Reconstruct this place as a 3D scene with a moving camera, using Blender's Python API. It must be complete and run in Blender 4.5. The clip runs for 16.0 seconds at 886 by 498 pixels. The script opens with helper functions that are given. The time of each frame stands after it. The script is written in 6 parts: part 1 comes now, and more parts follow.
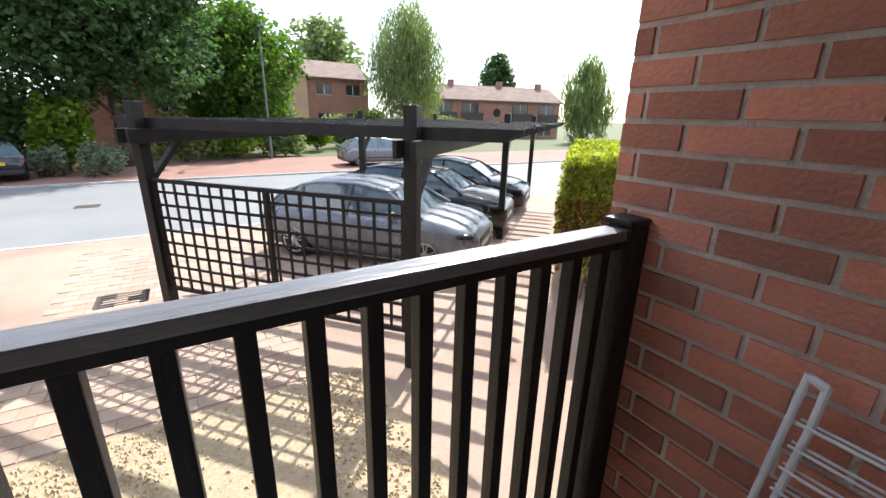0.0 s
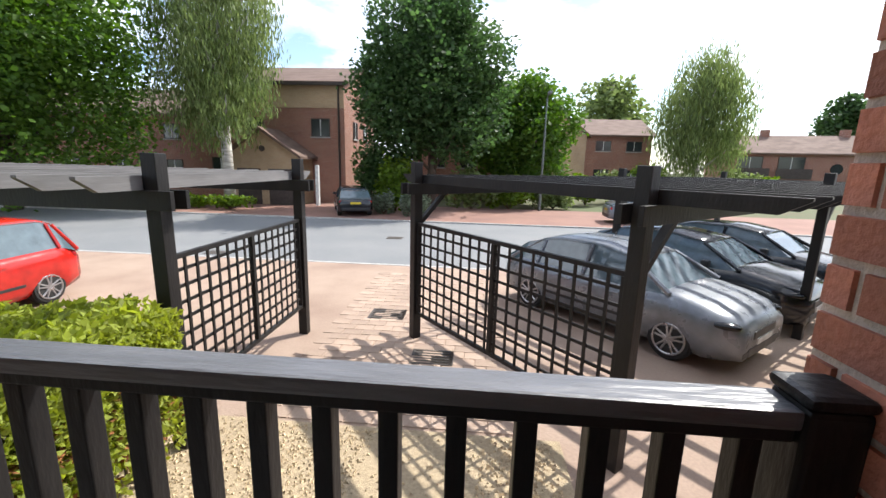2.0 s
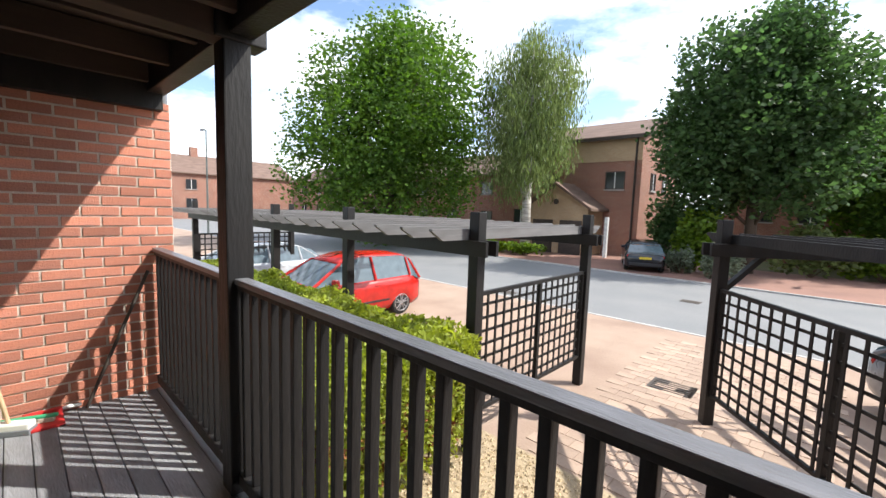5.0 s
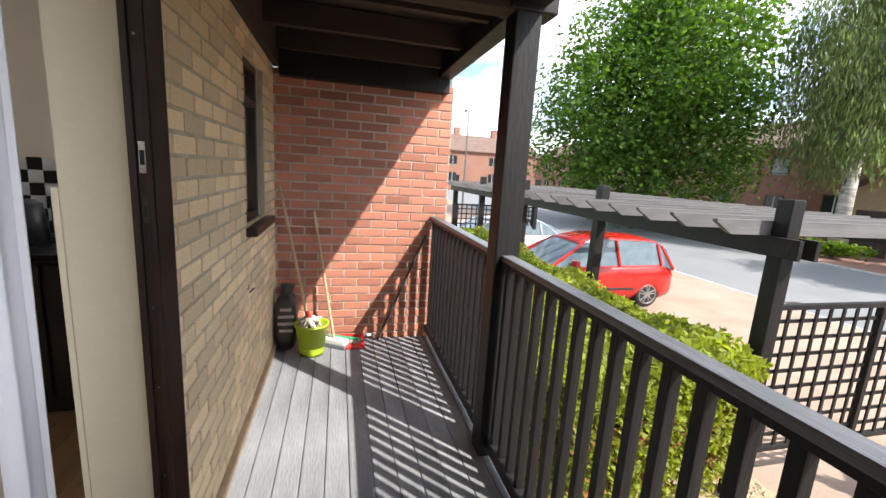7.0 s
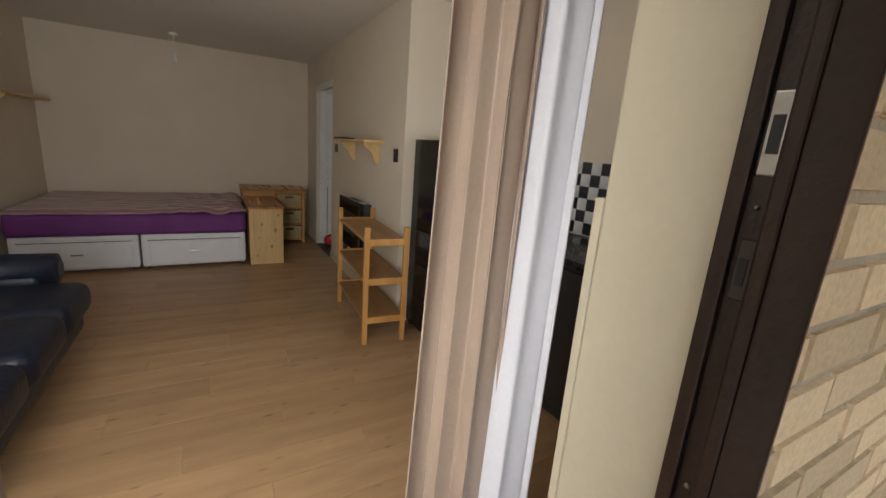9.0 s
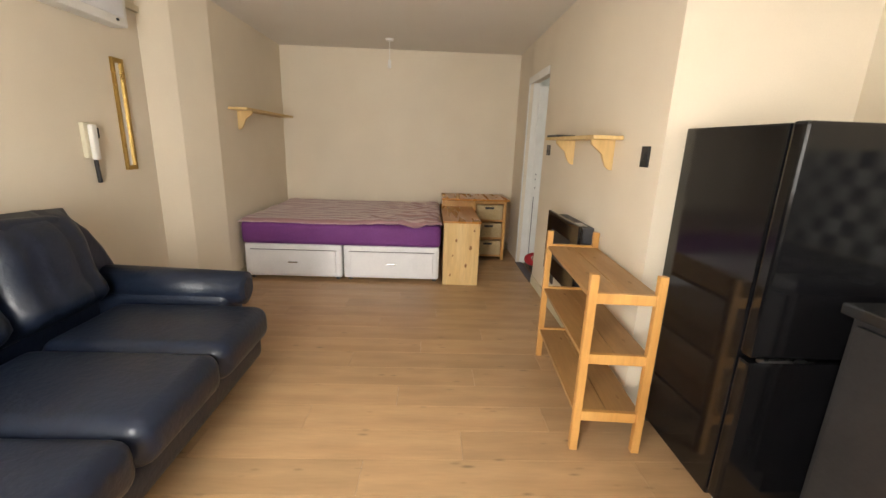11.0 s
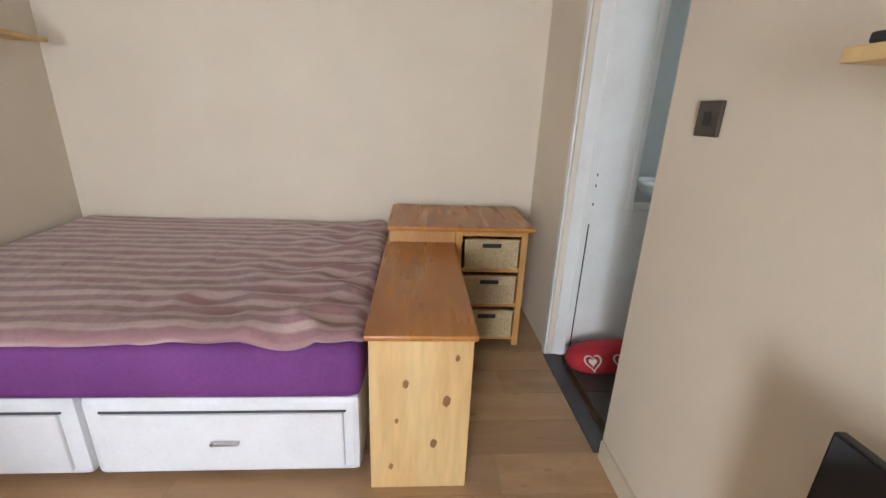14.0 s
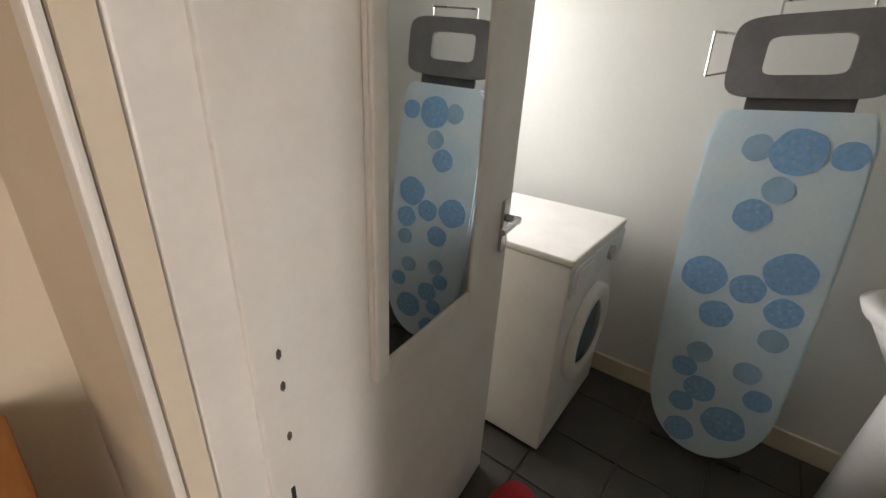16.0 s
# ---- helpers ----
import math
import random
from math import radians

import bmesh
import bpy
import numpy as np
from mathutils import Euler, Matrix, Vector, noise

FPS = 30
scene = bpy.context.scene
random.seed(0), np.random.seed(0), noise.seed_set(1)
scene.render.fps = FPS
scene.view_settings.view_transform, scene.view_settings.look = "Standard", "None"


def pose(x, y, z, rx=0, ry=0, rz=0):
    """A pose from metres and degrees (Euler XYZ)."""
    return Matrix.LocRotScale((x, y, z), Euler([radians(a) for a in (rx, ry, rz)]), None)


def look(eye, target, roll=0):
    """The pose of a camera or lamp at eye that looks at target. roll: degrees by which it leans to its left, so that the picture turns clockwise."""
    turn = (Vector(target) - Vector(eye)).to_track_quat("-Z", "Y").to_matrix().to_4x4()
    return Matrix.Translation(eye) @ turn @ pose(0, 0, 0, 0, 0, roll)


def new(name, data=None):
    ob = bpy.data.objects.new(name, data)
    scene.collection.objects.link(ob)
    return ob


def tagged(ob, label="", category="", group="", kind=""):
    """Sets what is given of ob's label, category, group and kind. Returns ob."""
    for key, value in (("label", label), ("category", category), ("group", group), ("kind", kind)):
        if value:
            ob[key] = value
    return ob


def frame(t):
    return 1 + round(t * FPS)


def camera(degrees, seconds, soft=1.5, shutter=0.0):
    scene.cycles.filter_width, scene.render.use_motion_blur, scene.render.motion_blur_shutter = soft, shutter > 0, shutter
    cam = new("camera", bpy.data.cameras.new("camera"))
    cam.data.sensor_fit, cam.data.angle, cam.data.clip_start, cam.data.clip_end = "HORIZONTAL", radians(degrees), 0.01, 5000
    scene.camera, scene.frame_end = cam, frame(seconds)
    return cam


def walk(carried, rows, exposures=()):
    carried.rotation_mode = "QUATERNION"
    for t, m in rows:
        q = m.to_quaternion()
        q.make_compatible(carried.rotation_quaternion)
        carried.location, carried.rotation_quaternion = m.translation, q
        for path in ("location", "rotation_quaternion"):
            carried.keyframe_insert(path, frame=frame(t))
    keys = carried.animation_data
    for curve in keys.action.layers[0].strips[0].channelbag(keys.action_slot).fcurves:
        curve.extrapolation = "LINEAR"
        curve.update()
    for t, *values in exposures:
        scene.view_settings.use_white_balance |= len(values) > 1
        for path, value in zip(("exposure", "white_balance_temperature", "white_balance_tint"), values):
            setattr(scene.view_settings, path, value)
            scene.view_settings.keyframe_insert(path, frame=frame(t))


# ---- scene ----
PATH = [
    (0, (0.082, 0.837, 1.308), (-0.928, -0.776, 0.694), 1.4),
    (0.5, (-0.213, 0.831, 1.353), (-0.812, -1.001, 0.817), 1.9),
    (1, (-0.318, 0.754, 1.374), (-0.653, -1.161, 0.905), 2.1),
    (1.5, (-0.337, 0.743, 1.364), (-0.428, -1.206, 0.926), 1.6),
    (2, (-0.395, 0.771, 1.359), (-0.237, -1.182, 0.96), 1.5),
    (2.5, (-0.437, 0.801, 1.368), (-0.04, -1.128, 1.023), 1.5),
    (3, (-0.446, 0.862, 1.375), (0.176, -1.017, 1.087), 1.5),
    (3.5, (-0.448, 0.901, 1.394), (0.383, -0.903, 1.161), 1.4),
    (6, (-0.483, 1.065, 1.452), (1.17, -0.029, 1.181), 2.7),
    (6.5, (-0.401, 1.094, 1.461), (1.378, 0.239, 1.137), 3.1),
    (7, (-0.234, 1.04, 1.44), (1.668, 0.543, 1.073), 3.6),
    (7.5, (0.015, 1.048, 1.429), (1.972, 1.068, 1.017), 4.5),
    (8, (0.267, 1.059, 1.405), (2.084, 1.759, 0.952), 4.7),
    (8.5, (0.515, 1.189, 1.396), (1.975, 2.471, 0.92), 4.1),
    (9, (0.686, 1.39, 1.379), (1.661, 3.074, 0.916), 4.4),
    (9.5, (0.837, 1.614, 1.363), (1.308, 3.501, 0.896), 3.5),
    (10, (0.875, 1.816, 1.369), (1.015, 3.754, 0.897), 2.6),
    (12.5, (0.979, 3.6, 1.295), (1.026, 5.516, 0.724), 1.9),
    (13, (1.032, 4.093, 1.291), (1.098, 5.999, 0.689), 1.9),
    (13.5, (1.105, 4.577, 1.298), (1.21, 6.473, 0.67), 1.4),
    (14, (1.181, 5.044, 1.316), (1.313, 6.936, 0.681), 2.3),
    (14.5, (1.333, 5.504, 1.338), (1.408, 7.381, 0.652), 2.7),
    (15, (1.396, 5.944, 1.315), (1.707, 7.799, 0.635), 3.8),
    (15.5, (1.618, 6.343, 1.392), (2.47, 7.975, 0.611), 3.5),
    (16, (1.855, 6.626, 1.407), (3.326, 7.721, 0.61), 3.1),
]
cam = camera(94.5, 16.0)
EXPOSURES = [(0.0, 1.15, 6100, 10), (1.0, 0.9, 6200, 10), (2.0, 0.8, 6200, 10), (6.0, 0.95, 6300, 10), (7.5, 1.2, 6300, 10), (8.2, 1.4, 6400, 10), (8.6, 1.6, 6600, 10), (9.0, 1.4, 6900, 10), (9.6, 1.8, 8600, 8), (10.2, 2.4, 9300, 8), (11.2, 3.1, 6800, 10), (12.5, 3.28, 5700, 10), (14.0, 3.35, 6000, 10), (15.0, 3.35, 6500, 13), (16.0, 3.1, 7500, 17)]
walk(cam, [(t, look(e, a, r)) for t, e, a, r in PATH], EXPOSURES)

# ---- world, sun, sky ----
SUN = Vector((-1.1, -1.0, 1.65)).normalized()
world = bpy.data.worlds.new("sky")
scene.world = world
world.use_nodes = True
wn = world.node_tree.nodes
wl = world.node_tree.links
wn.clear()
w_out = wn.new("ShaderNodeOutputWorld")
w_bg = wn.new("ShaderNodeBackground")
w_sky = wn.new("ShaderNodeTexSky")
w_sky.sky_type = "NISHITA"
w_sky.sun_disc = False
w_sky.sun_elevation = math.asin(SUN.z)
w_sky.sun_rotation = math.atan2(SUN.x, SUN.y)
w_co = wn.new("ShaderNodeTexCoord")
w_map = wn.new("ShaderNodeMapping")
w_map.inputs["Scale"].default_value = (1.0, 1.0, 2.6)
w_no = wn.new("ShaderNodeTexNoise")
w_no.inputs["Scale"].default_value = 2.3
w_no.inputs["Detail"].default_value = 7
w_no.inputs["Roughness"].default_value = 0.58
w_rp = wn.new("ShaderNodeValToRGB")
w_rp.color_ramp.elements[0].position = 0.42
w_rp.color_ramp.elements[1].position = 0.6
w_mix = wn.new("ShaderNodeMixRGB")
w_mix.inputs[2].default_value = (8.3, 8.5, 8.9, 1)
w_bg.inputs[1].default_value = 0.15
wl.new(w_co.outputs["Generated"], w_map.inputs[0])
wl.new(w_map.outputs[0], w_no.inputs["Vector"])
wl.new(w_no.outputs[0], w_rp.inputs[0])
wl.new(w_rp.outputs[0], w_mix.inputs[0])
wl.new(w_sky.outputs[0], w_mix.inputs[1])
wl.new(w_mix.outputs[0], w_bg.inputs[0])
wl.new(w_bg.outputs[0], w_out.inputs[0])

sun = new("sun", bpy.data.lights.new("sun", "SUN"))
sun.data.energy = 4.6
sun.data.angle = radians(0.6)
sun.data.color = (1.0, 0.94, 0.84)
sun.matrix_world = look(SUN * 40, (0, 0, 0))


def sky_lamp(name, eye, target, w, h, power, colour):
    """Stands in for the sky's light in an opening."""
    d = bpy.data.lights.new(name, "AREA")
    d.shape, d.size, d.size_y, d.energy, d.color = "RECTANGLE", w, h, power, colour
    o = new(name, d)
    o.matrix_world = look(eye, target)
    return o


sky_lamp("door_daylight", (-0.02, 1.73, 1.15), (0.5, 5.0, 0.8), 0.85, 1.7, 17, (0.93, 0.96, 1.0))
sky_lamp("kitchen_window_daylight", (2.64, 1.85, 1.55), (2.5, 5.0, 0.9), 0.55, 0.9, 3.2, (0.93, 0.96, 1.0))
sky_lamp("bathroom_window_daylight", (3.2, 8.12, 1.65), (3.0, 5.5, 0.6), 0.8, 0.8, 2.4, (0.85, 0.92, 1.0))

# ---- materials ----


def mat(name, colour, rough=0.6, metal=0.0, vary=0.12, scale=6.0, bump=0.1, stretch=(1, 1, 1), fine=60.0, second=None, amount=0.5, spec=0.5, rnd=0.0, island=0.0):
    """Colour with variation at two scales, fine relief, and uneven roughness."""
    m = bpy.data.materials.new(name)
    m.use_nodes = True
    n, l = m.node_tree.nodes, m.node_tree.links
    p = n["Principled BSDF"]
    co = n.new("ShaderNodeTexCoord")
    mp = n.new("ShaderNodeMapping")
    mp.inputs["Scale"].default_value = stretch
    l.new(co.outputs["Object"], mp.inputs[0])
    a = n.new("ShaderNodeTexNoise")
    a.inputs["Scale"].default_value = scale
    a.inputs["Detail"].default_value = 5
    b = n.new("ShaderNodeTexNoise")
    b.inputs["Scale"].default_value = fine
    b.inputs["Detail"].default_value = 3
    l.new(mp.outputs[0], a.inputs["Vector"])
    l.new(mp.outputs[0], b.inputs["Vector"])
    c2 = second or tuple(v * 0.6 for v in colour)
    mx = n.new("ShaderNodeMixRGB")
    mx.inputs[1].default_value = (*colour, 1)
    mx.inputs[2].default_value = (*c2, 1)
    rp = n.new("ShaderNodeValToRGB")
    rp.color_ramp.elements[0].position = 0.5 - amount * 0.35
    rp.color_ramp.elements[1].position = 0.5 + 0.3
    l.new(a.outputs[0], rp.inputs[0])
    l.new(rp.outputs[0], mx.inputs[0])
    hs = n.new("ShaderNodeHueSaturation")
    l.new(mx.outputs[0], hs.inputs["Color"])
    mr = n.new("ShaderNodeMapRange")
    mr.inputs["To Min"].default_value = 1 - vary * 1.6
    mr.inputs["To Max"].default_value = 1 + vary * 1.6
    l.new(b.outputs[0], mr.inputs["Value"])
    val = mr.outputs[0]
    for k, socket in ((rnd, ("ShaderNodeObjectInfo", "Random")), (island, ("ShaderNodeNewGeometry", "Random Per Island"))):
        if k:
            oi = n.new(socket[0])
            m2 = n.new("ShaderNodeMapRange")
            m2.inputs["To Min"].default_value = 1 - k
            m2.inputs["To Max"].default_value = 1 + k
            l.new(oi.outputs[socket[1]], m2.inputs["Value"])
            mu = n.new("ShaderNodeMath")
            mu.operation = "MULTIPLY"
            l.new(val, mu.inputs[0])
            l.new(m2.outputs[0], mu.inputs[1])
            val = mu.outputs[0]
    l.new(val, hs.inputs["Value"])
    l.new(hs.outputs[0], p.inputs["Base Color"])
    r2 = n.new("ShaderNodeMapRange")
    r2.inputs["To Min"].default_value = max(0.02, rough - 0.12)
    r2.inputs["To Max"].default_value = min(1, rough + 0.12)
    l.new(a.outputs[0], r2.inputs["Value"])
    l.new(r2.outputs[0], p.inputs["Roughness"])
    p.inputs["Metallic"].default_value = metal
    p.inputs["Specular IOR Level"].default_value = spec
    if bump:
        bu = n.new("ShaderNodeBump")
        bu.inputs["Strength"].default_value = bump
        bu.inputs["Distance"].default_value = 0.01
        l.new(b.outputs[0], bu.inputs["Height"])
        l.new(bu.outputs[0], p.inputs["Normal"])
    return m


def glass(name, colour, rough=0.03, trans=1.0):
    m = bpy.data.materials.new(name)
    m.use_nodes = True
    p = m.node_tree.nodes["Principled BSDF"]
    p.inputs["Base Color"].default_value = (*colour, 1)
    p.inputs["Roughness"].default_value = rough
    p.inputs["Transmission Weight"].default_value = trans
    p.inputs["IOR"].default_value = 1.45
    return m


def brick_mat(name, c1, c2, mortar, size=1.0, bump=0.4):
    """Far brickwork: courses too small to pick apart."""
    m = bpy.data.materials.new(name)
    m.use_nodes = True
    n, l = m.node_tree.nodes, m.node_tree.links
    p = n["Principled BSDF"]
    p.inputs["Roughness"].default_value = 0.85
    ge = n.new("ShaderNodeNewGeometry")
    sp = n.new("ShaderNodeSeparateXYZ")
    ad = n.new("ShaderNodeMath")
    cb = n.new("ShaderNodeCombineXYZ")
    l.new(ge.outputs["Position"], sp.inputs[0])
    l.new(sp.outputs[0], ad.inputs[0])
    l.new(sp.outputs[1], ad.inputs[1])
    l.new(ad.outputs[0], cb.inputs[0])
    l.new(sp.outputs[2], cb.inputs[1])
    bt = n.new("ShaderNodeTexBrick")
    bt.inputs["Color1"].default_value = (*c1, 1)
    bt.inputs["Color2"].default_value = (*c2, 1)
    bt.inputs["Mortar"].default_value = (*mortar, 1)
    bt.inputs["Scale"].default_value = 1.0
    bt.inputs["Brick Width"].default_value = 0.225 * size
    bt.inputs["Row Height"].default_value = 0.075 * size
    bt.inputs["Mortar Size"].default_value = 0.006 * size
    l.new(cb.outputs[0], bt.inputs["Vector"])
    no = n.new("ShaderNodeTexNoise")
    no.inputs["Scale"].default_value = 0.7
    no.inputs["Detail"].default_value = 5
    l.new(ge.outputs["Position"], no.inputs["Vector"])
    mr = n.new("ShaderNodeMapRange")
    mr.inputs["To Min"].default_value = 0.7
    mr.inputs["To Max"].default_value = 1.3
    l.new(no.outputs[0], mr.inputs["Value"])
    hs = n.new("ShaderNodeHueSaturation")
    l.new(bt.outputs[0], hs.inputs["Color"])
    l.new(mr.outputs[0], hs.inputs["Value"])
    l.new(hs.outputs[0], p.inputs["Base Color"])
    return m


def stripe_mat(name, c1, c2, width, rough=0.7):
    """Woven cloth with soft uneven stripes along x."""
    m = bpy.data.materials.new(name)
    m.use_nodes = True
    n, l = m.node_tree.nodes, m.node_tree.links
    p = n["Principled BSDF"]
    p.inputs["Roughness"].default_value = rough
    p.inputs["Sheen Weight"].default_value = 0.3
    co = n.new("ShaderNodeTexCoord")
    no = n.new("ShaderNodeTexNoise")
    no.inputs["Scale"].default_value = 4
    l.new(co.outputs["Object"], no.inputs["Vector"])
    sp = n.new("ShaderNodeSeparateXYZ")
    l.new(co.outputs["Object"], sp.inputs[0])
    s1 = n.new("ShaderNodeMath")
    s1.operation = "MULTIPLY_ADD"
    s1.inputs[1].default_value = 0.035
    l.new(no.outputs[0], s1.inputs[0])
    l.new(sp.outputs[1], s1.inputs[2])
    s2 = n.new("ShaderNodeMath")
    s2.operation = "MULTIPLY"
    s2.inputs[1].default_value = 2 * math.pi / width
    l.new(s1.outputs[0], s2.inputs[0])
    s3 = n.new("ShaderNodeMath")
    s3.operation = "SINE"
    l.new(s2.outputs[0], s3.inputs[0])
    rp = n.new("ShaderNodeValToRGB")
    rp.color_ramp.elements[0].position = 0.35
    rp.color_ramp.elements[0].color = (*c1, 1)
    rp.color_ramp.elements[1].position = 0.75
    rp.color_ramp.elements[1].color = (*c2, 1)
    mr = n.new("ShaderNodeMapRange")
    mr.inputs["From Min"].default_value = -1
    l.new(s3.outputs[0], mr.inputs["Value"])
    l.new(mr.outputs[0], rp.inputs[0])
    l.new(rp.outputs[0], p.inputs["Base Color"])
    n2 = n.new("ShaderNodeTexNoise")
    n2.inputs["Scale"].default_value = 9
    n2.inputs["Detail"].default_value = 4
    l.new(co.outputs["Object"], n2.inputs["Vector"])
    bu = n.new("ShaderNodeBump")
    bu.inputs["Strength"].default_value = 0.6
    bu.inputs["Distance"].default_value = 0.03
    l.new(n2.outputs[0], bu.inputs["Height"])
    l.new(bu.outputs[0], p.inputs["Normal"])
    return m



def leaf_mat(name, colour, dark):
    """Leaves: light passes through them as well as off them."""
    m = mat(name, colour, 0.55, second=dark, scale=0.5, fine=8, island=0.4, spec=0.25, bump=0.0)
    n, l = m.node_tree.nodes, m.node_tree.links
    p = n["Principled BSDF"]
    src = p.inputs["Base Color"].links[0].from_socket
    tr = n.new("ShaderNodeBsdfTranslucent")
    br = n.new("ShaderNodeHueSaturation")
    br.inputs["Saturation"].default_value = 1.15
    br.inputs["Value"].default_value = 1.7
    l.new(src, br.inputs["Color"])
    l.new(br.outputs[0], tr.inputs[0])
    mx = n.new("ShaderNodeMixShader")
    mx.inputs[0].default_value = 0.45
    l.new(p.outputs[0], mx.inputs[1])
    l.new(tr.outputs[0], mx.inputs[2])
    l.new(mx.outputs[0], n["Material Output"].inputs[0])
    return m


M_RED = mat("red_brick", (0.54, 0.195, 0.11), 0.88, second=(0.31, 0.155, 0.13), scale=5, fine=90, bump=0.5, rnd=0.32, amount=0.7)
M_MORTAR = mat("mortar", (0.64, 0.56, 0.48), 0.95, scale=9, fine=120, bump=0.5)
M_YEL = mat("buff_brick", (0.78, 0.61, 0.38), 0.88, second=(0.67, 0.51, 0.31), scale=5, fine=90, bump=0.5, rnd=0.18)
M_YMORT = mat("buff_mortar", (0.58, 0.49, 0.36), 0.95, scale=9, fine=120, bump=0.5)
M_BLACKWOOD = mat("black_stained_timber", (0.008, 0.0075, 0.008), 0.5, second=(0.022, 0.02, 0.019), scale=5, fine=50, stretch=(1, 1, 0.25), bump=0.35, amount=0.6, spec=0.3)
# The paler grey is weathering plus the sky's reflection, painted into the colour.
M_RAILTOP = mat("worn_black_paint_sky_sheen", (0.05, 0.052, 0.058), 0.36, second=(0.20, 0.20, 0.215), scale=10, fine=70, stretch=(0.15, 1, 1), bump=0.5, amount=0.7)
M_GREYWOOD = mat("weathered_grey_timber", (0.15, 0.145, 0.145), 0.6, second=(0.05, 0.048, 0.048), scale=5, fine=50, stretch=(1, 0.12, 1), bump=0.4, rnd=0.2)
M_DECK = mat("grey_deck_board", (0.27, 0.275, 0.29), 0.62, second=(0.11, 0.112, 0.118), scale=6, fine=80, stretch=(0.2, 1, 1), bump=0.6, rnd=0.18)
M_SOFFIT = mat("dark_soffit_board", (0.05, 0.032, 0.024), 0.8, stretch=(1, 0.1, 1))
M_BROWNFRAME = mat("dark_brown_gloss_paint", (0.035, 0.017, 0.012), 0.35, bump=0.15)
M_GREYDOOR = mat("taupe_door_paint", (0.30, 0.25, 0.21), 0.5, bump=0.1, vary=0.06)
M_CREAM = mat("cream_wall_paint", (0.70, 0.62, 0.50), 0.85, second=(0.65, 0.57, 0.455), scale=1.5, fine=120, bump=0.025, vary=0.02)
M_REVEAL = mat("pale_cream_gloss", (0.62, 0.56, 0.42), 0.55, second=(0.59, 0.53, 0.395), bump=0.05, vary=0.03)
M_CEIL = mat("ceiling_paint", (0.68, 0.64, 0.58), 0.9, second=(0.66, 0.62, 0.56), bump=0.06, vary=0.02, scale=2)
M_WHITE = mat("white_gloss_paint", (0.76, 0.75, 0.72), 0.4, second=(0.68, 0.66, 0.62), vary=0.03, bump=0.05)
M_WHITEMATT = mat("white_vinyl_fabric", (0.74, 0.74, 0.76), 0.55, second=(0.66, 0.66, 0.68), vary=0.04)
M_BATHWALL = mat("pale_bathroom_wall_paint", (0.64, 0.65, 0.62), 0.75, vary=0.02, second=(0.6, 0.6, 0.56), scale=2)
M_FLOOR = mat("oak_laminate", (0.47, 0.30, 0.16), 0.34, second=(0.37, 0.22, 0.11), scale=3, fine=24, stretch=(0.35, 3.2, 1), bump=0.06, rnd=0.1, vary=0.1)
fn, fl = M_FLOOR.node_tree.nodes, M_FLOOR.node_tree.links
f_in = fn["Principled BSDF"].inputs["Base Color"]
f_src = f_in.links[0].from_socket
f_geo = fn.new("ShaderNodeNewGeometry")
for f_scale, f_lo, f_hi, f_mul in ((1.15, 0.0, 0.13, 0.4), (0.9, 0.25, 0.6, 0.92)):
    f_map = fn.new("ShaderNodeMapping")
    f_map.inputs["Scale"].default_value = (f_scale * 0.8, f_scale * 2.6, 1.0)
    f_vor = fn.new("ShaderNodeTexVoronoi")
    f_wob = fn.new("ShaderNodeTexNoise")
    f_wob.inputs["Scale"].default_value = 9.0
    f_add = fn.new("ShaderNodeMath")
    f_add.operation = "MULTIPLY_ADD"
    f_add.inputs[1].default_value = 0.25
    f_rng = fn.new("ShaderNodeMapRange")
    f_rng.inputs[1].default_value, f_rng.inputs[2].default_value = f_lo + 0.1, f_hi + 0.14
    f_rng.inputs[3].default_value, f_rng.inputs[4].default_value = f_mul, 1.0
    f_mix = fn.new("ShaderNodeMixRGB")
    f_mix.blend_type = "MULTIPLY"
    f_mix.inputs[0].default_value = 1.0
    fl.new(f_geo.outputs["Position"], f_map.inputs[0])
    fl.new(f_map.outputs[0], f_vor.inputs["Vector"])
    fl.new(f_geo.outputs["Position"], f_wob.inputs["Vector"])
    fl.new(f_wob.outputs[0], f_add.inputs[0])
    fl.new(f_vor.outputs["Distance"], f_add.inputs[2])
    fl.new(f_add.outputs[0], f_rng.inputs[0])
    fl.new(f_src, f_mix.inputs[1])
    fl.new(f_rng.outputs[0], f_mix.inputs[2])
    f_src = f_mix.outputs[0]
fl.new(f_src, f_in)
M_PINE = mat("varnished_pine", (0.56, 0.30, 0.095), 0.38, second=(0.42, 0.19, 0.05), scale=4, fine=26, stretch=(3, 0.3, 0.4), bump=0.08)
M_PINELIGHT = mat("pale_pine", (0.66, 0.47, 0.22), 0.5, second=(0.55, 0.34, 0.13), scale=4, fine=26, stretch=(2.5, 2.5, 0.3), bump=0.08)
M_PINEBOARD = mat("brown_pine_board", (0.40, 0.22, 0.085), 0.4, second=(0.29, 0.14, 0.045), scale=4, fine=26, stretch=(3, 0.3, 0.4), bump=0.08)
M_PINETOP = mat("honey_pine_top", (0.46, 0.19, 0.035), 0.28, second=(0.36, 0.13, 0.02), scale=4, fine=26, stretch=(3, 0.3, 1), bump=0.08)
M_KNOT = mat("dark_pine_knot", (0.30, 0.14, 0.045), 0.45)
M_WICKER = mat("woven_wicker", (0.62, 0.48, 0.28), 0.8, second=(0.46, 0.32, 0.16), scale=60, fine=200, bump=0.8)
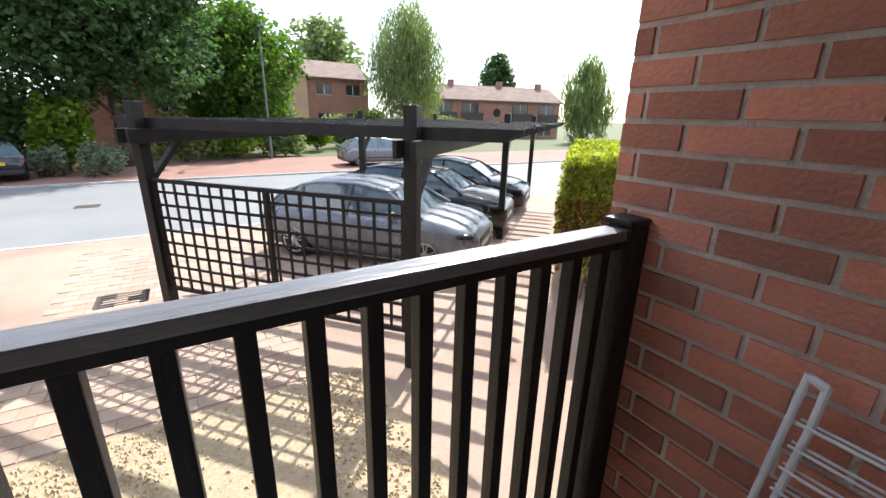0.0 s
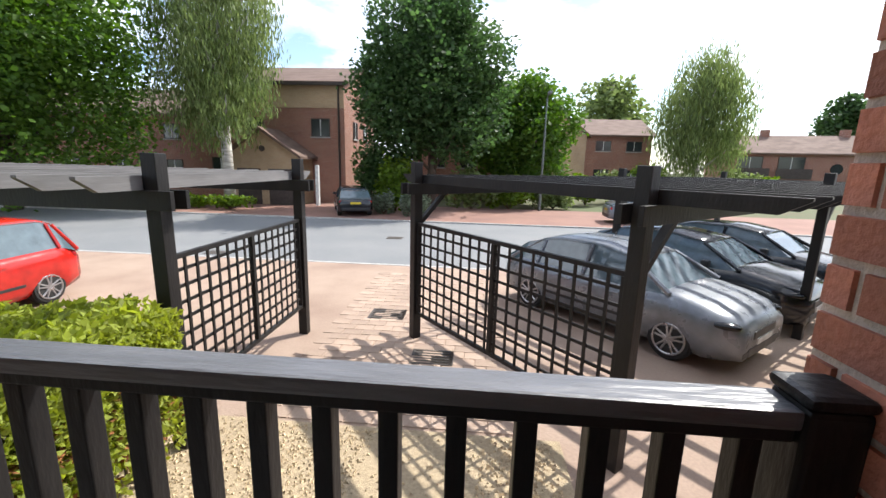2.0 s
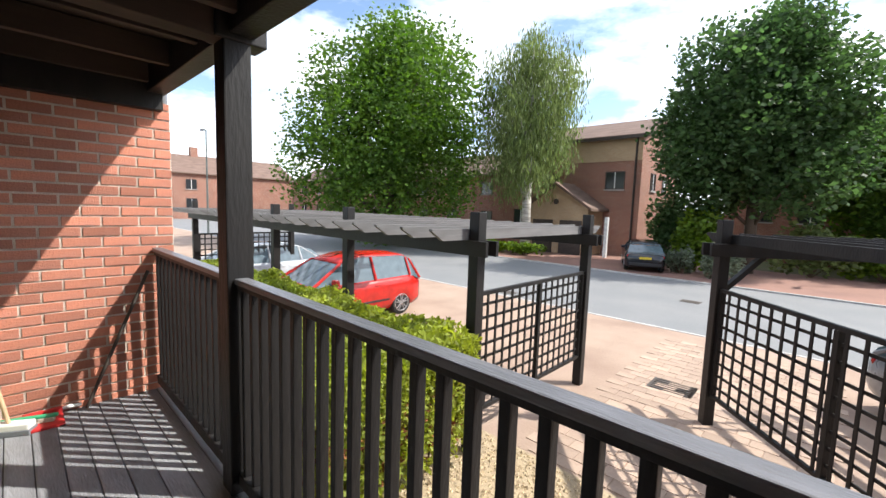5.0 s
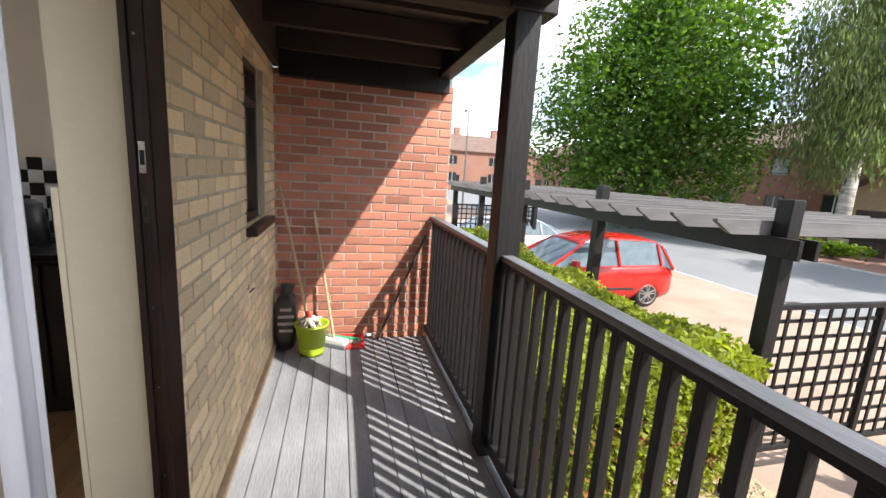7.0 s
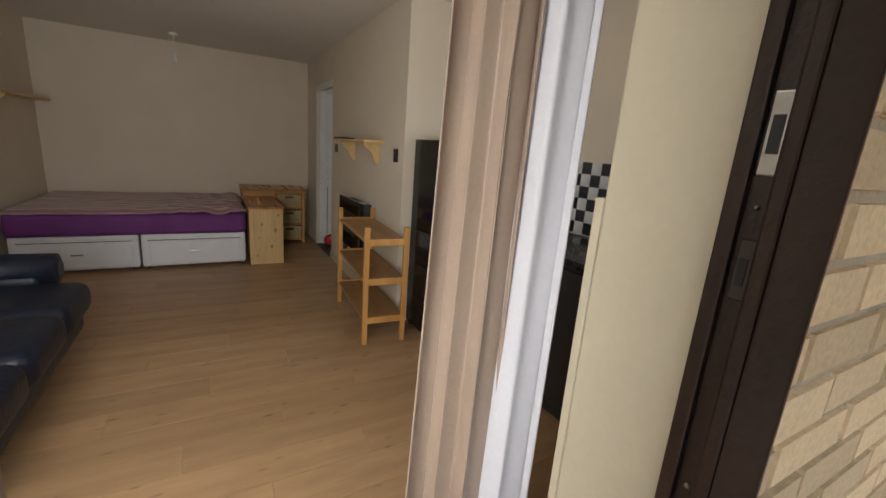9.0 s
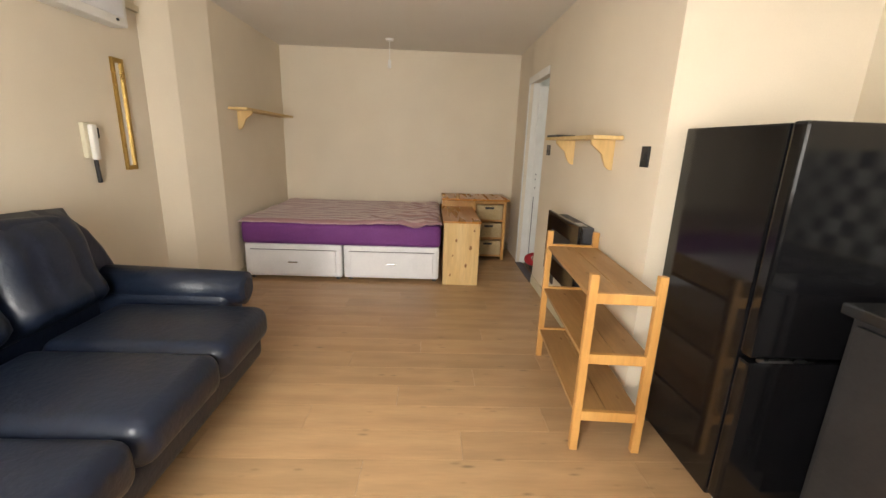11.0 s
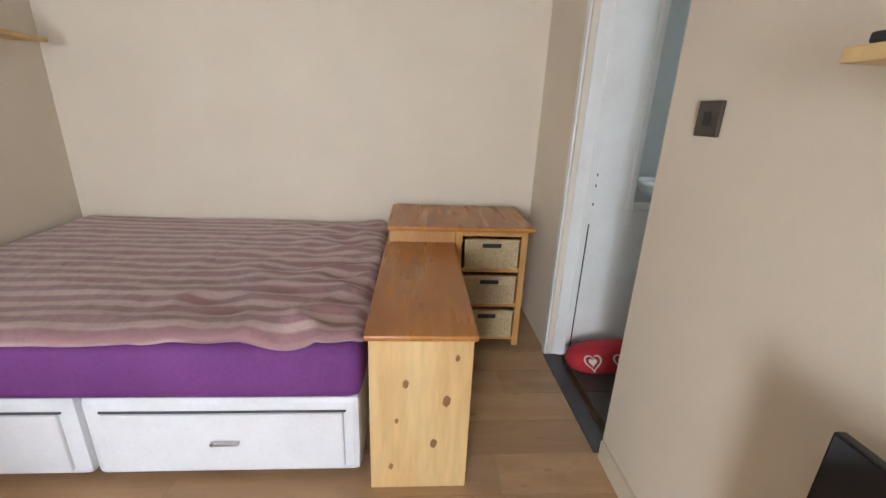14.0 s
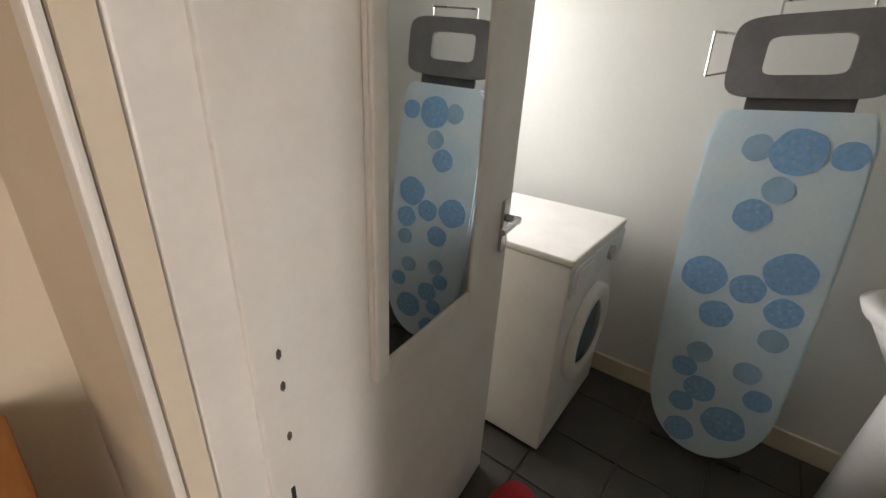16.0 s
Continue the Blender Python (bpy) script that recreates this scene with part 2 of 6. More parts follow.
M_PURPLE = mat("purple_sheet", (0.16, 0.035, 0.19), 0.75, second=(0.12, 0.025, 0.15), bump=0.2, scale=4)
M_STRIPE = stripe_mat("mauve_striped_cover", (0.30, 0.16, 0.17), (0.50, 0.36, 0.34), 0.085)
M_LEATHER = mat("navy_leather", (0.006, 0.011, 0.026), 0.4, second=(0.01, 0.017, 0.034), scale=8, fine=40, bump=0.25)
M_BLACKGLOSS = mat("black_gloss_panel", (0.006, 0.006, 0.007), 0.1, bump=0.0, vary=0.02)
M_BLACK = mat("matt_black_plastic", (0.02, 0.02, 0.022), 0.5)
M_RESTGREY = mat("mid_grey_plastic", (0.17, 0.17, 0.175), 0.5)
M_DARKGREY = mat("dark_grey_plastic", (0.07, 0.07, 0.075), 0.5)
M_CHROME = mat("brushed_metal", (0.6, 0.6, 0.6), 0.28, metal=1.0, vary=0.04)
M_BRONZE = mat("bronze_switch_plate", (0.12, 0.10, 0.085), 0.4, metal=0.7)
M_BRASS = mat("brass", (0.55, 0.36, 0.12), 0.3, metal=1.0)
M_CURTAIN = mat("beige_satin_curtain", (0.38, 0.29, 0.225), 0.38, second=(0.31, 0.23, 0.175), scale=2, fine=90, bump=0.1, vary=0.05)
M_LINING = mat("white_curtain_lining", (0.68, 0.68, 0.72), 0.8, second=(0.63, 0.63, 0.68), bump=0.1, vary=0.03)
M_BLUECLOTH = mat("pale_blue_cover", (0.47, 0.63, 0.72), 0.8, second=(0.62, 0.70, 0.72), scale=5, vary=0.04)
M_BLUEDOT = mat("blue_print_dot", (0.14, 0.33, 0.58), 0.8, second=(0.24, 0.43, 0.64), scale=70, amount=0.8)
M_BLUEDOT2 = mat("soft_blue_print_dot", (0.30, 0.48, 0.64), 0.8, vary=0.06)
M_REDCLOTH = mat("red_cotton", (0.50, 0.02, 0.03), 0.8)
M_CREAMCLOTH = mat("cream_applique", (0.72, 0.62, 0.55), 0.85)
M_TILEDARK = mat("dark_grey_floor_tile", (0.055, 0.05, 0.045), 0.35, second=(0.08, 0.075, 0.065), scale=6)
M_LIME = mat("lime_green_plastic", (0.42, 0.55, 0.03), 0.4)
M_MOP = mat("cotton_mop_strings", (0.62, 0.56, 0.46), 0.95, scale=40, bump=1)
M_STICK = mat("pale_wooden_handle", (0.58, 0.42, 0.26), 0.6)
M_REDPLASTIC = mat("red_plastic", (0.55, 0.03, 0.03), 0.4)
M_GREENPLASTIC = mat("green_plastic", (0.05, 0.4, 0.2), 0.4)
M_SACK = mat("printed_black_sack", (0.03, 0.028, 0.028), 0.35, second=(0.06, 0.055, 0.05), scale=9, bump=0.5)
M_PRINT = mat("pale_sack_print", (0.45, 0.38, 0.33), 0.5)
M_ASPHALT = mat("asphalt", (0.16, 0.165, 0.17), 0.85, second=(0.20, 0.20, 0.20), scale=0.7, fine=40, bump=0.4)
M_PAVE = mat("buff_block_paving_bed", (0.34, 0.25, 0.19), 0.9, second=(0.24, 0.165, 0.125), scale=0.9, fine=30, bump=0.4)
M_PAVER = mat("block_paver", (0.37, 0.275, 0.21), 0.88, second=(0.29, 0.205, 0.155), scale=2, fine=40, bump=0.4, rnd=0.16)
M_REDPAVE = mat("red_brown_far_paving", (0.25, 0.135, 0.10), 0.9, second=(0.19, 0.105, 0.085), scale=0.6, fine=12)
M_GRAVELBED = mat("gravel_bed", (0.42, 0.33, 0.21), 0.95, second=(0.26, 0.2, 0.13), scale=30, fine=90, bump=1.0)
M_STONE = mat("golden_gravel_stone", (0.50, 0.40, 0.26), 0.85, second=(0.40, 0.30, 0.18), scale=20, island=0.35)
M_GROUND = mat("grass_and_soil", (0.07, 0.095, 0.03), 0.95, second=(0.11, 0.09, 0.05), scale=0.3, fine=5)
M_KERB = mat("concrete_kerb", (0.42, 0.41, 0.39), 0.9)
M_IRON = mat("cast_iron_cover", (0.10, 0.085, 0.075), 0.6, metal=0.4)
M_LIMEHEDGE = leaf_mat("yellow_green_foliage", (0.30, 0.33, 0.06), (0.17, 0.22, 0.035))
M_HEDGEBROWN = mat("dead_hedge_foliage", (0.20, 0.085, 0.03), 0.9, island=0.4, spec=0.2)
M_LEAFA = leaf_mat("lime_tree_leaves", (0.085, 0.15, 0.024), (0.045, 0.095, 0.018))
M_LEAFB = leaf_mat("dark_tree_leaves", (0.06, 0.105, 0.035), (0.035, 0.07, 0.025))
M_LEAFC = leaf_mat("birch_leaves", (0.16, 0.20, 0.075), (0.11, 0.15, 0.05))
M_LEAFD = leaf_mat("shrub_leaves", (0.13, 0.20, 0.022), (0.06, 0.11, 0.015))
M_SAGE = leaf_mat("grey_green_shrub_leaves", (0.17, 0.20, 0.14), (0.11, 0.14, 0.09))
M_TWIG = mat("bare_twigs", (0.12, 0.075, 0.045), 0.9)
M_BARK = mat("bark", (0.10, 0.075, 0.055), 0.95, scale=4, stretch=(1, 1, 0.25), bump=0.8)
M_BIRCHBARK = mat("birch_bark", (0.50, 0.47, 0.42), 0.8, second=(0.08, 0.07, 0.06), scale=5, stretch=(0.4, 0.4, 2), bump=0.5)
M_FARBRICK = brick_mat("far_red_brickwork", (0.27, 0.115, 0.075), (0.21, 0.09, 0.065), (0.36, 0.28, 0.22))
M_FARBUFF = brick_mat("far_buff_brickwork", (0.40, 0.28, 0.17), (0.35, 0.235, 0.14), (0.40, 0.33, 0.24))
M_ROOFTILE = mat("brown_roof_tiles", (0.17, 0.11, 0.085), 0.9, scale=1.0, fine=9, stretch=(1, 1, 4), bump=0.6)
M_FASCIA = mat("dark_fascia_board", (0.05, 0.035, 0.03), 0.6)
M_WINGLASS = mat("dark_window_glass", (0.03, 0.035, 0.04), 0.06, bump=0.0, vary=0.02, spec=0.8)
M_WINFRAME = mat("white_window_frame", (0.7, 0.7, 0.68), 0.5)
M_REDCAR = mat("red_car_paint", (0.48, 0.018, 0.012), 0.16, bump=0.0, vary=0.02, spec=0.6)
M_SILVERCAR = mat("silver_grey_car_paint", (0.22, 0.235, 0.26), 0.3, metal=0.4, bump=0.0, vary=0.02)
M_BLACKCAR = mat("black_car_paint", (0.012, 0.014, 0.018), 0.13, bump=0.0, vary=0.02, spec=0.6)
M_CARGLASS = mat("car_window_glass", (0.10, 0.14, 0.165), 0.05, bump=0.0, vary=0.02, spec=0.9)
M_TYRE = mat("tyre_rubber", (0.018, 0.018, 0.018), 0.85)
M_ALLOY = mat("alloy_wheel", (0.5, 0.5, 0.52), 0.3, metal=0.9, vary=0.03)
M_LAMPGLASS = mat("headlamp_lens", (0.45, 0.47, 0.5), 0.08, bump=0.0, vary=0.02)
M_TAIL = mat("red_tail_lamp", (0.42, 0.01, 0.012), 0.15, bump=0.0, vary=0.02)
M_PLATEY = mat("yellow_number_plate", (0.65, 0.48, 0.03), 0.5)
M_PLATEW = mat("white_number_plate", (0.7, 0.7, 0.68), 0.5)
M_MIRROR = bpy.data.materials.new("mirror_silver")
M_MIRROR.use_nodes = True
M_MIRROR.node_tree.nodes["Principled BSDF"].inputs["Metallic"].default_value = 1.0
M_MIRROR.node_tree.nodes["Principled BSDF"].inputs["Roughness"].default_value = 0.02
M_MIRROR.node_tree.nodes["Principled BSDF"].inputs["Base Color"].default_value = (0.86, 0.88, 0.88, 1)
M_PANE = glass("clear_pane", (0.95, 0.97, 0.97))
M_TILEW = mat("white_wall_tile", (0.72, 0.72, 0.7), 0.2)
M_TILEB = mat("black_wall_tile", (0.012, 0.012, 0.013), 0.2)
M_WORKTOP = mat("black_worktop", (0.015, 0.015, 0.016), 0.25)
M_LAMPPOST = mat("grey_green_lamp_post", (0.16, 0.18, 0.17), 0.5, metal=0.5)
M_LEAD = mat("grey_leadwork", (0.2, 0.21, 0.23), 0.6)
M_RADWHITE = mat("white_enamelled_wire", (0.75, 0.76, 0.77), 0.35, vary=0.03)

# ---- mesh helpers ----


def box(bm, x0, y0, z0, x1, y1, z1, bev=0.0, m=None):
    """A block between two corners, edges eased by bev."""
    r = bmesh.ops.create_cube(bm, size=1.0)
    vs = r["verts"]
    s = Matrix.Translation(((x0 + x1) / 2, (y0 + y1) / 2, (z0 + z1) / 2)) @ Matrix.Diagonal((abs(x1 - x0), abs(y1 - y0), abs(z1 - z0), 1))
    bmesh.ops.transform(bm, matrix=(m @ s) if m else s, verts=vs)
    if bev:
        es = {e for v in vs for e in v.link_edges}
        bmesh.ops.bevel(bm, geom=list(es), offset=bev, segments=2, profile=0.6, affect="EDGES")
    return bm


def rod(bm, a, b, r0, r1=None, seg=10):
    """A round bar from a to b, tapering from r0 to r1."""
    a, b = Vector(a), Vector(b)
    d = b - a
    q = d.to_track_quat("Z", "Y").to_matrix().to_4x4()
    bmesh.ops.create_cone(bm, cap_ends=True, segments=seg, radius1=r0, radius2=r0 if r1 is None else r1, depth=d.length, matrix=Matrix.Translation((a + b) / 2) @ q)
    return bm


def blob(bm, c, r, sx=1, sy=1, sz=1, sub=2):
    bmesh.ops.create_icosphere(bm, subdivisions=sub, radius=r, matrix=Matrix.Translation(c) @ Matrix.Diagonal((sx, sy, sz, 1)))
    return bm


def poly(bm, pts, thick=(0, 0, 0)):
    """A flat outline pushed along thick."""
    vs = [bm.verts.new(p) for p in pts]
    f = bm.faces.new(vs)
    if any(thick):
        g = bmesh.ops.extrude_face_region(bm, geom=[f])
        bmesh.ops.translate(bm, vec=thick, verts=[v for v in g["geom"] if isinstance(v, bmesh.types.BMVert)])
    bmesh.ops.recalc_face_normals(bm, faces=bm.faces)
    return bm


def mesh_of(name, bm, material, smooth=False):
    me = bpy.data.meshes.new(name)
    bm.to_mesh(me)
    bm.free()
    me.materials.append(material)
    if smooth:
        for p in me.polygons:
            p.use_smooth = True
    return me


def part(name, bm, material, parent, label="", smooth=False):
    o = new(name, mesh_of(name, bm, material, smooth))
    o.parent = parent
    if label:
        o["label"] = label
    return o


def thing(name, label, category, x=0.0, y=0.0, z=0.0, rz=0.0, group=""):
    o = new(name)
    o.empty_display_size = 0.1
    o.matrix_basis = pose(x, y, z, 0, 0, rz)
    return tagged(o, label, category, group)


def structure(name, bm, material, label="", category="", smooth=False):
    o = new(name, mesh_of(name, bm, material, smooth))
    return tagged(o, label, category or name.split("_")[0], "", "structure")


def raw(name, verts, faces, material):
    me = bpy.data.meshes.new(name)
    me.from_pydata(verts, [], faces)
    me.materials.append(material)
    return me


nb = bmesh.new

# ---- ground, road, paving ----
GZ = -1.3
DZ = -0.11
structure("ground", poly(nb(), [(-600, -600, GZ - 0.06), (600, -600, GZ - 0.06), (600, 600, GZ - 0.06), (-600, 600, GZ - 0.06)]), M_GROUND, "grass and soil stretching to the horizon", "ground")
structure("pavement", box(nb(), -60, -9.75, GZ - 0.05, 70, 1.0, GZ), M_PAVE, "buff block-paved parking court", "pavement")
structure("road", box(nb(), -60, -18.4, GZ - 0.05, 70, -9.87, GZ - 0.02), M_ASPHALT, "pale grey sunlit asphalt road", "road")
structure("pavement_far", box(nb(), -60, -25.9, GZ - 0.05, 70, -18.52, GZ + 0.02), M_REDPAVE, "red-brown paving across the road", "pavement")
structure("kerb_near", box(nb(), -60, -9.87, GZ - 0.06, 70, -9.75, GZ + 0.012, 0.01), M_KERB, "flush pale concrete kerb", "kerb")
structure("kerb_far", box(nb(), -60, -18.52, GZ - 0.06, 70, -18.4, GZ + 0.05, 0.01), M_KERB, "low pale concrete kerb", "kerb")
structure("gravel_bed", box(nb(), -1.3, -2.9, GZ - 0.02, 3.0, 0.9, GZ + 0.02), M_GRAVELBED, "golden gravel bed under the balcony", "gravel")

rng = np.random.default_rng(5)
V, F = [], []
for i in range(9000):
    x, y = rng.uniform(-1.2, 2.9), rng.uniform(-2.85, 0.4)
    if -0.55 < x - 0.35 * (y + 2.8) * 0.3 < 0.5 and y < -1.2:
        if rng.random() < 0.86:
            continue
    r = rng.uniform(0.012, 0.026)
    a = rng.uniform(0, 6.28)
    k = len(V)
    for (px, py, pz) in ((1, 0, 0), (-0.4, 0.9, 0), (-0.5, -0.8, 0.1), (0.1, 0, 0.8), (0.0, 0.1, -0.6)):
        V.append((x + r * (px * math.cos(a) - py * math.sin(a)), y + r * (px * math.sin(a) + py * math.cos(a)), GZ + 0.022 + r * pz))
    F += [(k, k + 1, k + 3), (k + 1, k + 2, k + 3), (k + 2, k, k + 3), (k + 1, k, k + 4), (k + 2, k + 1, k + 4), (k, k + 2, k + 4)]
tagged(new("gravel", raw("gravel", V, F, M_STONE)), "loose golden gravel stones", "gravel", "", "stuff")

for (x, y, s) in ((1.13, -6.13, 0.32), (0.15, -4.55, 0.3)):
    g = thing("drain_cover", "rusty cast-iron drain cover set in paving", "drain cover", x, y, GZ)
    part("frame", box(nb(), -s, -s * 0.8, 0, s, s * 0.8, 0.012, 0.004), M_IRON, g)
    for k in range(6):
        part("bar", box(nb(), -s * 0.85, -s * 0.66 + k * s * 0.26, 0.012, s * 0.85, -s * 0.58 + k * s * 0.26, 0.02), M_IRON, g)
for (x, y) in ((7.2, -10.4), (2.6, -14.0)):
    g = thing("gully_grate", "dark gully grate in the road", "grate", x, y, GZ - 0.02)
    part("grate", box(nb(), -0.28, -0.22, 0, 0.28, 0.22, 0.01, 0.003), M_IRON, g)

# ---- brick walls with single bricks ----
BR = {}


def brick_wall(name, origin, u, n, length, height, material, mortar, label, depth=0.12, holes=(), limit=300, near=None, phase=0.0, z_skip=None):
    """A wall: a mortar core, and bricks 8 mm proud of it. u runs along, n points out."""
    o, u, n = Vector(origin), Vector(u), Vector(n)
    core = nb()
    cuts = sorted({0.0, length, *[h[0] for h in holes], *[h[1] for h in holes]})
    rows = sorted({0.0, height, *[h[2] for h in holes], *[h[3] for h in holes]})
    for a0, a1 in zip(cuts, cuts[1:]):
        for b0, b1 in zip(rows, rows[1:]):
            if any(h[0] <= (a0 + a1) / 2 <= h[1] and h[2] <= (b0 + b1) / 2 <= h[3] for h in holes):
                continue
            p = [o + u * a0, o + u * a1, o + u * a1 - n * depth, o + u * a0 - n * depth]
            poly(core, [(q.x, q.y, o.z + b0) for q in p], (0, 0, b1 - b0))
    bmesh.ops.remove_doubles(core, verts=core.verts, dist=0.0005)
    wall = structure(name, core, mortar, label, "wall")
    jobs = []
    z, k = 0.0, 0
    while z + 0.03 < height:
        a = -0.1125 * (k % 2) - phase
        while a < length:
            a0, a1 = max(a + 0.005, 0.0), min(a + 0.22, length)
            z1 = min(z + 0.065, height)
            for h in holes:
                if h[2] - 0.02 < z + 0.03 < h[3] + 0.0:
                    if a0 < h[0] < a1:
                        a1 = h[0] if a1 < h[1] or h[0] - a0 > 0.02 else a1
                    elif a0 < h[1] < a1:
                        a0 = h[1]
                    elif h[0] <= a0 and a1 <= h[1]:
                        a1 = a0
            if a1 - a0 > 0.02:
                jobs.append((a0, a1, z, z1))
            a += 0.225
        z, k = z + 0.075, k + 1
    if near:
        jobs.sort(key=lambda j: (j[0] - near[0]) ** 2 + (j[2] - near[1]) ** 2)
    rest = nb()
    rot = Matrix((( u.x, n.x, 0), (u.y, n.y, 0), (0, 0, 1))).to_4x4()
    for i, (a0, a1, z0, z1) in enumerate(jobs):
        w, h = round(a1 - a0, 3), round(z1 - z0, 3)
        c = o + u * ((a0 + a1) / 2) + Vector((0, 0, z0 + h / 2))
        if i < limit:
            key = (w, h, material.name)
            if key not in BR:
                b = box(nb(), -w / 2, -0.02, -h / 2, w / 2, 0.008, h / 2)
                top = [v for v in b.verts if v.co.y > 0]
                for v in top:
                    v.co.x *= 1 - 0.006 / w
                    v.co.z *= 1 - 0.006 / h
                BR[key] = mesh_of("brick", b, material)
            q = new("brick", BR[key])
            q.parent = wall
            j = ((i * 37) % 11 - 5) * 0.0003
            q.matrix_basis = Matrix.Translation(c + n * j) @ rot
        else:
            box(rest, -w / 2, -0.02, -h / 2, w / 2, 0.007, h / 2, 0, Matrix.Translation(c) @ rot)
    if len(rest.verts):
        r = part("bricks", rest, material, wall)
        r["kind"] = "stuff"
    else:
        rest.free()
    return wall

# ---- balcony ----
RY, RZ = 0.2, 1.045
HX0, HX1 = -0.94, 3.41
HY = 1.56
structure("deck_frame", box(nb(), HX0 - 0.05, RY - 0.1, DZ - 0.25, HX1, HY, DZ - 0.03), M_BLACKWOOD, "dark timber frame under the balcony deck", "deck")
deck = tagged(new("floor_balcony"), "weathered grey decking boards laid along the balcony", "deck", "", "structure")
db = mesh_of("deck_board", box(nb(), HX0, -0.0585, -0.028, HX1, 0.0585, 0, 0.006), M_DECK)
for k in range(12):
    o = new("deck_board", db)
    o.parent = deck
    o.location = (0, RY - 0.08 + 0.06 + k * 0.121, DZ - ((k * 7) % 3) * 0.0015)
structure("trim_wall_foot", box(nb(), 1.24, HY - 0.035, DZ, HX1, HY, DZ + 0.05, 0.008), M_STICK, "pale timber fillet along the wall foot", "trim")


def railing(x0, x1, label):
    g = thing("balcony_railing", label, "railing", (x0 + x1) / 2, RY, DZ, group="balcony railings")
    w, h = (x1 - x0) / 2, RZ - DZ
    part("handrail", box(nb(), -w, -0.034, h - 0.03, w, 0.034, h, 0.007), M_RAILTOP, g, "worn glossy black handrail with sky sheen in its grey tone")
    part("top_rail", box(nb(), -w, -0.022, h - 0.055, w, 0.022, h - 0.031, 0.004), M_BLACKWOOD, g)
    part("bottom_rail", box(nb(), -w, -0.03, 0.05, w, 0.03, 0.12, 0.006), M_BLACKWOOD, g)
    me = mesh_of("baluster", box(nb(), -0.016, -0.019, 0.12, 0.016, 0.019, h - 0.054, 0.003), M_BLACKWOOD)
    k = round((x1 - x0) / 0.103)
    for i in range(k):
        o = new("baluster", me)
        o.parent = g
        o.location = (-w + (i + 0.5) * (x1 - x0) / k, 0, 0)
    return g


railing(HX0 + 0.09, 1.67, "black-stained timber railing with square balusters")
railing(1.80, HX1 - 0.02, "short black-stained timber railing beside the brick wall")
for x, nm, lab in ((1.735, "balcony_post", "tall black-painted timber post carrying the roof"),):
    g = thing(nm, lab, "post", x, RY, DZ)
    part("shaft", box(nb(), -0.065, -0.065, 0, 0.065, 0.065, 2.32, 0.008), M_BLACKWOOD, g)
    part("collar", box(nb(), -0.075, -0.14, 2.3, 0.075, 0.1, 2.5, 0.008), M_BLACKWOOD, g)
    for dz in (2.34, 2.44):
        part("bolt", rod(nb(), (-0.09, -0.05, dz), (-0.07, -0.05, dz), 0.014), M_IRON, g)
g = thing("newel_post", "short black-painted newel post against the brick wall", "post", HX0 + 0.05, RY, DZ)
part("shaft", box(nb(), -0.045, -0.04, 0, 0.04, 0.04, RZ - DZ + 0.005, 0.01), M_BLACKWOOD, g)
part("cap", box(nb(), -0.045, -0.045, RZ - DZ + 0.005, 0.045, 0.045, RZ - DZ + 0.025, 0.012), M_BLACKWOOD, g)
g = thing("leaning_bar", "dark metal bar leaning on the sunlit brick wall", "bar", HX1 - 0.05, 0.35, DZ)
part("bar", rod(nb(), (0, 0.32, 0.0), (0.0, -0.08, 0.98), 0.012), M_IRON, g)

# roof over the balcony
structure("ceiling_balcony", box(nb(), HX0 - 0.1, RY - 0.12, 2.42, HX1 + 0.1, HY, 2.46), M_SOFFIT, "dark boarded balcony soffit", "ceiling")
g = thing("roof_frame", "dark stained roof beams and joists over the balcony", "roof frame", 1.735, 0.9, 2.19)
part("front_beam", box(nb(), HX0 - 1.735, -0.78, 0.03, HX1 - 1.735 + 0.06, -0.66, 0.22, 0.008), M_BLACKWOOD, g)
part("cross_beam", box(nb(), -0.06, -0.66, 0.0, 0.06, 0.66, 0.17, 0.006), M_SOFFIT, g, "brown stained cross beam")
part("wall_plate", box(nb(), HX0 - 1.735, 0.6, -0.02, HX1 - 1.735, 0.65, 0.22, 0.006), M_SOFFIT, g)
part("end_beam", box(nb(), HX1 - 1.735 - 0.09, -0.76, -0.09, HX1 - 1.735, 0.6, 0.22, 0.006), M_BLACKWOOD, g)
for k in range(8):
    x = HX0 + 0.25 + k * 0.56
    part("joist", box(nb(), x - 1.735 - 0.025, -0.65, 0.08, x - 1.735 + 0.025, 0.62, 0.222, 0.003), M_SOFFIT, g)
structure("roof_balcony", box(nb(), HX0 - 0.4, RY - 0.14, 2.47, HX1 + 0.4, HY + 0.2, 2.6), M_ROOFTILE, "tiled lean-to roof edge", "roof")

# ---- house shell ----
DX0, DX1 = 0.60, 1.30
DTOP = 2.06
WALLZ = DZ - 0.1
structure("wall_front_backing", box(nb(), 1.392, HY + 0.034, WALLZ, 2.32, 1.87, 2.5), M_CREAM, "cream inner face of the front wall", "wall")
structure("wall_front_backing_side", box(nb(), 2.96, HY + 0.034, WALLZ, 3.4, 1.98, 2.5), M_CREAM, "cream inner face of the front wall", "wall")
structure("wall_front_under_window", box(nb(), 2.32, HY + 0.034, WALLZ, 2.96, 1.98, 1.05), M_CREAM, "cream wall under the kitchen window", "wall")
structure("wall_front_over_window", box(nb(), 2.32, HY + 0.034, 2.05, 2.96, 1.98, 2.5), M_CREAM, "cream wall over the kitchen window", "wall")
structure("wall_front_left", box(nb(), -1.5, HY + 0.01, WALLZ, -0.28, 1.98, 2.5), M_CREAM, "plain front wall beside the doors", "wall")
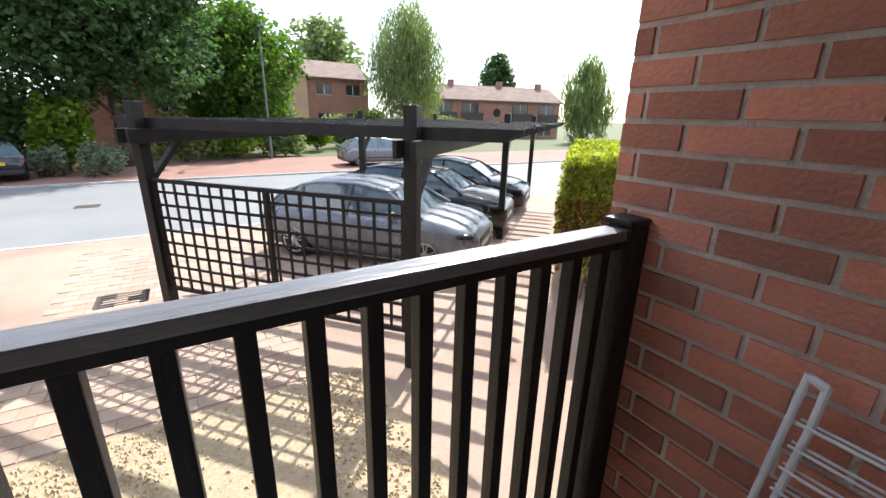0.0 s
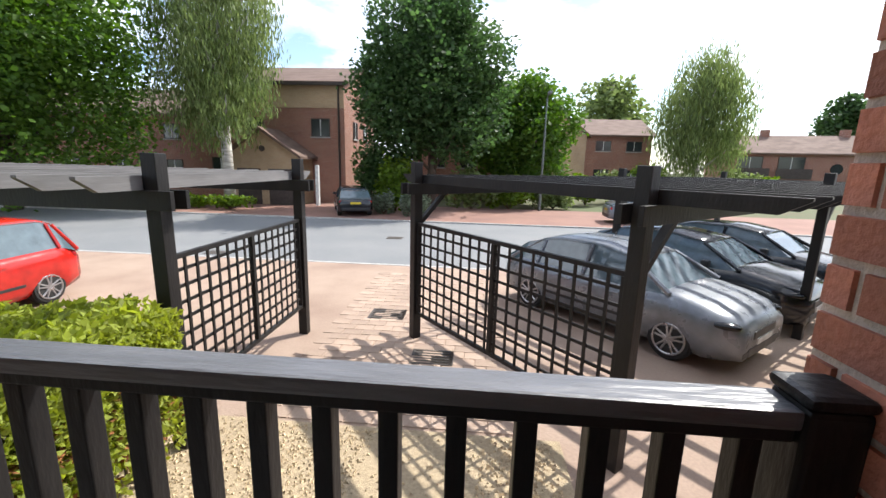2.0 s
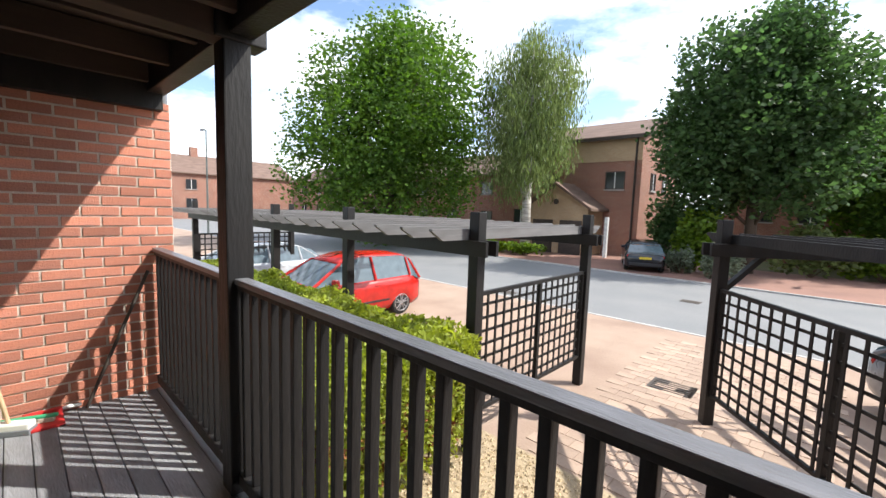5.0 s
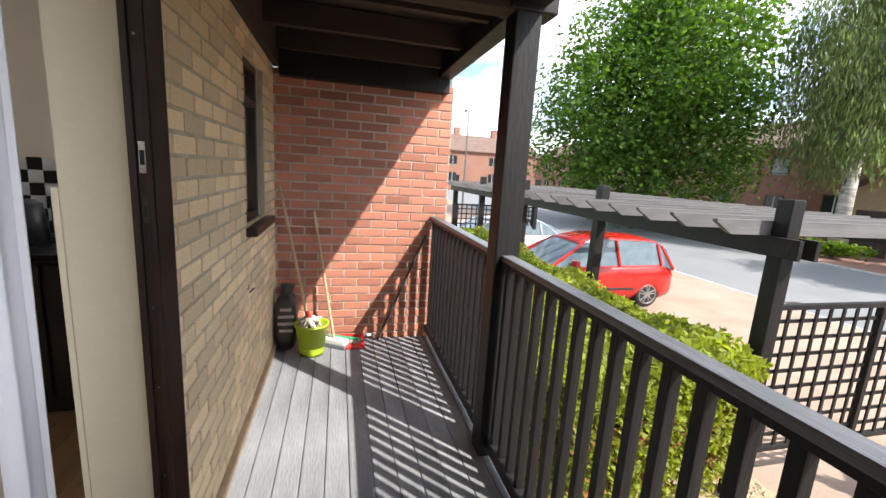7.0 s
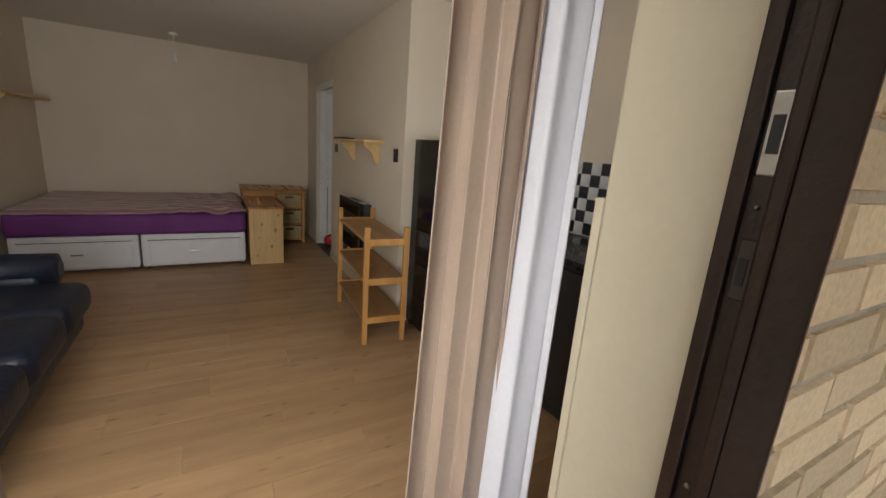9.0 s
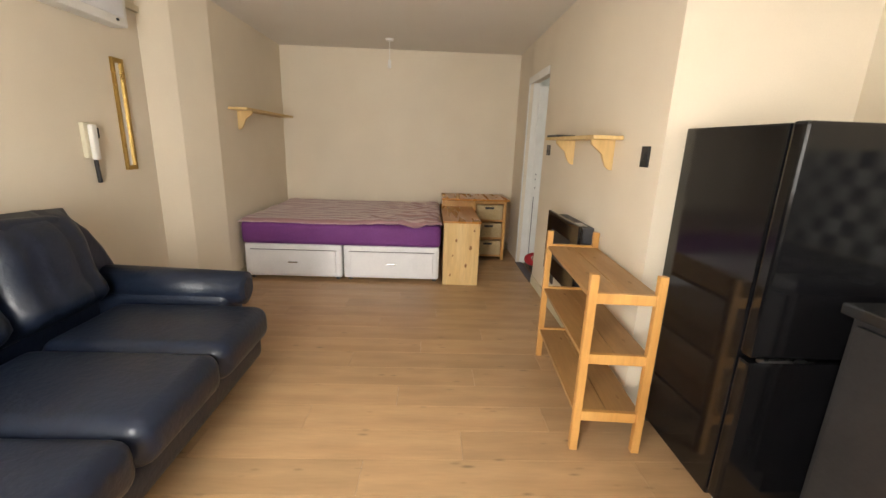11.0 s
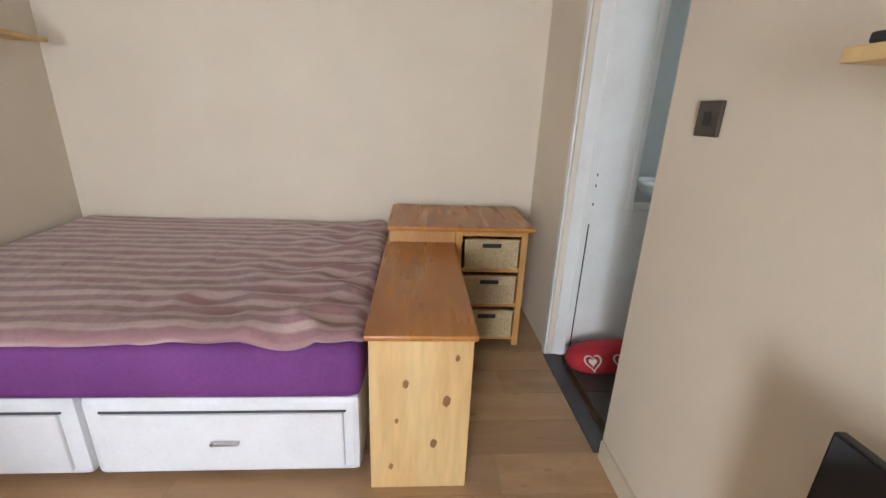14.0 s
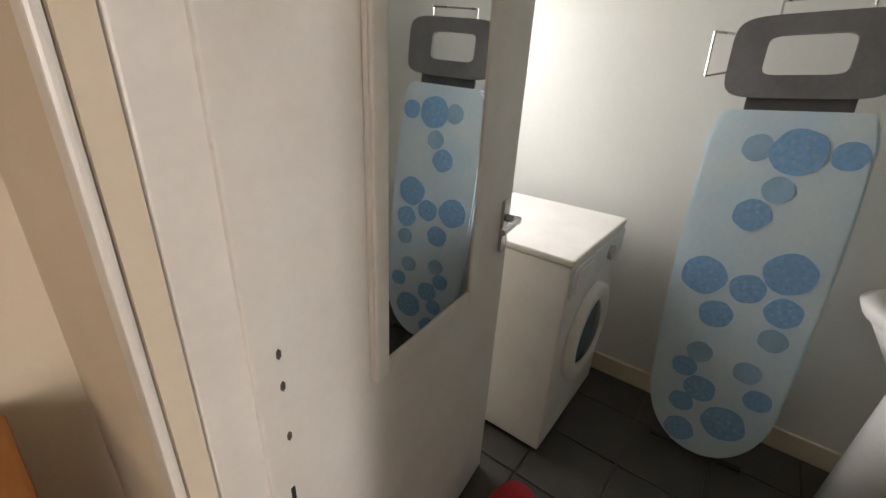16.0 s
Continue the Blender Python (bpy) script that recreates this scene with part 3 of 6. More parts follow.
structure("lintel_door", box(nb(), -0.28, HY + 0.01, DTOP + 0.08, 1.234, 1.98, 2.5), M_CREAM, "plain wall over the doors", "wall")
structure("floor_edge", box(nb(), 1.392, 1.872, -0.06, 2.32, 1.978, -0.012), M_FLOOR, "laminate strip along the front wall", "floor")
structure("threshold", box(nb(), -0.28, HY - 0.02, DZ, 1.23, 1.98, -0.012, 0.01), M_BROWNFRAME, "dark door threshold", "threshold")

# brown door frame with lock keeps, and the closed leaf
g = tagged(thing("door_1", "dark brown timber double-door frame, one leaf open", "door", 1.35, HY + 0.05, DZ), "", "", "", "structure")
part("jamb", box(nb(), -0.075, 0.005, 0, 0.04, 0.065, DTOP - DZ + 0.06, 0.004), M_BROWNFRAME, g, "dark brown jamb with metal lock keeps")
part("outer_moulding", box(nb(), -0.122, -0.016, 0, 0.04, 0.004, DTOP - DZ + 0.06, 0.004), M_BROWNFRAME, g)
part("cover_strip", box(nb(), -0.123, -0.062, 0, -0.1155, -0.017, DTOP - DZ + 0.06, 0.002), M_BROWNFRAME, g)
part("door_stop", box(nb(), -0.086, 0.044, 0.02, -0.074, 0.066, DTOP - DZ, 0.003), M_BROWNFRAME, g)
part("draught_strip", box(nb(), -0.08, 0.008, 0.02, -0.074, 0.014, DTOP - DZ, 0.001), M_BLACK, g)
part("head", box(nb(), -0.8, -0.06, DTOP - DZ - 0.02, -0.123, 0.05, DTOP - DZ + 0.06, 0.008), M_BROWNFRAME, g)
kp = part("lock_keep", box(nb(), -0.079, 0.017, 1.488, -0.0745, 0.042, 1.588, 0.003), M_CHROME, g, "steel lock keep")
part("slot", box(nb(), -0.081, 0.023, 1.515, -0.0787, 0.035, 1.56), M_BLACK, kp)
kq = part("lock_keep", box(nb(), -0.078, 0.019, 1.33, -0.0745, 0.039, 1.41, 0.003), M_IRON, g, "small dull steel keep")
part("slot", box(nb(), -0.08, 0.024, 1.35, -0.0777, 0.034, 1.385), M_BLACK, kq)
for zz in (0.4, 0.75, 1.04, 1.45, 1.9):
    part("screw", blob(nb(), (-0.076, 0.03, zz), 0.005, 1, 1, 1, 1), M_CHROME, g)
g = tagged(thing("door_2", "closed taupe-painted door leaf with a latch", "door", 0.16, HY + 0.083, DZ), "", "", "", "structure")
part("leaf", box(nb(), 0.27, 0.0, 0.02, 0.41, 0.05, DTOP - DZ, 0.006), M_GREYDOOR, g)
for b in ((-0.42, 0.0, 0.02, -0.3, 0.05, DTOP - DZ), (-0.3, 0.0, 0.02, 0.27, 0.05, 0.3), (-0.3, 0.0, 1.98, 0.27, 0.05, DTOP - DZ)):
    part("leaf_rail", box(nb(), *b, 0.004), M_GREYDOOR, g)
pg = part("pane", box(nb(), -0.3, 0.02, 0.3, 0.27, 0.028, 1.98), M_PANE, g)
pg.visible_shadow = False
kn = part("latch_plate", box(nb(), 0.285, -0.018, 1.632, 0.345, 0.0, 1.71, 0.004), M_WHITE, g, "square white latch plate")
part("knob", blob(nb(), (0.317, -0.03, 1.672), 0.016, 1, 1, 1, 2), M_BRASS, kn, "round brass knob", True)
hb = part("handle_block", box(nb(), 0.335, -0.024, 1.235, 0.393, 0.0, 1.425, 0.004), M_WHITE, g, "white painted wooden pull block")
part("strip", box(nb(), 0.352, -0.028, 1.19, 0.366, -0.0235, 1.40), M_PINELIGHT, hb, "bare pine strip")
structure("reveal_door_low", box(nb(), 1.289, 1.88, -0.01, 1.39, 1.9, 1.32, 0.003), M_REVEAL, "pale cream painted lower lining", "wall")
structure("reveal_door", box(nb(), 1.288, 1.676, -0.01, 1.39, 1.879, 2.42, 0.006), M_REVEAL, "pale cream painted door reveal", "wall")

# kitchen window in the buff wall
g = tagged(thing("window_1", "narrow dark brown timber window with a sill", "window", 2.64, HY + 0.06, 1.05), "", "", "", "structure")
for (x0, x1, z0, z1) in ((-0.32, -0.27, 0, 1.0), (0.27, 0.32, 0, 1.0), (-0.27, 0.27, 0.95, 1.0), (-0.27, 0.27, 0, 0.05), (-0.27, 0.27, 0.74, 0.78)):
    part("frame_bar", box(nb(), x0, -0.02, z0, x1, 0.05, z1, 0.005), M_BROWNFRAME, g)
part("window_sill", box(nb(), -0.35, -0.13, -0.045, 0.35, 0.0, 0.005, 0.008), M_BROWNFRAME, g, "dark sloping timber sill")
for (z0, z1) in ((0.05, 0.74), (0.78, 0.95)):
    p = part("pane", box(nb(), -0.27, 0.012, z0, 0.27, 0.02, z1), M_PANE, g)
    p.visible_shadow = False

# ---- room shell ----
LX, RX, BY, CZ = -1.2, 1.95, 7.72, 2.42
structure("wall_left", box(nb(), LX - 0.12, 1.98, -0.02, LX, 5.6, CZ), M_CREAM, "cream painted left wall", "wall")
structure("pillar_left", poly(nb(), [(LX - 0.12, 5.6, -0.02), (LX + 0.002, 5.6, -0.02), (-1.06, 5.76, -0.02), (-0.95, 6.1, -0.02), (LX - 0.12, 6.1, -0.02)], (0, 0, CZ + 0.02)), M_CREAM, "cream painted splayed wall corner", "wall")
structure("wall_left_bed", box(nb(), LX - 0.12, 6.1, -0.02, -0.95, BY, CZ), M_CREAM, "cream wall beside the bed", "wall")
structure("wall_back", box(nb(), LX - 0.12, BY, -0.02, RX + 0.0, BY + 0.12, CZ), M_CREAM, "cream wall behind the bed", "wall")
structure("wall_right", box(nb(), RX, 4.26, -0.02, RX + 0.09, 6.33, CZ), M_CREAM, "pale cream right wall", "wall")
# Edge of the white door lining; its cream colour paints in warm light.
structure("wall_right_end", box(nb(), RX, 7.072, -0.02, RX + 0.03, 7.1, CZ), M_CREAM, "white bathroom door lining edge, coloured cream for warm light on it", "wall")
structure("wall_right_return", box(nb(), RX, 7.10, -0.02, RX + 0.09, BY + 0.12, CZ), M_CREAM, "cream wall past the bathroom door", "wall")
structure("wall_over_door", box(nb(), RX, 6.33, 2.02, RX + 0.09, 7.10, CZ), M_CREAM, "wall over the bathroom door", "wall")
structure("wall_kitchen_back", box(nb(), RX + 0.09, 4.26, -0.02, 3.4, 4.36, CZ), M_CREAM, "cream wall behind the fridge", "wall")
structure("wall_kitchen_right", box(nb(), 2.8, 1.98, -0.02, 2.9, 4.26, CZ), M_CREAM, "kitchen alcove wall", "wall")
structure("ceiling", box(nb(), -1.5, 1.58, CZ, 3.4, BY + 0.2, CZ + 0.08), M_CEIL, "plain off-white ceiling", "ceiling")
sub = structure("floor", box(nb(), -1.4, 1.98, -0.06, 2.9, BY, -0.012), M_FLOOR, "warm oak laminate plank floor", "floor")
fm = mesh_of("plank", box(nb(), -0.6, -0.0945, -0.011, 0.6, 0.0945, 0.0), M_FLOOR)
for v in fm.vertices:
    if v.co.z > -0.005:
        v.co.x *= 0.9985
        v.co.y *= 0.992
ny = int((BY - 1.98) / 0.19) + 1
for j in range(ny):
    off = (j * 0.437) % 1.2
    for i in range(-1, 4):
        cx = -1.2 + off + i * 1.2 - 0.3
        cy = 1.98 + 0.095 + j * 0.19
        if cy > BY - 0.05 or cx - 0.6 > 2.85 or cx + 0.6 < -1.3 or cx + 0.6 > 2.3 and cy > 4.2:
            if not (cy <= BY - 0.05 and cy > 4.2 and cx - 0.6 < 1.95):
                continue
        x0, x1 = max(cx - 0.6, -1.2), min(cx + 0.6, 2.8 if cy < 4.2 else 1.95)
        if x1 - x0 < 0.05:
            continue
        o = new("plank", fm)
        o.parent = sub
        o.matrix_basis = Matrix.Translation(((x0 + x1) / 2, cy, 0)) @ Matrix.Diagonal(((x1 - x0) / 1.2, 1, 1, 1))
for nm, b in (("baseboard_right", (RX - 0.014, 4.3, 0, RX, 6.32, 0.09)), ("baseboard_back", (-0.94, BY - 0.014, 0, RX, BY, 0.09)), ("baseboard_left", (LX, 1.98, 0, LX + 0.014, 5.6, 0.09)), ("baseboard_bed", (-0.95, 6.1, 0, -0.936, BY - 0.02, 0.09))):
    structure(nm, box(nb(), *b, 0.004), M_REVEAL, "cream painted skirting board", "skirting")

structure("baseboard_pillar", poly(nb(), [(-1.06, 5.758, 0), (-0.949, 6.1, 0), (-0.935, 6.1, 0), (-1.046, 5.752, 0)], (0, 0, 0.09)), M_REVEAL, "cream painted skirting board", "skirting")

# bathroom door opening
structure("trim_door_far", box(nb(), RX - 0.014, 7.074, 0, RX - 0.002, 7.115, 2.07, 0.004), M_WHITE, "white gloss architrave", "architrave")
structure("trim_door_head", box(nb(), RX - 0.018, 6.335, 2.0, RX - 0.002, 7.10, 2.07, 0.004), M_WHITE, "white gloss architrave", "architrave")
structure("jamb_near", box(nb(), RX + 0.02, 6.332, 0, RX + 0.1, 6.342, 2.02, 0.003), M_WHITE, "white door lining", "door lining")
structure("jamb_far", box(nb(), RX + 0.032, 7.068, 0, RX + 0.1, 7.099, 2.02, 0.003), M_WHITE, "chipped white door lining with old hinge marks", "door lining")
# bathroom shell
structure("wall_bath_far", box(nb(), 3.78, 5.2, -0.02, 3.88, 8.3, CZ), M_BATHWALL, "pale bathroom wall", "wall")
structure("wall_bath_back", box(nb(), 2.04, 8.2, -0.02, 2.8, 8.3, CZ), M_BATHWALL, "pale bathroom wall", "wall")
structure("wall_bath_back_low", box(nb(), 2.8, 8.2, -0.02, 3.78, 8.3, 1.2), M_BATHWALL, "wall under the bathroom window", "wall")
structure("wall_bath_back_high", box(nb(), 2.8, 8.2, 2.1, 3.78, 8.3, CZ), M_BATHWALL, "wall over the bathroom window", "wall")
structure("wall_bath_side", box(nb(), 2.04, 7.84, -0.02, 2.1, 8.2, CZ), M_BATHWALL, "pale bathroom wall", "wall")
structure("wall_bath_near", box(nb(), 2.04, 5.1, -0.02, 3.88, 5.2, CZ), M_BATHWALL, "pale bathroom wall", "wall")
structure("wall_bath_room_side", box(nb(), RX + 0.09, 5.2, -0.02, RX + 0.11, 6.33, CZ), M_BATHWALL, "pale bathroom wall", "wall")
structure("ceiling_bath", box(nb(), 2.0, 5.1, CZ + 0.0, 3.9, 8.4, CZ + 0.09), M_CEIL, "white bathroom ceiling", "ceiling")
bf = structure("floor_bath", box(nb(), RX + 0.0, 5.2, -0.05, 3.78, 8.2, -0.012), M_TILEDARK, "dark grey tiled bathroom floor", "floor")
tm = mesh_of("tile", box(nb(), -0.145, -0.145, -0.01, 0.145, 0.145, 0.0, 0.003), M_TILEDARK)
for i in range(6):
    for j in range(9):
        o = new("tile", tm)
        o.parent = bf
        o.location = (2.2 + i * 0.297, 5.4 + j * 0.297, -0.002)
structure("baseboard_bath", box(nb(), 3.765, 5.2, 0, 3.78, 8.2, 0.1, 0.004), M_REVEAL, "cream bathroom skirting board", "skirting")
g = tagged(thing("window_2", "white framed bathroom window with bright daylight", "window", 3.29, 8.24, 1.2), "", "", "", "structure")
for (x0, x1, z0, z1) in ((-0.49, -0.43, 0, 0.9), (0.43, 0.49, 0, 0.9), (-0.43, 0.43, 0.84, 0.9), (-0.43, 0.43, 0, 0.06)):
    part("frame_bar", box(nb(), x0, -0.03, z0, x1, 0.04, z1, 0.005), M_WHITE, g)
p = part("pane", box(nb(), -0.43, 0.0, 0.06, 0.43, 0.008, 0.84), M_PANE, g)
p.visible_shadow = False
structure("threshold_bath", box(nb(), RX - 0.02, 6.345, -0.005, RX + 0.06, 7.07, 0.006, 0.002), M_DARKGREY, "dark metal threshold strip", "threshold")

# ---- room things ----
# divan bed
g = thing("divan_bed", "double divan bed with white drawers and a purple sheet", "bed", 0.05, 6.97, 0)
for sx in (-0.475, 0.475):
    b = part("divan_base", box(nb(), sx - 0.468, -0.72, 0.03, sx + 0.468, 0.72, 0.36, 0.025), M_WHITEMATT, g, "white vinyl divan half")
    d = part("drawer", box(nb(), sx - 0.40, -0.735, 0.06, sx + 0.41, -0.715, 0.30, 0.006), M_WHITEMATT, b, "white drawer front")
    part("handle", box(nb(), sx - 0.05, -0.752, 0.178, sx + 0.05, -0.734, 0.192, 0.006), M_CHROME, b, "curved metal drawer handle")
    part("piping", box(nb(), sx - 0.41, -0.726, 0.30, sx + 0.42, -0.72, 0.306), M_DARKGREY, b)
for sx in (-0.9, -0.06, 0.06, 0.9):
    for sy in (-0.65, 0.65):
        part("castor", rod(nb(), (sx, sy, 0.0), (sx, sy, 0.04), 0.022), M_DARKGREY, g)
part("mattress", box(nb(), -0.96, -0.735, 0.355, 0.955, 0.735, 0.575, 0.05), M_PURPLE, g, "mattress in a purple fitted sheet", True)
m = nb()
bmesh.ops.create_grid(m, x_segments=130, y_segments=100, size=1.0)
for v in m.verts:
    x, y = v.co.x * 0.965, v.co.y * 0.742
    n1 = noise.noise(Vector((x * 2.2, y * 7, 0.3))) * 0.010 + noise.noise(Vector((x * 6, y * 14, 5.1))) * 0.006
    n1 += 0.016 * (1 - abs(noise.noise(Vector((x * 3.5 + y * 2.5, y * 6 - x * 2, 2.0)))) * 4) * max(0.0, min(1.0, x + 0.3)) * max(0.0, 0.5 - y)
    n1 += 0.06 * max(0, x - 0.2) * noise.noise(Vector((x * 5 + y * 3, y * 9 - x * 3, 9.0))) + 0.012 * max(0, -y) * (1 - abs(2 * ((x * 1.3 + y * 4) % 1) - 1)) * max(0, x)
    ex = max(0.0, abs(v.co.x) - 0.95) / 0.05
    ey = max(0.0, abs(v.co.y) - 0.94) / 0.06
    v.co = (x, y, 0.606 + n1 - 0.03 * min(1, ex * ex + ey * ey))
cover = part("bed_cover", m, M_STRIPE, g, "rumpled mauve cover with pale stripes", True)
sm = cover.modifiers.new("thickness", "SOLIDIFY")
sm.thickness = 0.012

# pine side table beside the bed
g = thing("pine_side_table", "narrow knotty pine table with a honey top", "table", 1.205, 6.76, 0)
part("tabletop", box(nb(), -0.185, -0.575, 0.62, 0.185, 0.56, 0.64, 0.006), M_PINETOP, g, "honey-varnished pine top")
pl = part("end_panel", box(nb(), -0.172, -0.56, 0.0, 0.172, -0.54, 0.62, 0.003), M_PINELIGHT, g, "pale pine end panel with knots")
part("end_panel", box(nb(), -0.172, 0.52, 0.0, 0.172, 0.54, 0.62, 0.003), M_PINELIGHT, g)
part("side_panel", box(nb(), -0.172, -0.54, 0.1, -0.155, 0.52, 0.62), M_PINELIGHT, g)
for (kx, kz, r) in ((-0.05, 0.45, 0.012), (0.09, 0.38, 0.016), (0.05, 0.2, 0.014), (-0.1, 0.1, 0.01), (0.12, 0.55, 0.009), (-0.08, 0.3, 0.008)):
    part("knot", blob(nb(), (kx, -0.5605, kz), r, 1, 0.06, 1.6, 1), M_KNOT, pl)
for (kx, ky, r) in ((-0.06, -0.1, 0.012), (0.05, 0.12, 0.014), (0.0, -0.35, 0.01), (-0.1, 0.3, 0.01), (0.09, 0.38, 0.009)):
    part("knot", blob(nb(), (kx, ky, 0.6403), r, 0.8, 1.7, 0.06, 1), M_KNOT, g)

# chest with wicker drawers
g = thing("wicker_drawer_chest", "honey pine chest with three wicker drawers", "chest of drawers", 1.425, 7.42, 0)
part("top", box(nb(), -0.40, -0.285, 0.71, 0.40, 0.26, 0.735, 0.008), M_PINETOP, g, "honey-varnished top with rounded edge")
for x in (-0.37, -0.01, 0.355):
    part("upright", box(nb(), x - 0.018, -0.25, 0.0, x + 0.018, 0.25, 0.71, 0.003), M_PINE, g)
part("back_panel", box(nb(), -0.36, 0.235, 0.03, 0.36, 0.25, 0.71), M_PINE, g)
for z in (0.05, 0.265, 0.48, 0.69):
    part("rail", box(nb(), 0.008, -0.245, z - 0.012, 0.337, 0.235, z + 0.012), M_PINE, g)
part("door", box(nb(), -0.352, -0.245, 0.06, -0.03, -0.23, 0.70), M_PINE, g)
for k in range(3):
    z = 0.062 + k * 0.215
    d = part("drawer", box(nb(), 0.022, -0.262, z, 0.325, -0.24, z + 0.175, 0.008), M_WICKER, g, "pale woven wicker drawer front")
    part("grip", box(nb(), 0.12, -0.266, z + 0.125, 0.225, -0.258, z + 0.15, 0.004), M_BLACK, d, "dark finger slot")
    for i in range(24):
        part("reed", rod(nb(), (0.03 + i * 0.0125, -0.2635, z + 0.01), (0.03 + i * 0.0125, -0.2635, z + 0.115), 0.0042, None, 6), M_WICKER, d)
    part("border", rod(nb(), (0.022, -0.264, z + 0.168), (0.325, -0.264, z + 0.168), 0.008, None, 6), M_WICKER, d)

# pine shelf unit
g = thing("pine_shelf_unit", "open pine shelving unit with three slatted shelves", "shelving", 1.755, 4.39, 0, -4)
for sx in (-0.14, 0.14):
    for sy in (-0.435, 0.435):
        part("post", box(nb(), sx - 0.018, sy - 0.016, 0, sx + 0.018, sy + 0.016, 0.85, 0.004), M_PINE, g)
for z in (0.19, 0.475, 0.755):
    for sy in (-0.435, 0.435):
        part("rail", box(nb(), -0.122, sy - 0.011, z - 0.035, 0.122, sy + 0.011, z + 0.012, 0.003), M_PINE, g)
    for k in range(2):
        part("shelf_board", box(nb(), -0.15 + k * 0.152, -0.422, z - 0.016, -0.002 + k * 0.152, 0.422, z + 0.002, 0.002), M_PINEBOARD, g, "knotty pine shelf board")
    for (kx, ky) in ((-0.07, -0.2), (0.06, 0.1), (-0.04, 0.28), (0.09, -0.32)):
        part("knot", blob(nb(), (kx, ky + z * 0.1, z + 0.002), 0.011, 0.7, 1.8, 0.05, 1), M_KNOT, g)

# wall-hung black panel fire
g = thing("wall_electric_fire", "black glass-fronted electric fire hung on the wall", "electric fire", RX - 0.002, 5.17, 0.42)
part("case", box(nb(), -0.11, -0.27, 0.03, 0.0, 0.27, 0.44, 0.01), M_DARKGREY, g, "dark grey metal case")
part("glass_front", box(nb(), -0.13, -0.34, 0.0, -0.11, 0.34, 0.46, 0.004), M_BLACKGLOSS, g, "glossy black glass front")
part("fire_bed", box(nb(), -0.132, -0.2, 0.13, -0.129, 0.2, 0.34), M_BLACK, g)
part("label", box(nb(), -0.09, -0.22, 0.4405, -0.03, -0.1, 0.4425), M_PLATEW, g, "small white sticker")

# fridge freezer
g = thing("fridge_freezer", "glossy black upright fridge freezer on the floor", "fridge", 2.3, 3.93, 0)
part("body", box(nb(), -0.28, -0.25, 0.03, 0.28, 0.29, 1.45, 0.008), M_BLACKGLOSS, g)
part("fridge_door", box(nb(), -0.28, -0.31, 0.66, 0.28, -0.255, 1.455, 0.012), M_BLACKGLOSS, g)
part("freezer_door", box(nb(), -0.28, -0.31, 0.05, 0.28, -0.255, 0.645, 0.012), M_BLACKGLOSS, g)
part("door_grip", box(nb(), -0.25, -0.315, 0.648, -0.05, -0.30, 0.657), M_CHROME, g, "thin bright grip strip")
part("badge", box(nb(), 0.02, -0.313, 1.34, 0.12, -0.3095, 1.352), M_CHROME, g, "small bright badge bar")
for sx in (-0.25, 0.25):
    part("foot", rod(nb(), (sx, -0.28, 0), (sx, -0.28, 0.05), 0.018), M_PLATEW, g)
    part("foot", rod(nb(), (sx, 0.25, 0), (sx, 0.25, 0.05), 0.018), M_BLACK, g)

# kitchen units and chequered tiles beyond the curtain
g = thing("kitchen_unit", "dark kitchen base unit under a black worktop", "kitchen unit", 2.5, 2.78, 0)
part("carcass", box(nb(), -0.27, -0.78, 0.1, 0.29, 0.74, 0.87, 0.004), M_BLACK, g)
part("plinth", box(nb(), -0.22, -0.78, 0.0, 0.29, 0.74, 0.1), M_BLACK, g)
for k in range(3):
    part("door", box(nb(), -0.288, -0.77 + k * 0.5, 0.12, -0.27, -0.29 + k * 0.5, 0.85, 0.003), M_BLACK, g)
tagged(new("worktop", mesh_of("worktop", box(nb(), 2.2, 2.0, 0.872, 2.795, 3.54, 0.91, 0.006), M_WORKTOP)), "glossy black laminate worktop on the units", "worktop")
g = thing("kettle", "black plastic kettle on the worktop", "kettle", 2.55, 2.72, 0.91)
part("jug", rod(nb(), (0, 0, 0), (0, 0, 0.22), 0.085, 0.06, 20), M_BLACK, g, "", True)
part("handle", box(nb(), -0.02, -0.14, 0.03, 0.02, -0.11, 0.2, 0.01), M_BLACK, g)
part("lid", rod(nb(), (0, 0, 0.22), (0, 0, 0.24), 0.055, 0.03, 16), M_DARKGREY, g)
tw = structure("tiles_kitchen", box(nb(), 2.788, 2.0, 0.92, 2.798, 3.6, 1.38), M_MORTAR, "black and white chequered wall tiles", "tiles")
tms = [mesh_of("tile", box(nb(), -0.006, -0.037, -0.037, 0.0, 0.037, 0.037, 0.002), c) for c in (M_TILEW, M_TILEB)]
for i in range(21):
    for j in range(6):
        o = new("tile", tms[(i + j) % 2])
        o.parent = tw
        o.location = (2.787, 2.04 + i * 0.0765, 0.96 + j * 0.0765)

# curtain at the kitchen alcove


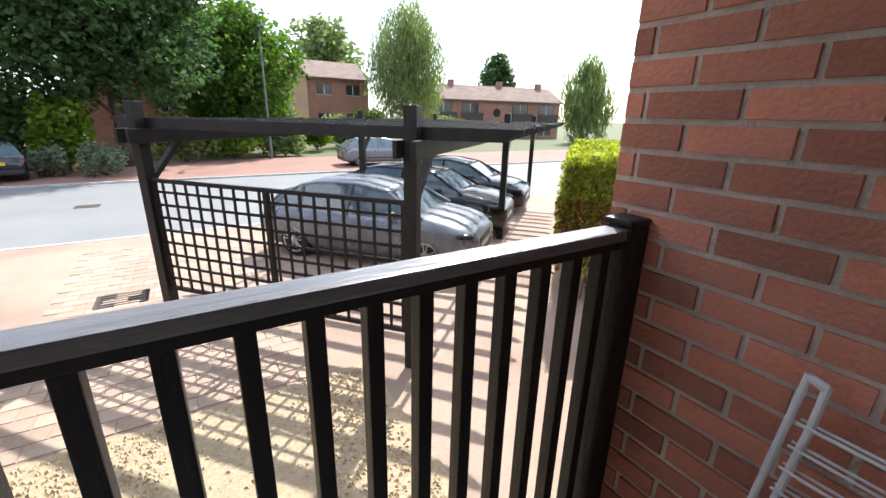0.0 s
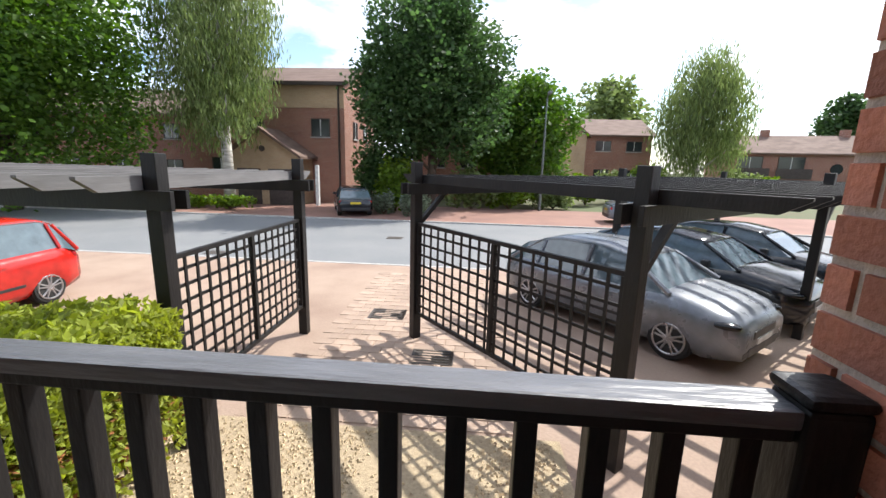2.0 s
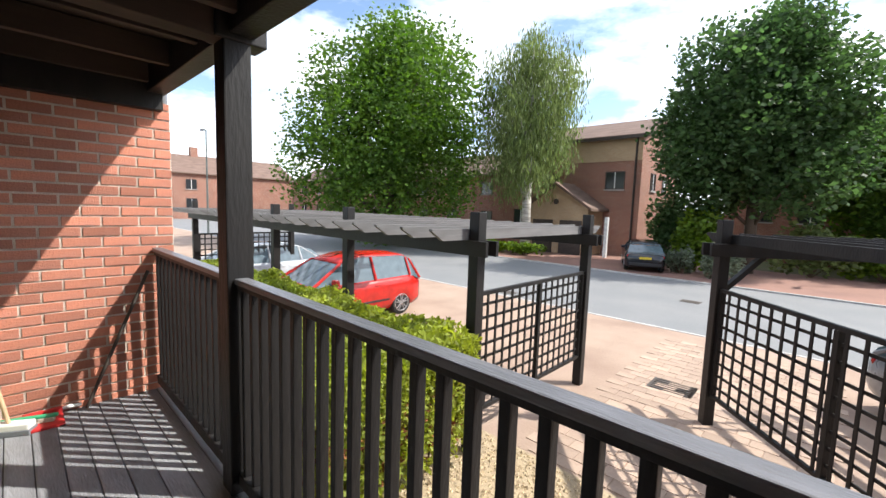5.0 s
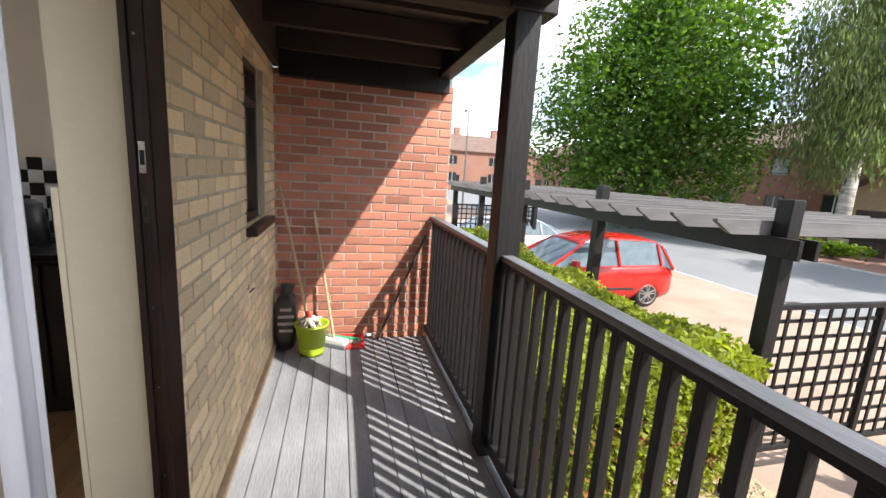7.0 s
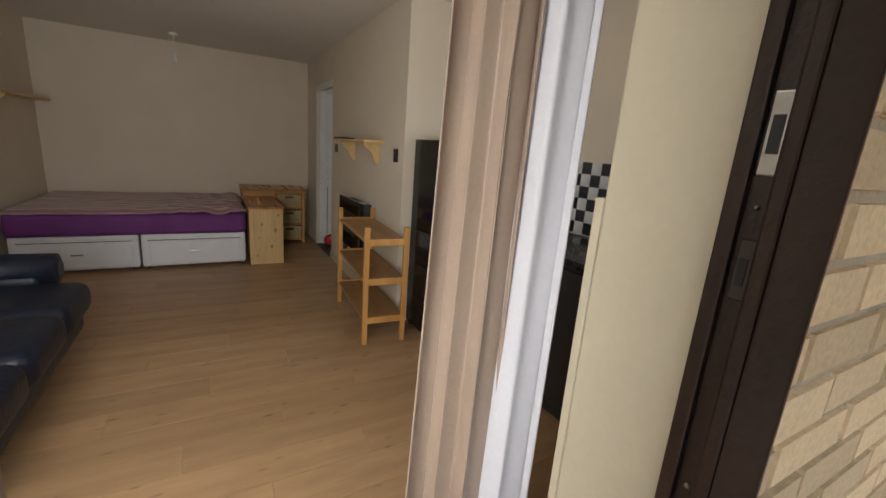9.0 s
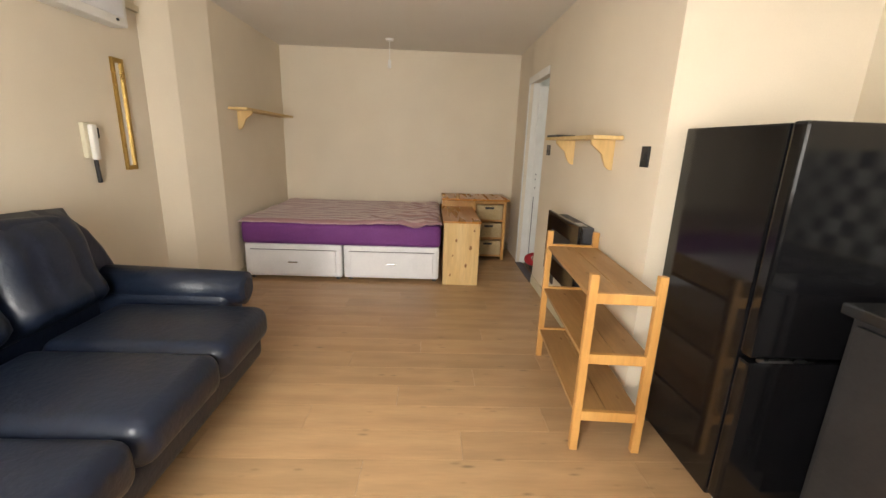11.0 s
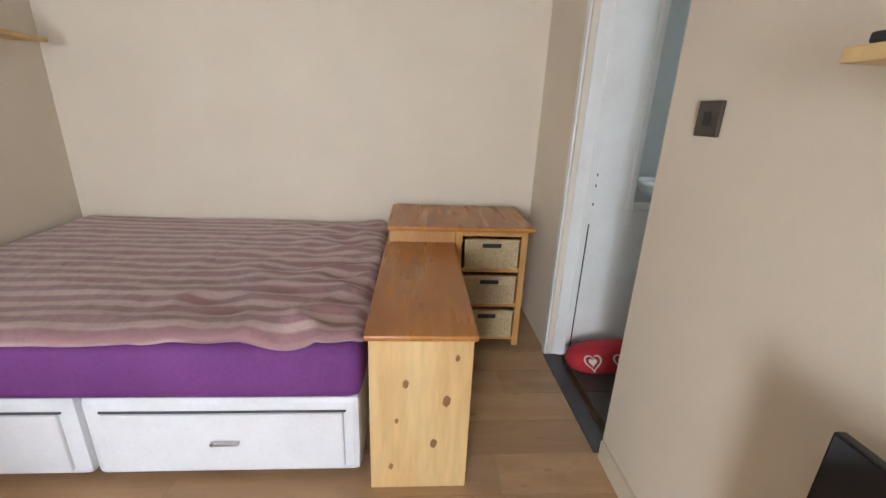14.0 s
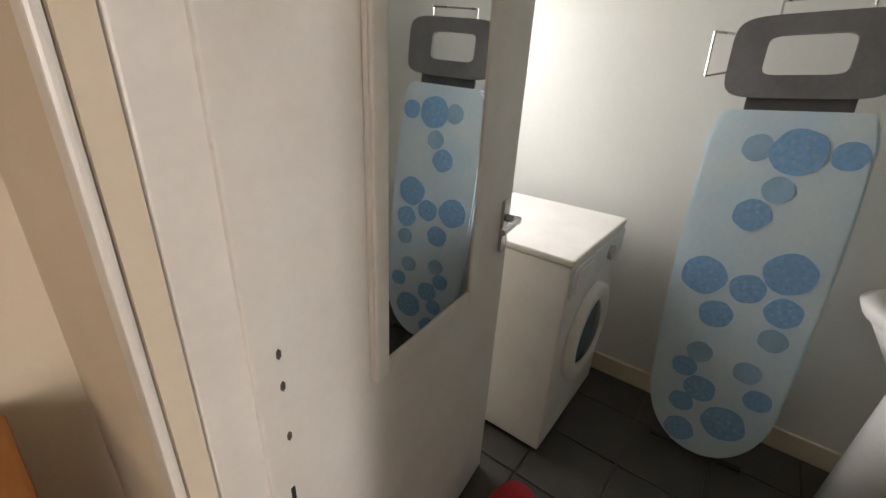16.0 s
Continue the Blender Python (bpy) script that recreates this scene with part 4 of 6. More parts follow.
def cloth(x_of, y0, y1, z0, z1, folds, depth, lean=0.0, seg=120):
    bm = nb()
    rows = 14
    vs = []
    for r in range(rows + 1):
        t = r / rows
        line = []
        for i in range(seg + 1):
            s = i / seg
            ph = s * folds * 2 * math.pi
            am = depth * (0.7 + 0.4 * math.sin(s * 7.3 + 1.0)) * (0.75 + 0.35 * t)
            y = y0 + (y1 - y0) * s + 0.25 * am * math.sin(2 * ph + 0.6) + lean * t * (0.3 + s)
            x = x_of + am * math.sin(ph + 0.5 * math.sin(s * 11 + t * 1.3)) + 0.012 * noise.noise(Vector((s * 5, t * 3, 1)))
            line.append(bm.verts.new((x, y, z1 + (z0 - z1) * t)))
        vs.append(line)
    for r in range(rows):
        for i in range(seg):
            bm.faces.new((vs[r][i], vs[r][i + 1], vs[r + 1][i + 1], vs[r + 1][i]))
    return bm


g = thing("curtain", "long beige satin curtain with a white lining", "curtain", 1.36, 1.99, 2.36, 45)
c1 = part("drape", cloth(0, 0.12, 0.285, -2.33, 0.0, 2.6, 0.036, 0.04), M_CURTAIN, g, "beige satin drape in deep folds", True)
c2 = part("lining", cloth(0.0, 0.01, 0.14, -2.33, 0.0, 1.6, 0.03, 0.05), M_LINING, g, "white lining turned outward", True)
for c in (c1, c2):
    s = c.modifiers.new("thickness", "SOLIDIFY")
    s.thickness = 0.004
part("heading", box(nb(), -0.02, -0.03, -0.02, 0.02, 0.33, 0.03, 0.004), M_WHITE, g)

# leather sofa
g = thing("leather_sofa", "dark navy leather sofa with rounded arms and wooden feet", "sofa", -0.58, 3.74, 0)


def soft(o, width, seg=4):
    b = o.modifiers.new("round", "BEVEL")
    b.width, b.segments, b.limit_method = width, seg, "NONE"
    for p in o.data.polygons:
        p.use_smooth = True
    return o


soft(part("base", box(nb(), -0.48, -1.0, 0.12, 0.40, 1.0, 0.30), M_LEATHER, g), 0.04)
soft(part("front_apron", box(nb(), 0.38, -0.8, 0.13, 0.54, 0.8, 0.29), M_LEATHER, g), 0.05)
for k, (a, b) in enumerate(((-0.78, -0.26), (-0.26, 0.26), (0.26, 0.78))):
    soft(part("seat_cushion", box(nb(), -0.22, a + 0.004, 0.27, 0.60, b - 0.004, 0.46), M_LEATHER, g, "navy leather seat cushion"), 0.07, 5)
    bk = nb()
    bmesh.ops.create_grid(bk, x_segments=14, y_segments=14, size=1.0)
    for v in bk.verts:
        s, t = v.co.x, v.co.y
        cy = (a + b) / 2 + s * (b - a) * 0.515
        zz = 0.42 + (t + 1) / 2 * (0.52 + 0.05 * math.cos(cy * 1.5))
        bulge = 0.15 * (1 - s ** 6 * 0.8) * (1 - t ** 4) + 0.05 * math.exp(-((t + 0.55) / 0.25) ** 2) - 0.025 * math.exp(-((abs(s) - 0.45) / 0.06) ** 2) * (t > -0.6)
        v.co = (-0.36 + bulge - 0.07 * (t + 1) / 2, cy, zz)
    q = part("back_cushion", bk, M_LEATHER, g, "pleated navy leather back cushion", True)
    sd = q.modifiers.new("thickness", "SOLIDIFY")
    sd.thickness = 0.09
    sd.offset = -1
bb = nb()
prof = []
for i in range(25):
    y = -1.0 + 2.0 * i / 24
    prof.append((y, 0.86 + 0.12 * math.cos(y * 1.25) - 0.34 * (max(0, abs(y) - 0.68) / 0.32) ** 2))
pts = [(-0.48, -1.0, 0.14)] + [(-0.48, y, z) for y, z in prof] + [(-0.48, 1.0, 0.14)]
soft(part("back_frame", poly(bb, pts, (0.13, 0, 0)), M_LEATHER, g), 0.03)
for sy in (-0.9, 0.9):
    ar = nb()
    box(ar, -0.4, sy - 0.1, 0.2, 0.36, sy + 0.1, 0.50)
    soft(part("arm", ar, M_LEATHER, g), 0.05)
    rl = nb()
    rod(rl, (-0.38, sy, 0.52), (0.42, sy, 0.50), 0.10, 0.095, 24)
    part("arm_roll", rl, M_LEATHER, g, "padded rolled arm top", True)
    part("arm_scroll", rod(nb(), (0.42, sy, 0.50), (0.435, sy, 0.50), 0.085, 0.06, 24), M_LEATHER, g, "padded arm end")
for sx in (-0.42, 0.36):
    for sy in (-0.93, 0.93):
        part("foot", rod(nb(), (sx, sy, 0.0), (sx, sy, 0.14), 0.025, 0.04), M_PINETOP, g, "turned wooden foot")

# wall shelves


def wall_shelf(x, y0, y1, z, out, label, at):
    g = thing("wall_shelf", label, "shelf", x, (y0 + y1) / 2, z)
    L = (y1 - y0) / 2
    part("board", box(nb(), 0 if out > 0 else -0.17, -L, 0, 0.17 if out > 0 else 0, L, 0.022, 0.003), M_PINELIGHT, g)
    for yy in at:
        pts = [(0, 0), (0.14, 0), (0.135, -0.026), (0.105, -0.05), (0.07, -0.08), (0.055, -0.12), (0.04, -0.15), (0.02, -0.168), (0, -0.172)]
        part("bracket", poly(nb(), [(out * a, yy, b) for a, b in pts], (0, 0.024, 0)), M_PINELIGHT, g, "curved pine bracket")
    return g


wall_shelf(RX - 0.002, 4.67, 5.65, 1.402, -1, "pale pine wall shelf on shaped brackets", (-0.39, 0.29))
wall_shelf(-0.948, 6.3, 7.56, 1.585, 1, "short pale pine shelf on the wall above the bed", (-0.46,))
g = thing("tablet_box", "thin black case lying on the shelf", "case", RX - 0.1, 5.5, 1.424)
part("case", box(nb(), -0.07, -0.12, 0, 0.07, 0.12, 0.015, 0.004), M_BLACK, g)


def plate(name, label, cat, x, y, z, w, h, out, material, kind):
    g = thing(name, label, cat, x, y, z)
    part("plate", box(nb(), 0, -w / 2, -h / 2, out * 0.012, w / 2, h / 2, 0.003), material, g)
    if kind == "rocker":
        part("rocker", box(nb(), out * 0.012, -0.012, -0.018, out * 0.017, 0.012, 0.018, 0.002), M_BLACK, g)
    elif kind == "socket":
        for dy in (-0.03, 0.03):
            part("outlet", box(nb(), out * 0.012, dy - 0.012, -0.015, out * 0.0135, dy + 0.012, 0.012), M_BLACK, g)
    return g


plate("light_switch", "bronze light switch plate beside the bathroom door", "light switch", RX - 0.001, 6.13, 1.325, 0.088, 0.09, -1, M_BRONZE, "rocker")
plate("light_switch", "black light switch plate near the fridge", "light switch", RX - 0.001, 4.4, 1.32, 0.07, 0.1, -1, M_BLACK, "rocker")
plate("wall_socket", "bronze double wall socket low on the wall", "socket", RX - 0.001, 5.70, 0.27, 0.14, 0.09, -1, M_BRONZE, "socket")
plate("wall_socket", "black wall socket behind the shelving unit", "socket", RX - 0.001, 4.62, 0.33, 0.09, 0.09, -1, M_BLACK, "socket")

g = thing("entry_phone", "cream wall-mounted entry phone handset with cord", "entry phone", LX, 5.0, 1.29)
part("base", box(nb(), 0, -0.05, -0.1, 0.03, 0.05, 0.11, 0.008), M_REVEAL, g)
part("handset", box(nb(), 0.03, -0.03, -0.11, 0.06, 0.015, 0.10, 0.012), M_WHITE, g, "white handset")
part("cord", rod(nb(), (0.03, 0.0, -0.1), (0.02, 0.02, -0.25), 0.012), M_BLACK, g, "black coiled cord")
part("speaker", box(nb(), 0.03, 0.025, 0.02, 0.04, 0.05, 0.08, 0.003), M_BLACK, g)
g = thing("wall_mirror", "narrow gilt-framed mirror on the wall", "mirror", LX, 5.33, 1.46)
for b in ((0, -0.05, -0.36, 0.02, -0.03, 0.36), (0, 0.03, -0.36, 0.02, 0.05, 0.36), (0, -0.03, 0.33, 0.02, 0.03, 0.36), (0, -0.03, -0.36, 0.02, 0.03, -0.33)):
    part("frame_bar", box(nb(), *b, 0.003), M_BRASS, g)
part("glass", box(nb(), 0, -0.03, -0.33, 0.008, 0.03, 0.33), M_MIRROR, g)
g = thing("fuse_box", "white plastic fuse box high on the wall", "fuse box", LX, 5.05, 2.0)
part("case", box(nb(), 0, -0.3, 0.0, 0.11, 0.3, 0.28, 0.012), M_WHITE, g)
part("flap", box(nb(), 0.11, -0.26, 0.05, 0.118, 0.26, 0.22, 0.004), M_WHITEMATT, g)
part("button", blob(nb(), (0.115, 0.2, 0.03), 0.01, 1, 1, 1, 1), M_BLACK, g)
structure("trim_cable_duct", box(nb(), LX, 5.36, 2.16, LX + 0.03, 5.6, 2.2, 0.003), M_REVEAL, "cream cable duct along the wall", "trim")
g = thing("pendant_bulb_holder", "bare bulb holder hanging from the ceiling", "ceiling light", 0.41, 7.2, 2.13)
part("rose", rod(nb(), (0, 0, 0.27), (0, 0, 0.29), 0.04, 0.045, 16), M_WHITE, g)
part("flex", rod(nb(), (0, 0, 0.08), (0, 0, 0.27), 0.004, None, 6), M_WHITE, g)
part("holder", rod(nb(), (0, 0, 0.0), (0, 0, 0.08), 0.02, 0.016, 12), M_WHITE, g)

# ---- bathroom things ----
ang = math.degrees(math.atan2(0.10, 0.9))
g = tagged(thing("door_3", "open white bathroom door with a long framed mirror", "door", 2.045, 7.06, 0.01, ang), "", "", "", "structure")
part("leaf", box(nb(), 0, 0, 0, 0.84, 0.04, 1.98, 0.004), M_WHITE, g)
part("hinge_gap", box(nb(), 0.03, -0.002, 0.0, 0.037, 0.001, 0.78), M_BLACK, g, "dark gap along the hinge side")
for z in (0.98, 1.035, 0.885):
    part("paint_chip", blob(nb(), (0.04, -0.0005, z), 0.008, 0.6, 0.2, 1.2, 1), M_IRON, g, "chipped paint by the hinge")
hd = part("door_handle", box(nb(), 0.77, -0.01, 0.93, 0.805, 0.0, 1.08, 0.003), M_CHROME, g, "chrome lever handle on a plate")
part("lever", rod(nb(), (0.79, -0.045, 1.03), (0.67, -0.05, 1.03), 0.009), M_CHROME, hd)
part("spindle", rod(nb(), (0.79, -0.05, 1.03), (0.79, -0.005, 1.03), 0.011), M_CHROME, hd)
mf = part("mirror_frame", box(nb(), 0.22, -0.012, 0.86, 0.61, -0.001, 1.95, 0.003), M_WHITE, g, "white framed door mirror")
part("mirror_glass", box(nb(), 0.255, -0.016, 0.90, 0.575, -0.0125, 1.91), M_MIRROR, mf, "long mirror glass")
for b in ((0.22, -0.02, 0.86, 0.255, -0.012, 1.95), (0.575, -0.02, 0.86, 0.61, -0.012, 1.95), (0.255, -0.02, 0.86, 0.575, -0.012, 0.895)):
    part("frame_bar", box(nb(), *b, 0.004), M_WHITE, mf)

g = thing("washing_machine", "white front-loading washing machine on the tiles", "washing machine", 3.37, 7.29, 0)
part("cabinet", box(nb(), -0.3, -0.285, 0.02, 0.3, 0.26, 0.84, 0.008), M_WHITE, g)
part("top_panel", box(nb(), -0.302, -0.29, 0.842, 0.302, 0.262, 0.868, 0.008), M_WHITE, g)
part("control_panel", box(nb(), -0.29, -0.295, 0.72, 0.29, -0.286, 0.83, 0.003), M_WHITEMATT, g)
part("dial", rod(nb(), (0.1, -0.31, 0.775), (0.1, -0.295, 0.775), 0.03, None, 20), M_CHROME, g, "round programme dial")
part("detergent_drawer", box(nb(), -0.27, -0.3, 0.735, -0.1, -0.2955, 0.815, 0.003), M_WHITE, g)
ring = nb()
N = 36
vs = []
for i in range(N):
    a = 2 * math.pi * i / N
    vs.append([ring.verts.new((0.0 + r * math.cos(a), y, 0.45 + r * math.sin(a))) for r, y in ((0.215, -0.287), (0.21, -0.315), (0.165, -0.32), (0.15, -0.29))])
for i in range(N):
    for k in range(3):
        ring.faces.new((vs[i][k], vs[(i + 1) % N][k], vs[(i + 1) % N][k + 1], vs[i][k + 1]))
dr = part("door_ring", ring, M_WHITE, g, "round white porthole ring", True)
part("porthole_glass", blob(nb(), (0, -0.29, 0.45), 0.152, 1, 0.25, 1, 3), M_CARGLASS, dr, "dark domed porthole glass", True)
for sx in (-0.25, 0.25):
    for sy in (-0.25, 0.22):
        part("foot", rod(nb(), (sx, sy, 0), (sx, sy, 0.03), 0.02), M_BLACK, g)

# ironing board leaning upright
g = thing("ironing_board", "ironing board with a blue dotted cover leaning on the wall", "ironing board", 3.47, 6.475, 0.0)
g.matrix_basis = pose(3.47, 6.505, 0.0, -3.2, 4, 0) @ Matrix.Diagonal((1, 1.03, 1.025, 1))


def board_half(z):
    """Half the width of the board at height z: a blunt nose below, square shoulders on top."""
    if z < 0.36:
        return 0.205 * math.sqrt(max(0.0, 1 - ((0.36 - z) / 0.335) ** 2.4))
    if z > 1.24:
        return 0.16 + 0.04 * math.sqrt(max(0.0, 1 - ((z - 1.24) / 0.08) ** 2))
    return 0.205 + 0.012 * math.sin((z - 0.36) / 0.88 * math.pi)


zs = [0.0255 + 0.334 * (1 - math.cos(k / 14 * math.pi / 2)) for k in range(15)] + [0.5, 0.7, 0.9, 1.1, 1.24, 1.275, 1.30, 1.315, 1.32]
out = [(-board_half(z), z) for z in reversed(zs)] + [(board_half(z), z) for z in zs[1:]]
cb = poly(nb(), [(0, y, z) for y, z in out], (0.03, 0, 0))
bmesh.ops.bevel(cb, geom=[e for e in cb.edges if abs(e.verts[0].co.x - e.verts[1].co.x) < 0.001 and e.verts[0].co.x < 0.01], offset=0.008, segments=2, affect="EDGES")
cv = part("cover", cb, M_BLUECLOTH, g, "pale blue cotton cover with round prints")
rr = random.Random(11)
pl = []
for _ in range(4000):
    y, z, q = rr.uniform(-0.16, 0.16), rr.uniform(0.1, 1.25), rr.choice((0.042, 0.052, 0.07))
    if len(pl) < 19 and abs(y) + q * 0.9 < board_half(z) - 0.008 and board_half(max(0.03, z - q)) > abs(y) + 0.015 and all((y - a) ** 2 + (z - b) ** 2 > (q + c) ** 2 * 0.8 for a, b, c in pl):
        pl.append((y, z, q))
for i, (y, z, q) in enumerate(pl):
    disc = [(-0.0012 - 0.0003 * (i % 3), y + q * (1 + 0.03 * math.sin(5 * a + i)) * math.cos(a), z + q * (1 + 0.03 * math.sin(4 * a + 2 * i)) * math.sin(a)) for a in [2 * math.pi * k / 28 for k in range(28)]]
    part("print_dot", poly(nb(), disc, (0.002, 0, 0)), M_BLUEDOT if q > 0.05 or i % 3 == 0 else M_BLUEDOT2, cv, "blue printed disc")
    if q > 0.05:
        for k in range(9):
            a, d = k * 2.4, q * 0.8 * math.sqrt((k + 0.5) / 9)
            part("print_fleck", rod(nb(), (-0.0028, y + d * math.cos(a), z + d * math.sin(a)), (-0.001, y + d * math.cos(a), z + d * math.sin(a)), 0.006, None, 8), M_BLUEDOT2, cv)
rs = nb()
ro, ri = [], []
for k in range(32):
    a = 2 * math.pi * (k + 0.5) / 32
    c, d = math.cos(a), math.sin(a)
    ro.append((0.2 * math.copysign(abs(c) ** 0.35, c), 1.47 + 0.115 * math.copysign(abs(d) ** 0.35, d)))
    ri.append((0.01 + 0.1 * math.copysign(abs(c) ** 0.3, c), 1.475 + 0.055 * math.copysign(abs(d) ** 0.3, d)))
rings = [[rs.verts.new((x, y, z)) for y, z in lo] for x, lo in ((0.0, ro), (0.0, ri), (0.022, ri), (0.022, ro))]
for k in range(32):
    for a in range(4):
        rs.faces.new((rings[a][k], rings[a][(k + 1) % 32], rings[(a + 1) % 4][(k + 1) % 32], rings[(a + 1) % 4][k]))
part("iron_rest", rs, M_RESTGREY, g, "grey plastic iron rest with an opening")
part("rest_neck", box(nb(), 0.012, -0.13, 1.30, 0.026, 0.13, 1.37, 0.003), M_DARKGREY, g)
for a, b in (((0.0, 0.2, 1.54), (0.0, 0.255, 1.55)), ((0.0, 0.255, 1.55), (0.0, 0.255, 1.42)), ((0.0, 0.255, 1.42), (0.0, 0.2, 1.43)), ((0.0, -0.1, 1.62), (0.0, 0.1, 1.62)), ((0.01, -0.1, 1.58), (0.0, -0.1, 1.62)), ((0.01, 0.1, 1.58), (0.0, 0.1, 1.62))):
    part("wire_stay", rod(nb(), a, b, 0.004), M_CHROME, g)
for sy in (-0.08, 0.08):
    part("leg", rod(nb(), (0.05, sy, 0.0), (0.06, sy, 1.2), 0.011), M_CHROME, g)
part("foot_bar", rod(nb(), (0.045, -0.16, 0.012), (0.045, 0.16, 0.012), 0.012), M_BLACK, g)

g = thing("wash_basin", "white ceramic wash basin on a pedestal", "basin", 3.5, 6.03, 0)
bs = nb()
rod(bs, (0, 0, 0.66), (0, 0, 0.82), 0.12, 0.22, 28)
part("bowl", bs, M_WHITE, g, "", True)
tr = nb()
vs = []
for i in range(N):
    a = 2 * math.pi * i / N
    vs.append([tr.verts.new((r * math.cos(a), r * math.sin(a), z)) for r, z in ((0.22, 0.80), (0.235, 0.83), (0.2, 0.845), (0.16, 0.82))])
for i in range(N):
    for k in range(3):
        tr.faces.new((vs[i][k], vs[(i + 1) % N][k], vs[(i + 1) % N][k + 1], vs[i][k + 1]))
part("rim", tr, M_WHITE, g, "thick rounded white rim", True)
part("pedestal", rod(nb(), (0, 0, 0), (0, 0, 0.68), 0.1, 0.075, 20), M_WHITE, g, "", True)
part("tap", rod(nb(), (0.17, 0, 0.83), (0.17, 0, 0.92), 0.015), M_CHROME, g)
g = thing("plant_sprig", "small green potted plant on the basin edge", "plant", 3.52, 6.16, 0.845)
part("pot", rod(nb(), (0, 0, 0), (0, 0, 0.05), 0.025, 0.03, 14), M_WHITE, g)
lf = nb()
for i in range(14):
    a = i * 2.4
    c = Vector((0.03 * math.cos(a), 0.03 * math.sin(a), 0.07 + 0.006 * (i % 5)))
    blob(lf, c, 0.02, 1, 0.6, 0.35, 1)
part("leaves", lf, M_GREENPLASTIC, g)

g = thing("draught_cushion", "long red cushion with cream hearts on the floor", "cushion", 2.42, 6.93, 0.0, 3)
cu = nb()
bmesh.ops.create_uvsphere(cu, u_segments=28, v_segments=16, radius=1.0)
for v in cu.verts:
    s = lambda q, k: math.copysign(abs(q) ** k, q)
    v.co = (0.42 * s(v.co.x, 0.45), 0.085 * s(v.co.y, 0.7), 0.085 + 0.085 * s(v.co.z, 0.75))
part("cover", cu, M_REDCLOTH, g, "red cotton cover", True)
for k in range(5):
    hx = -0.32 + k * 0.16
    for rad in (1.0, 0.45):
        pts = []
        for i in range(20):
            a = 2 * math.pi * i / 20
            pts.append((0.0031 * rad * 16 * math.sin(a) ** 3, 0.0031 * rad * (13 * math.cos(a) - 5 * math.cos(2 * a) - 2 * math.cos(3 * a) - math.cos(4 * a))))
        if rad == 1.0:
            h = nb()
            o2 = [h.verts.new((hx + a, -0.085 + 0.0 * b, 0.09 + b)) for a, b in pts]
            i2 = [h.verts.new((hx + a * 0.82, -0.085, 0.09 + b * 0.82)) for a, b in pts]
            for i in range(20):
                h.faces.new((o2[i], o2[(i + 1) % 20], i2[(i + 1) % 20], i2[i]))
        else:
            h = poly(nb(), [(hx + a, -0.0855, 0.09 + b) for a, b in pts])
        mtx = Matrix.Translation((0, -0.012, 0.028)) @ Matrix.Translation((0, -0.085, 0.09)) @ Matrix.Rotation(radians(-38), 4, "X") @ Matrix.Translation((0, 0.085, -0.09))
        bmesh.ops.transform(h, matrix=mtx, verts=h.verts)
        hh = part("heart", h, M_CREAMCLOTH, g, "cream stitched heart")
        q = hh.modifiers.new("thickness", "SOLIDIFY")
        q.thickness = 0.003

# ---- balcony clutter ----
g = thing("mop_bucket", "lime green plastic mop bucket on the deck", "bucket", 3.12, 1.24, DZ)
bk = nb()
vs = []
for i in range(32):
    a = 2 * math.pi * i / 32
    vs.append([bk.verts.new((r * math.cos(a), r * math.sin(a), z)) for r, z in ((0.0005, 0.004), (0.095, 0.0), (0.128, 0.25), (0.14, 0.255), (0.138, 0.27), (0.122, 0.27), (0.1, 0.02))])
for i in range(32):
    for k in range(6):
        bk.faces.new((vs[i][k], vs[(i + 1) % 32][k], vs[(i + 1) % 32][k + 1], vs[i][k + 1]))
part("tub", bk, M_LIME, g, "", True)
part("handle", rod(nb(), (-0.13, 0, 0.25), (0.0, -0.13, 0.2), 0.006), M_LIME, g)
g = thing("mop", "string mop with a pale handle standing in the bucket", "mop", 3.14, 1.26, DZ + 0.03)
part("handle", rod(nb(), (0, 0, 0.2), (0.15, 0.24, 1.34), 0.012), M_STICK, g)
part("socket", rod(nb(), (-0.012, -0.02, 0.2), (0.01, 0.02, 0.33), 0.03, 0.016), M_REDPLASTIC, g, "red plastic mop socket")
st = nb()
for i in range(46):
    a = i * 2.39996
    r = 0.105 * math.sqrt((i + 1) / 46)
    rod(st, (0.02 * math.cos(a), 0.02 * math.sin(a), 0.27), (r * math.cos(a), r * math.sin(a), 0.2 + 0.03 * (i % 3)), 0.012, 0.011, 6)
part("mop_head", st, M_MOP, g, "cream cotton strings")
g = thing("broom", "broom with a long pale handle leaning on bricks", "broom", 3.24, 1.06, DZ)
part("handle", rod(nb(), (0, 0, 0.06), (0.13, 0.18, 1.16), 0.012), M_STICK, g)
part("head", box(nb(), -0.04, -0.12, 0.03, 0.04, 0.12, 0.075, 0.01, pose(0, 0, 0, 0, 0, -30)), M_WHITE, g)
part("bristles", box(nb(), -0.045, -0.125, 0, 0.045, 0.125, 0.035, 0.004, pose(0, 0, 0, 0, 0, -30)), M_LEAD, g)
g = thing("dustpan", "red plastic dustpan lying on the deck", "dustpan", 3.27, 0.9, DZ)
part("pan", box(nb(), -0.12, -0.1, 0, 0.1, 0.1, 0.02, 0.008), M_REDPLASTIC, g)
part("lip", box(nb(), 0.06, -0.1, 0.02, 0.1, 0.1, 0.06, 0.008), M_REDPLASTIC, g)
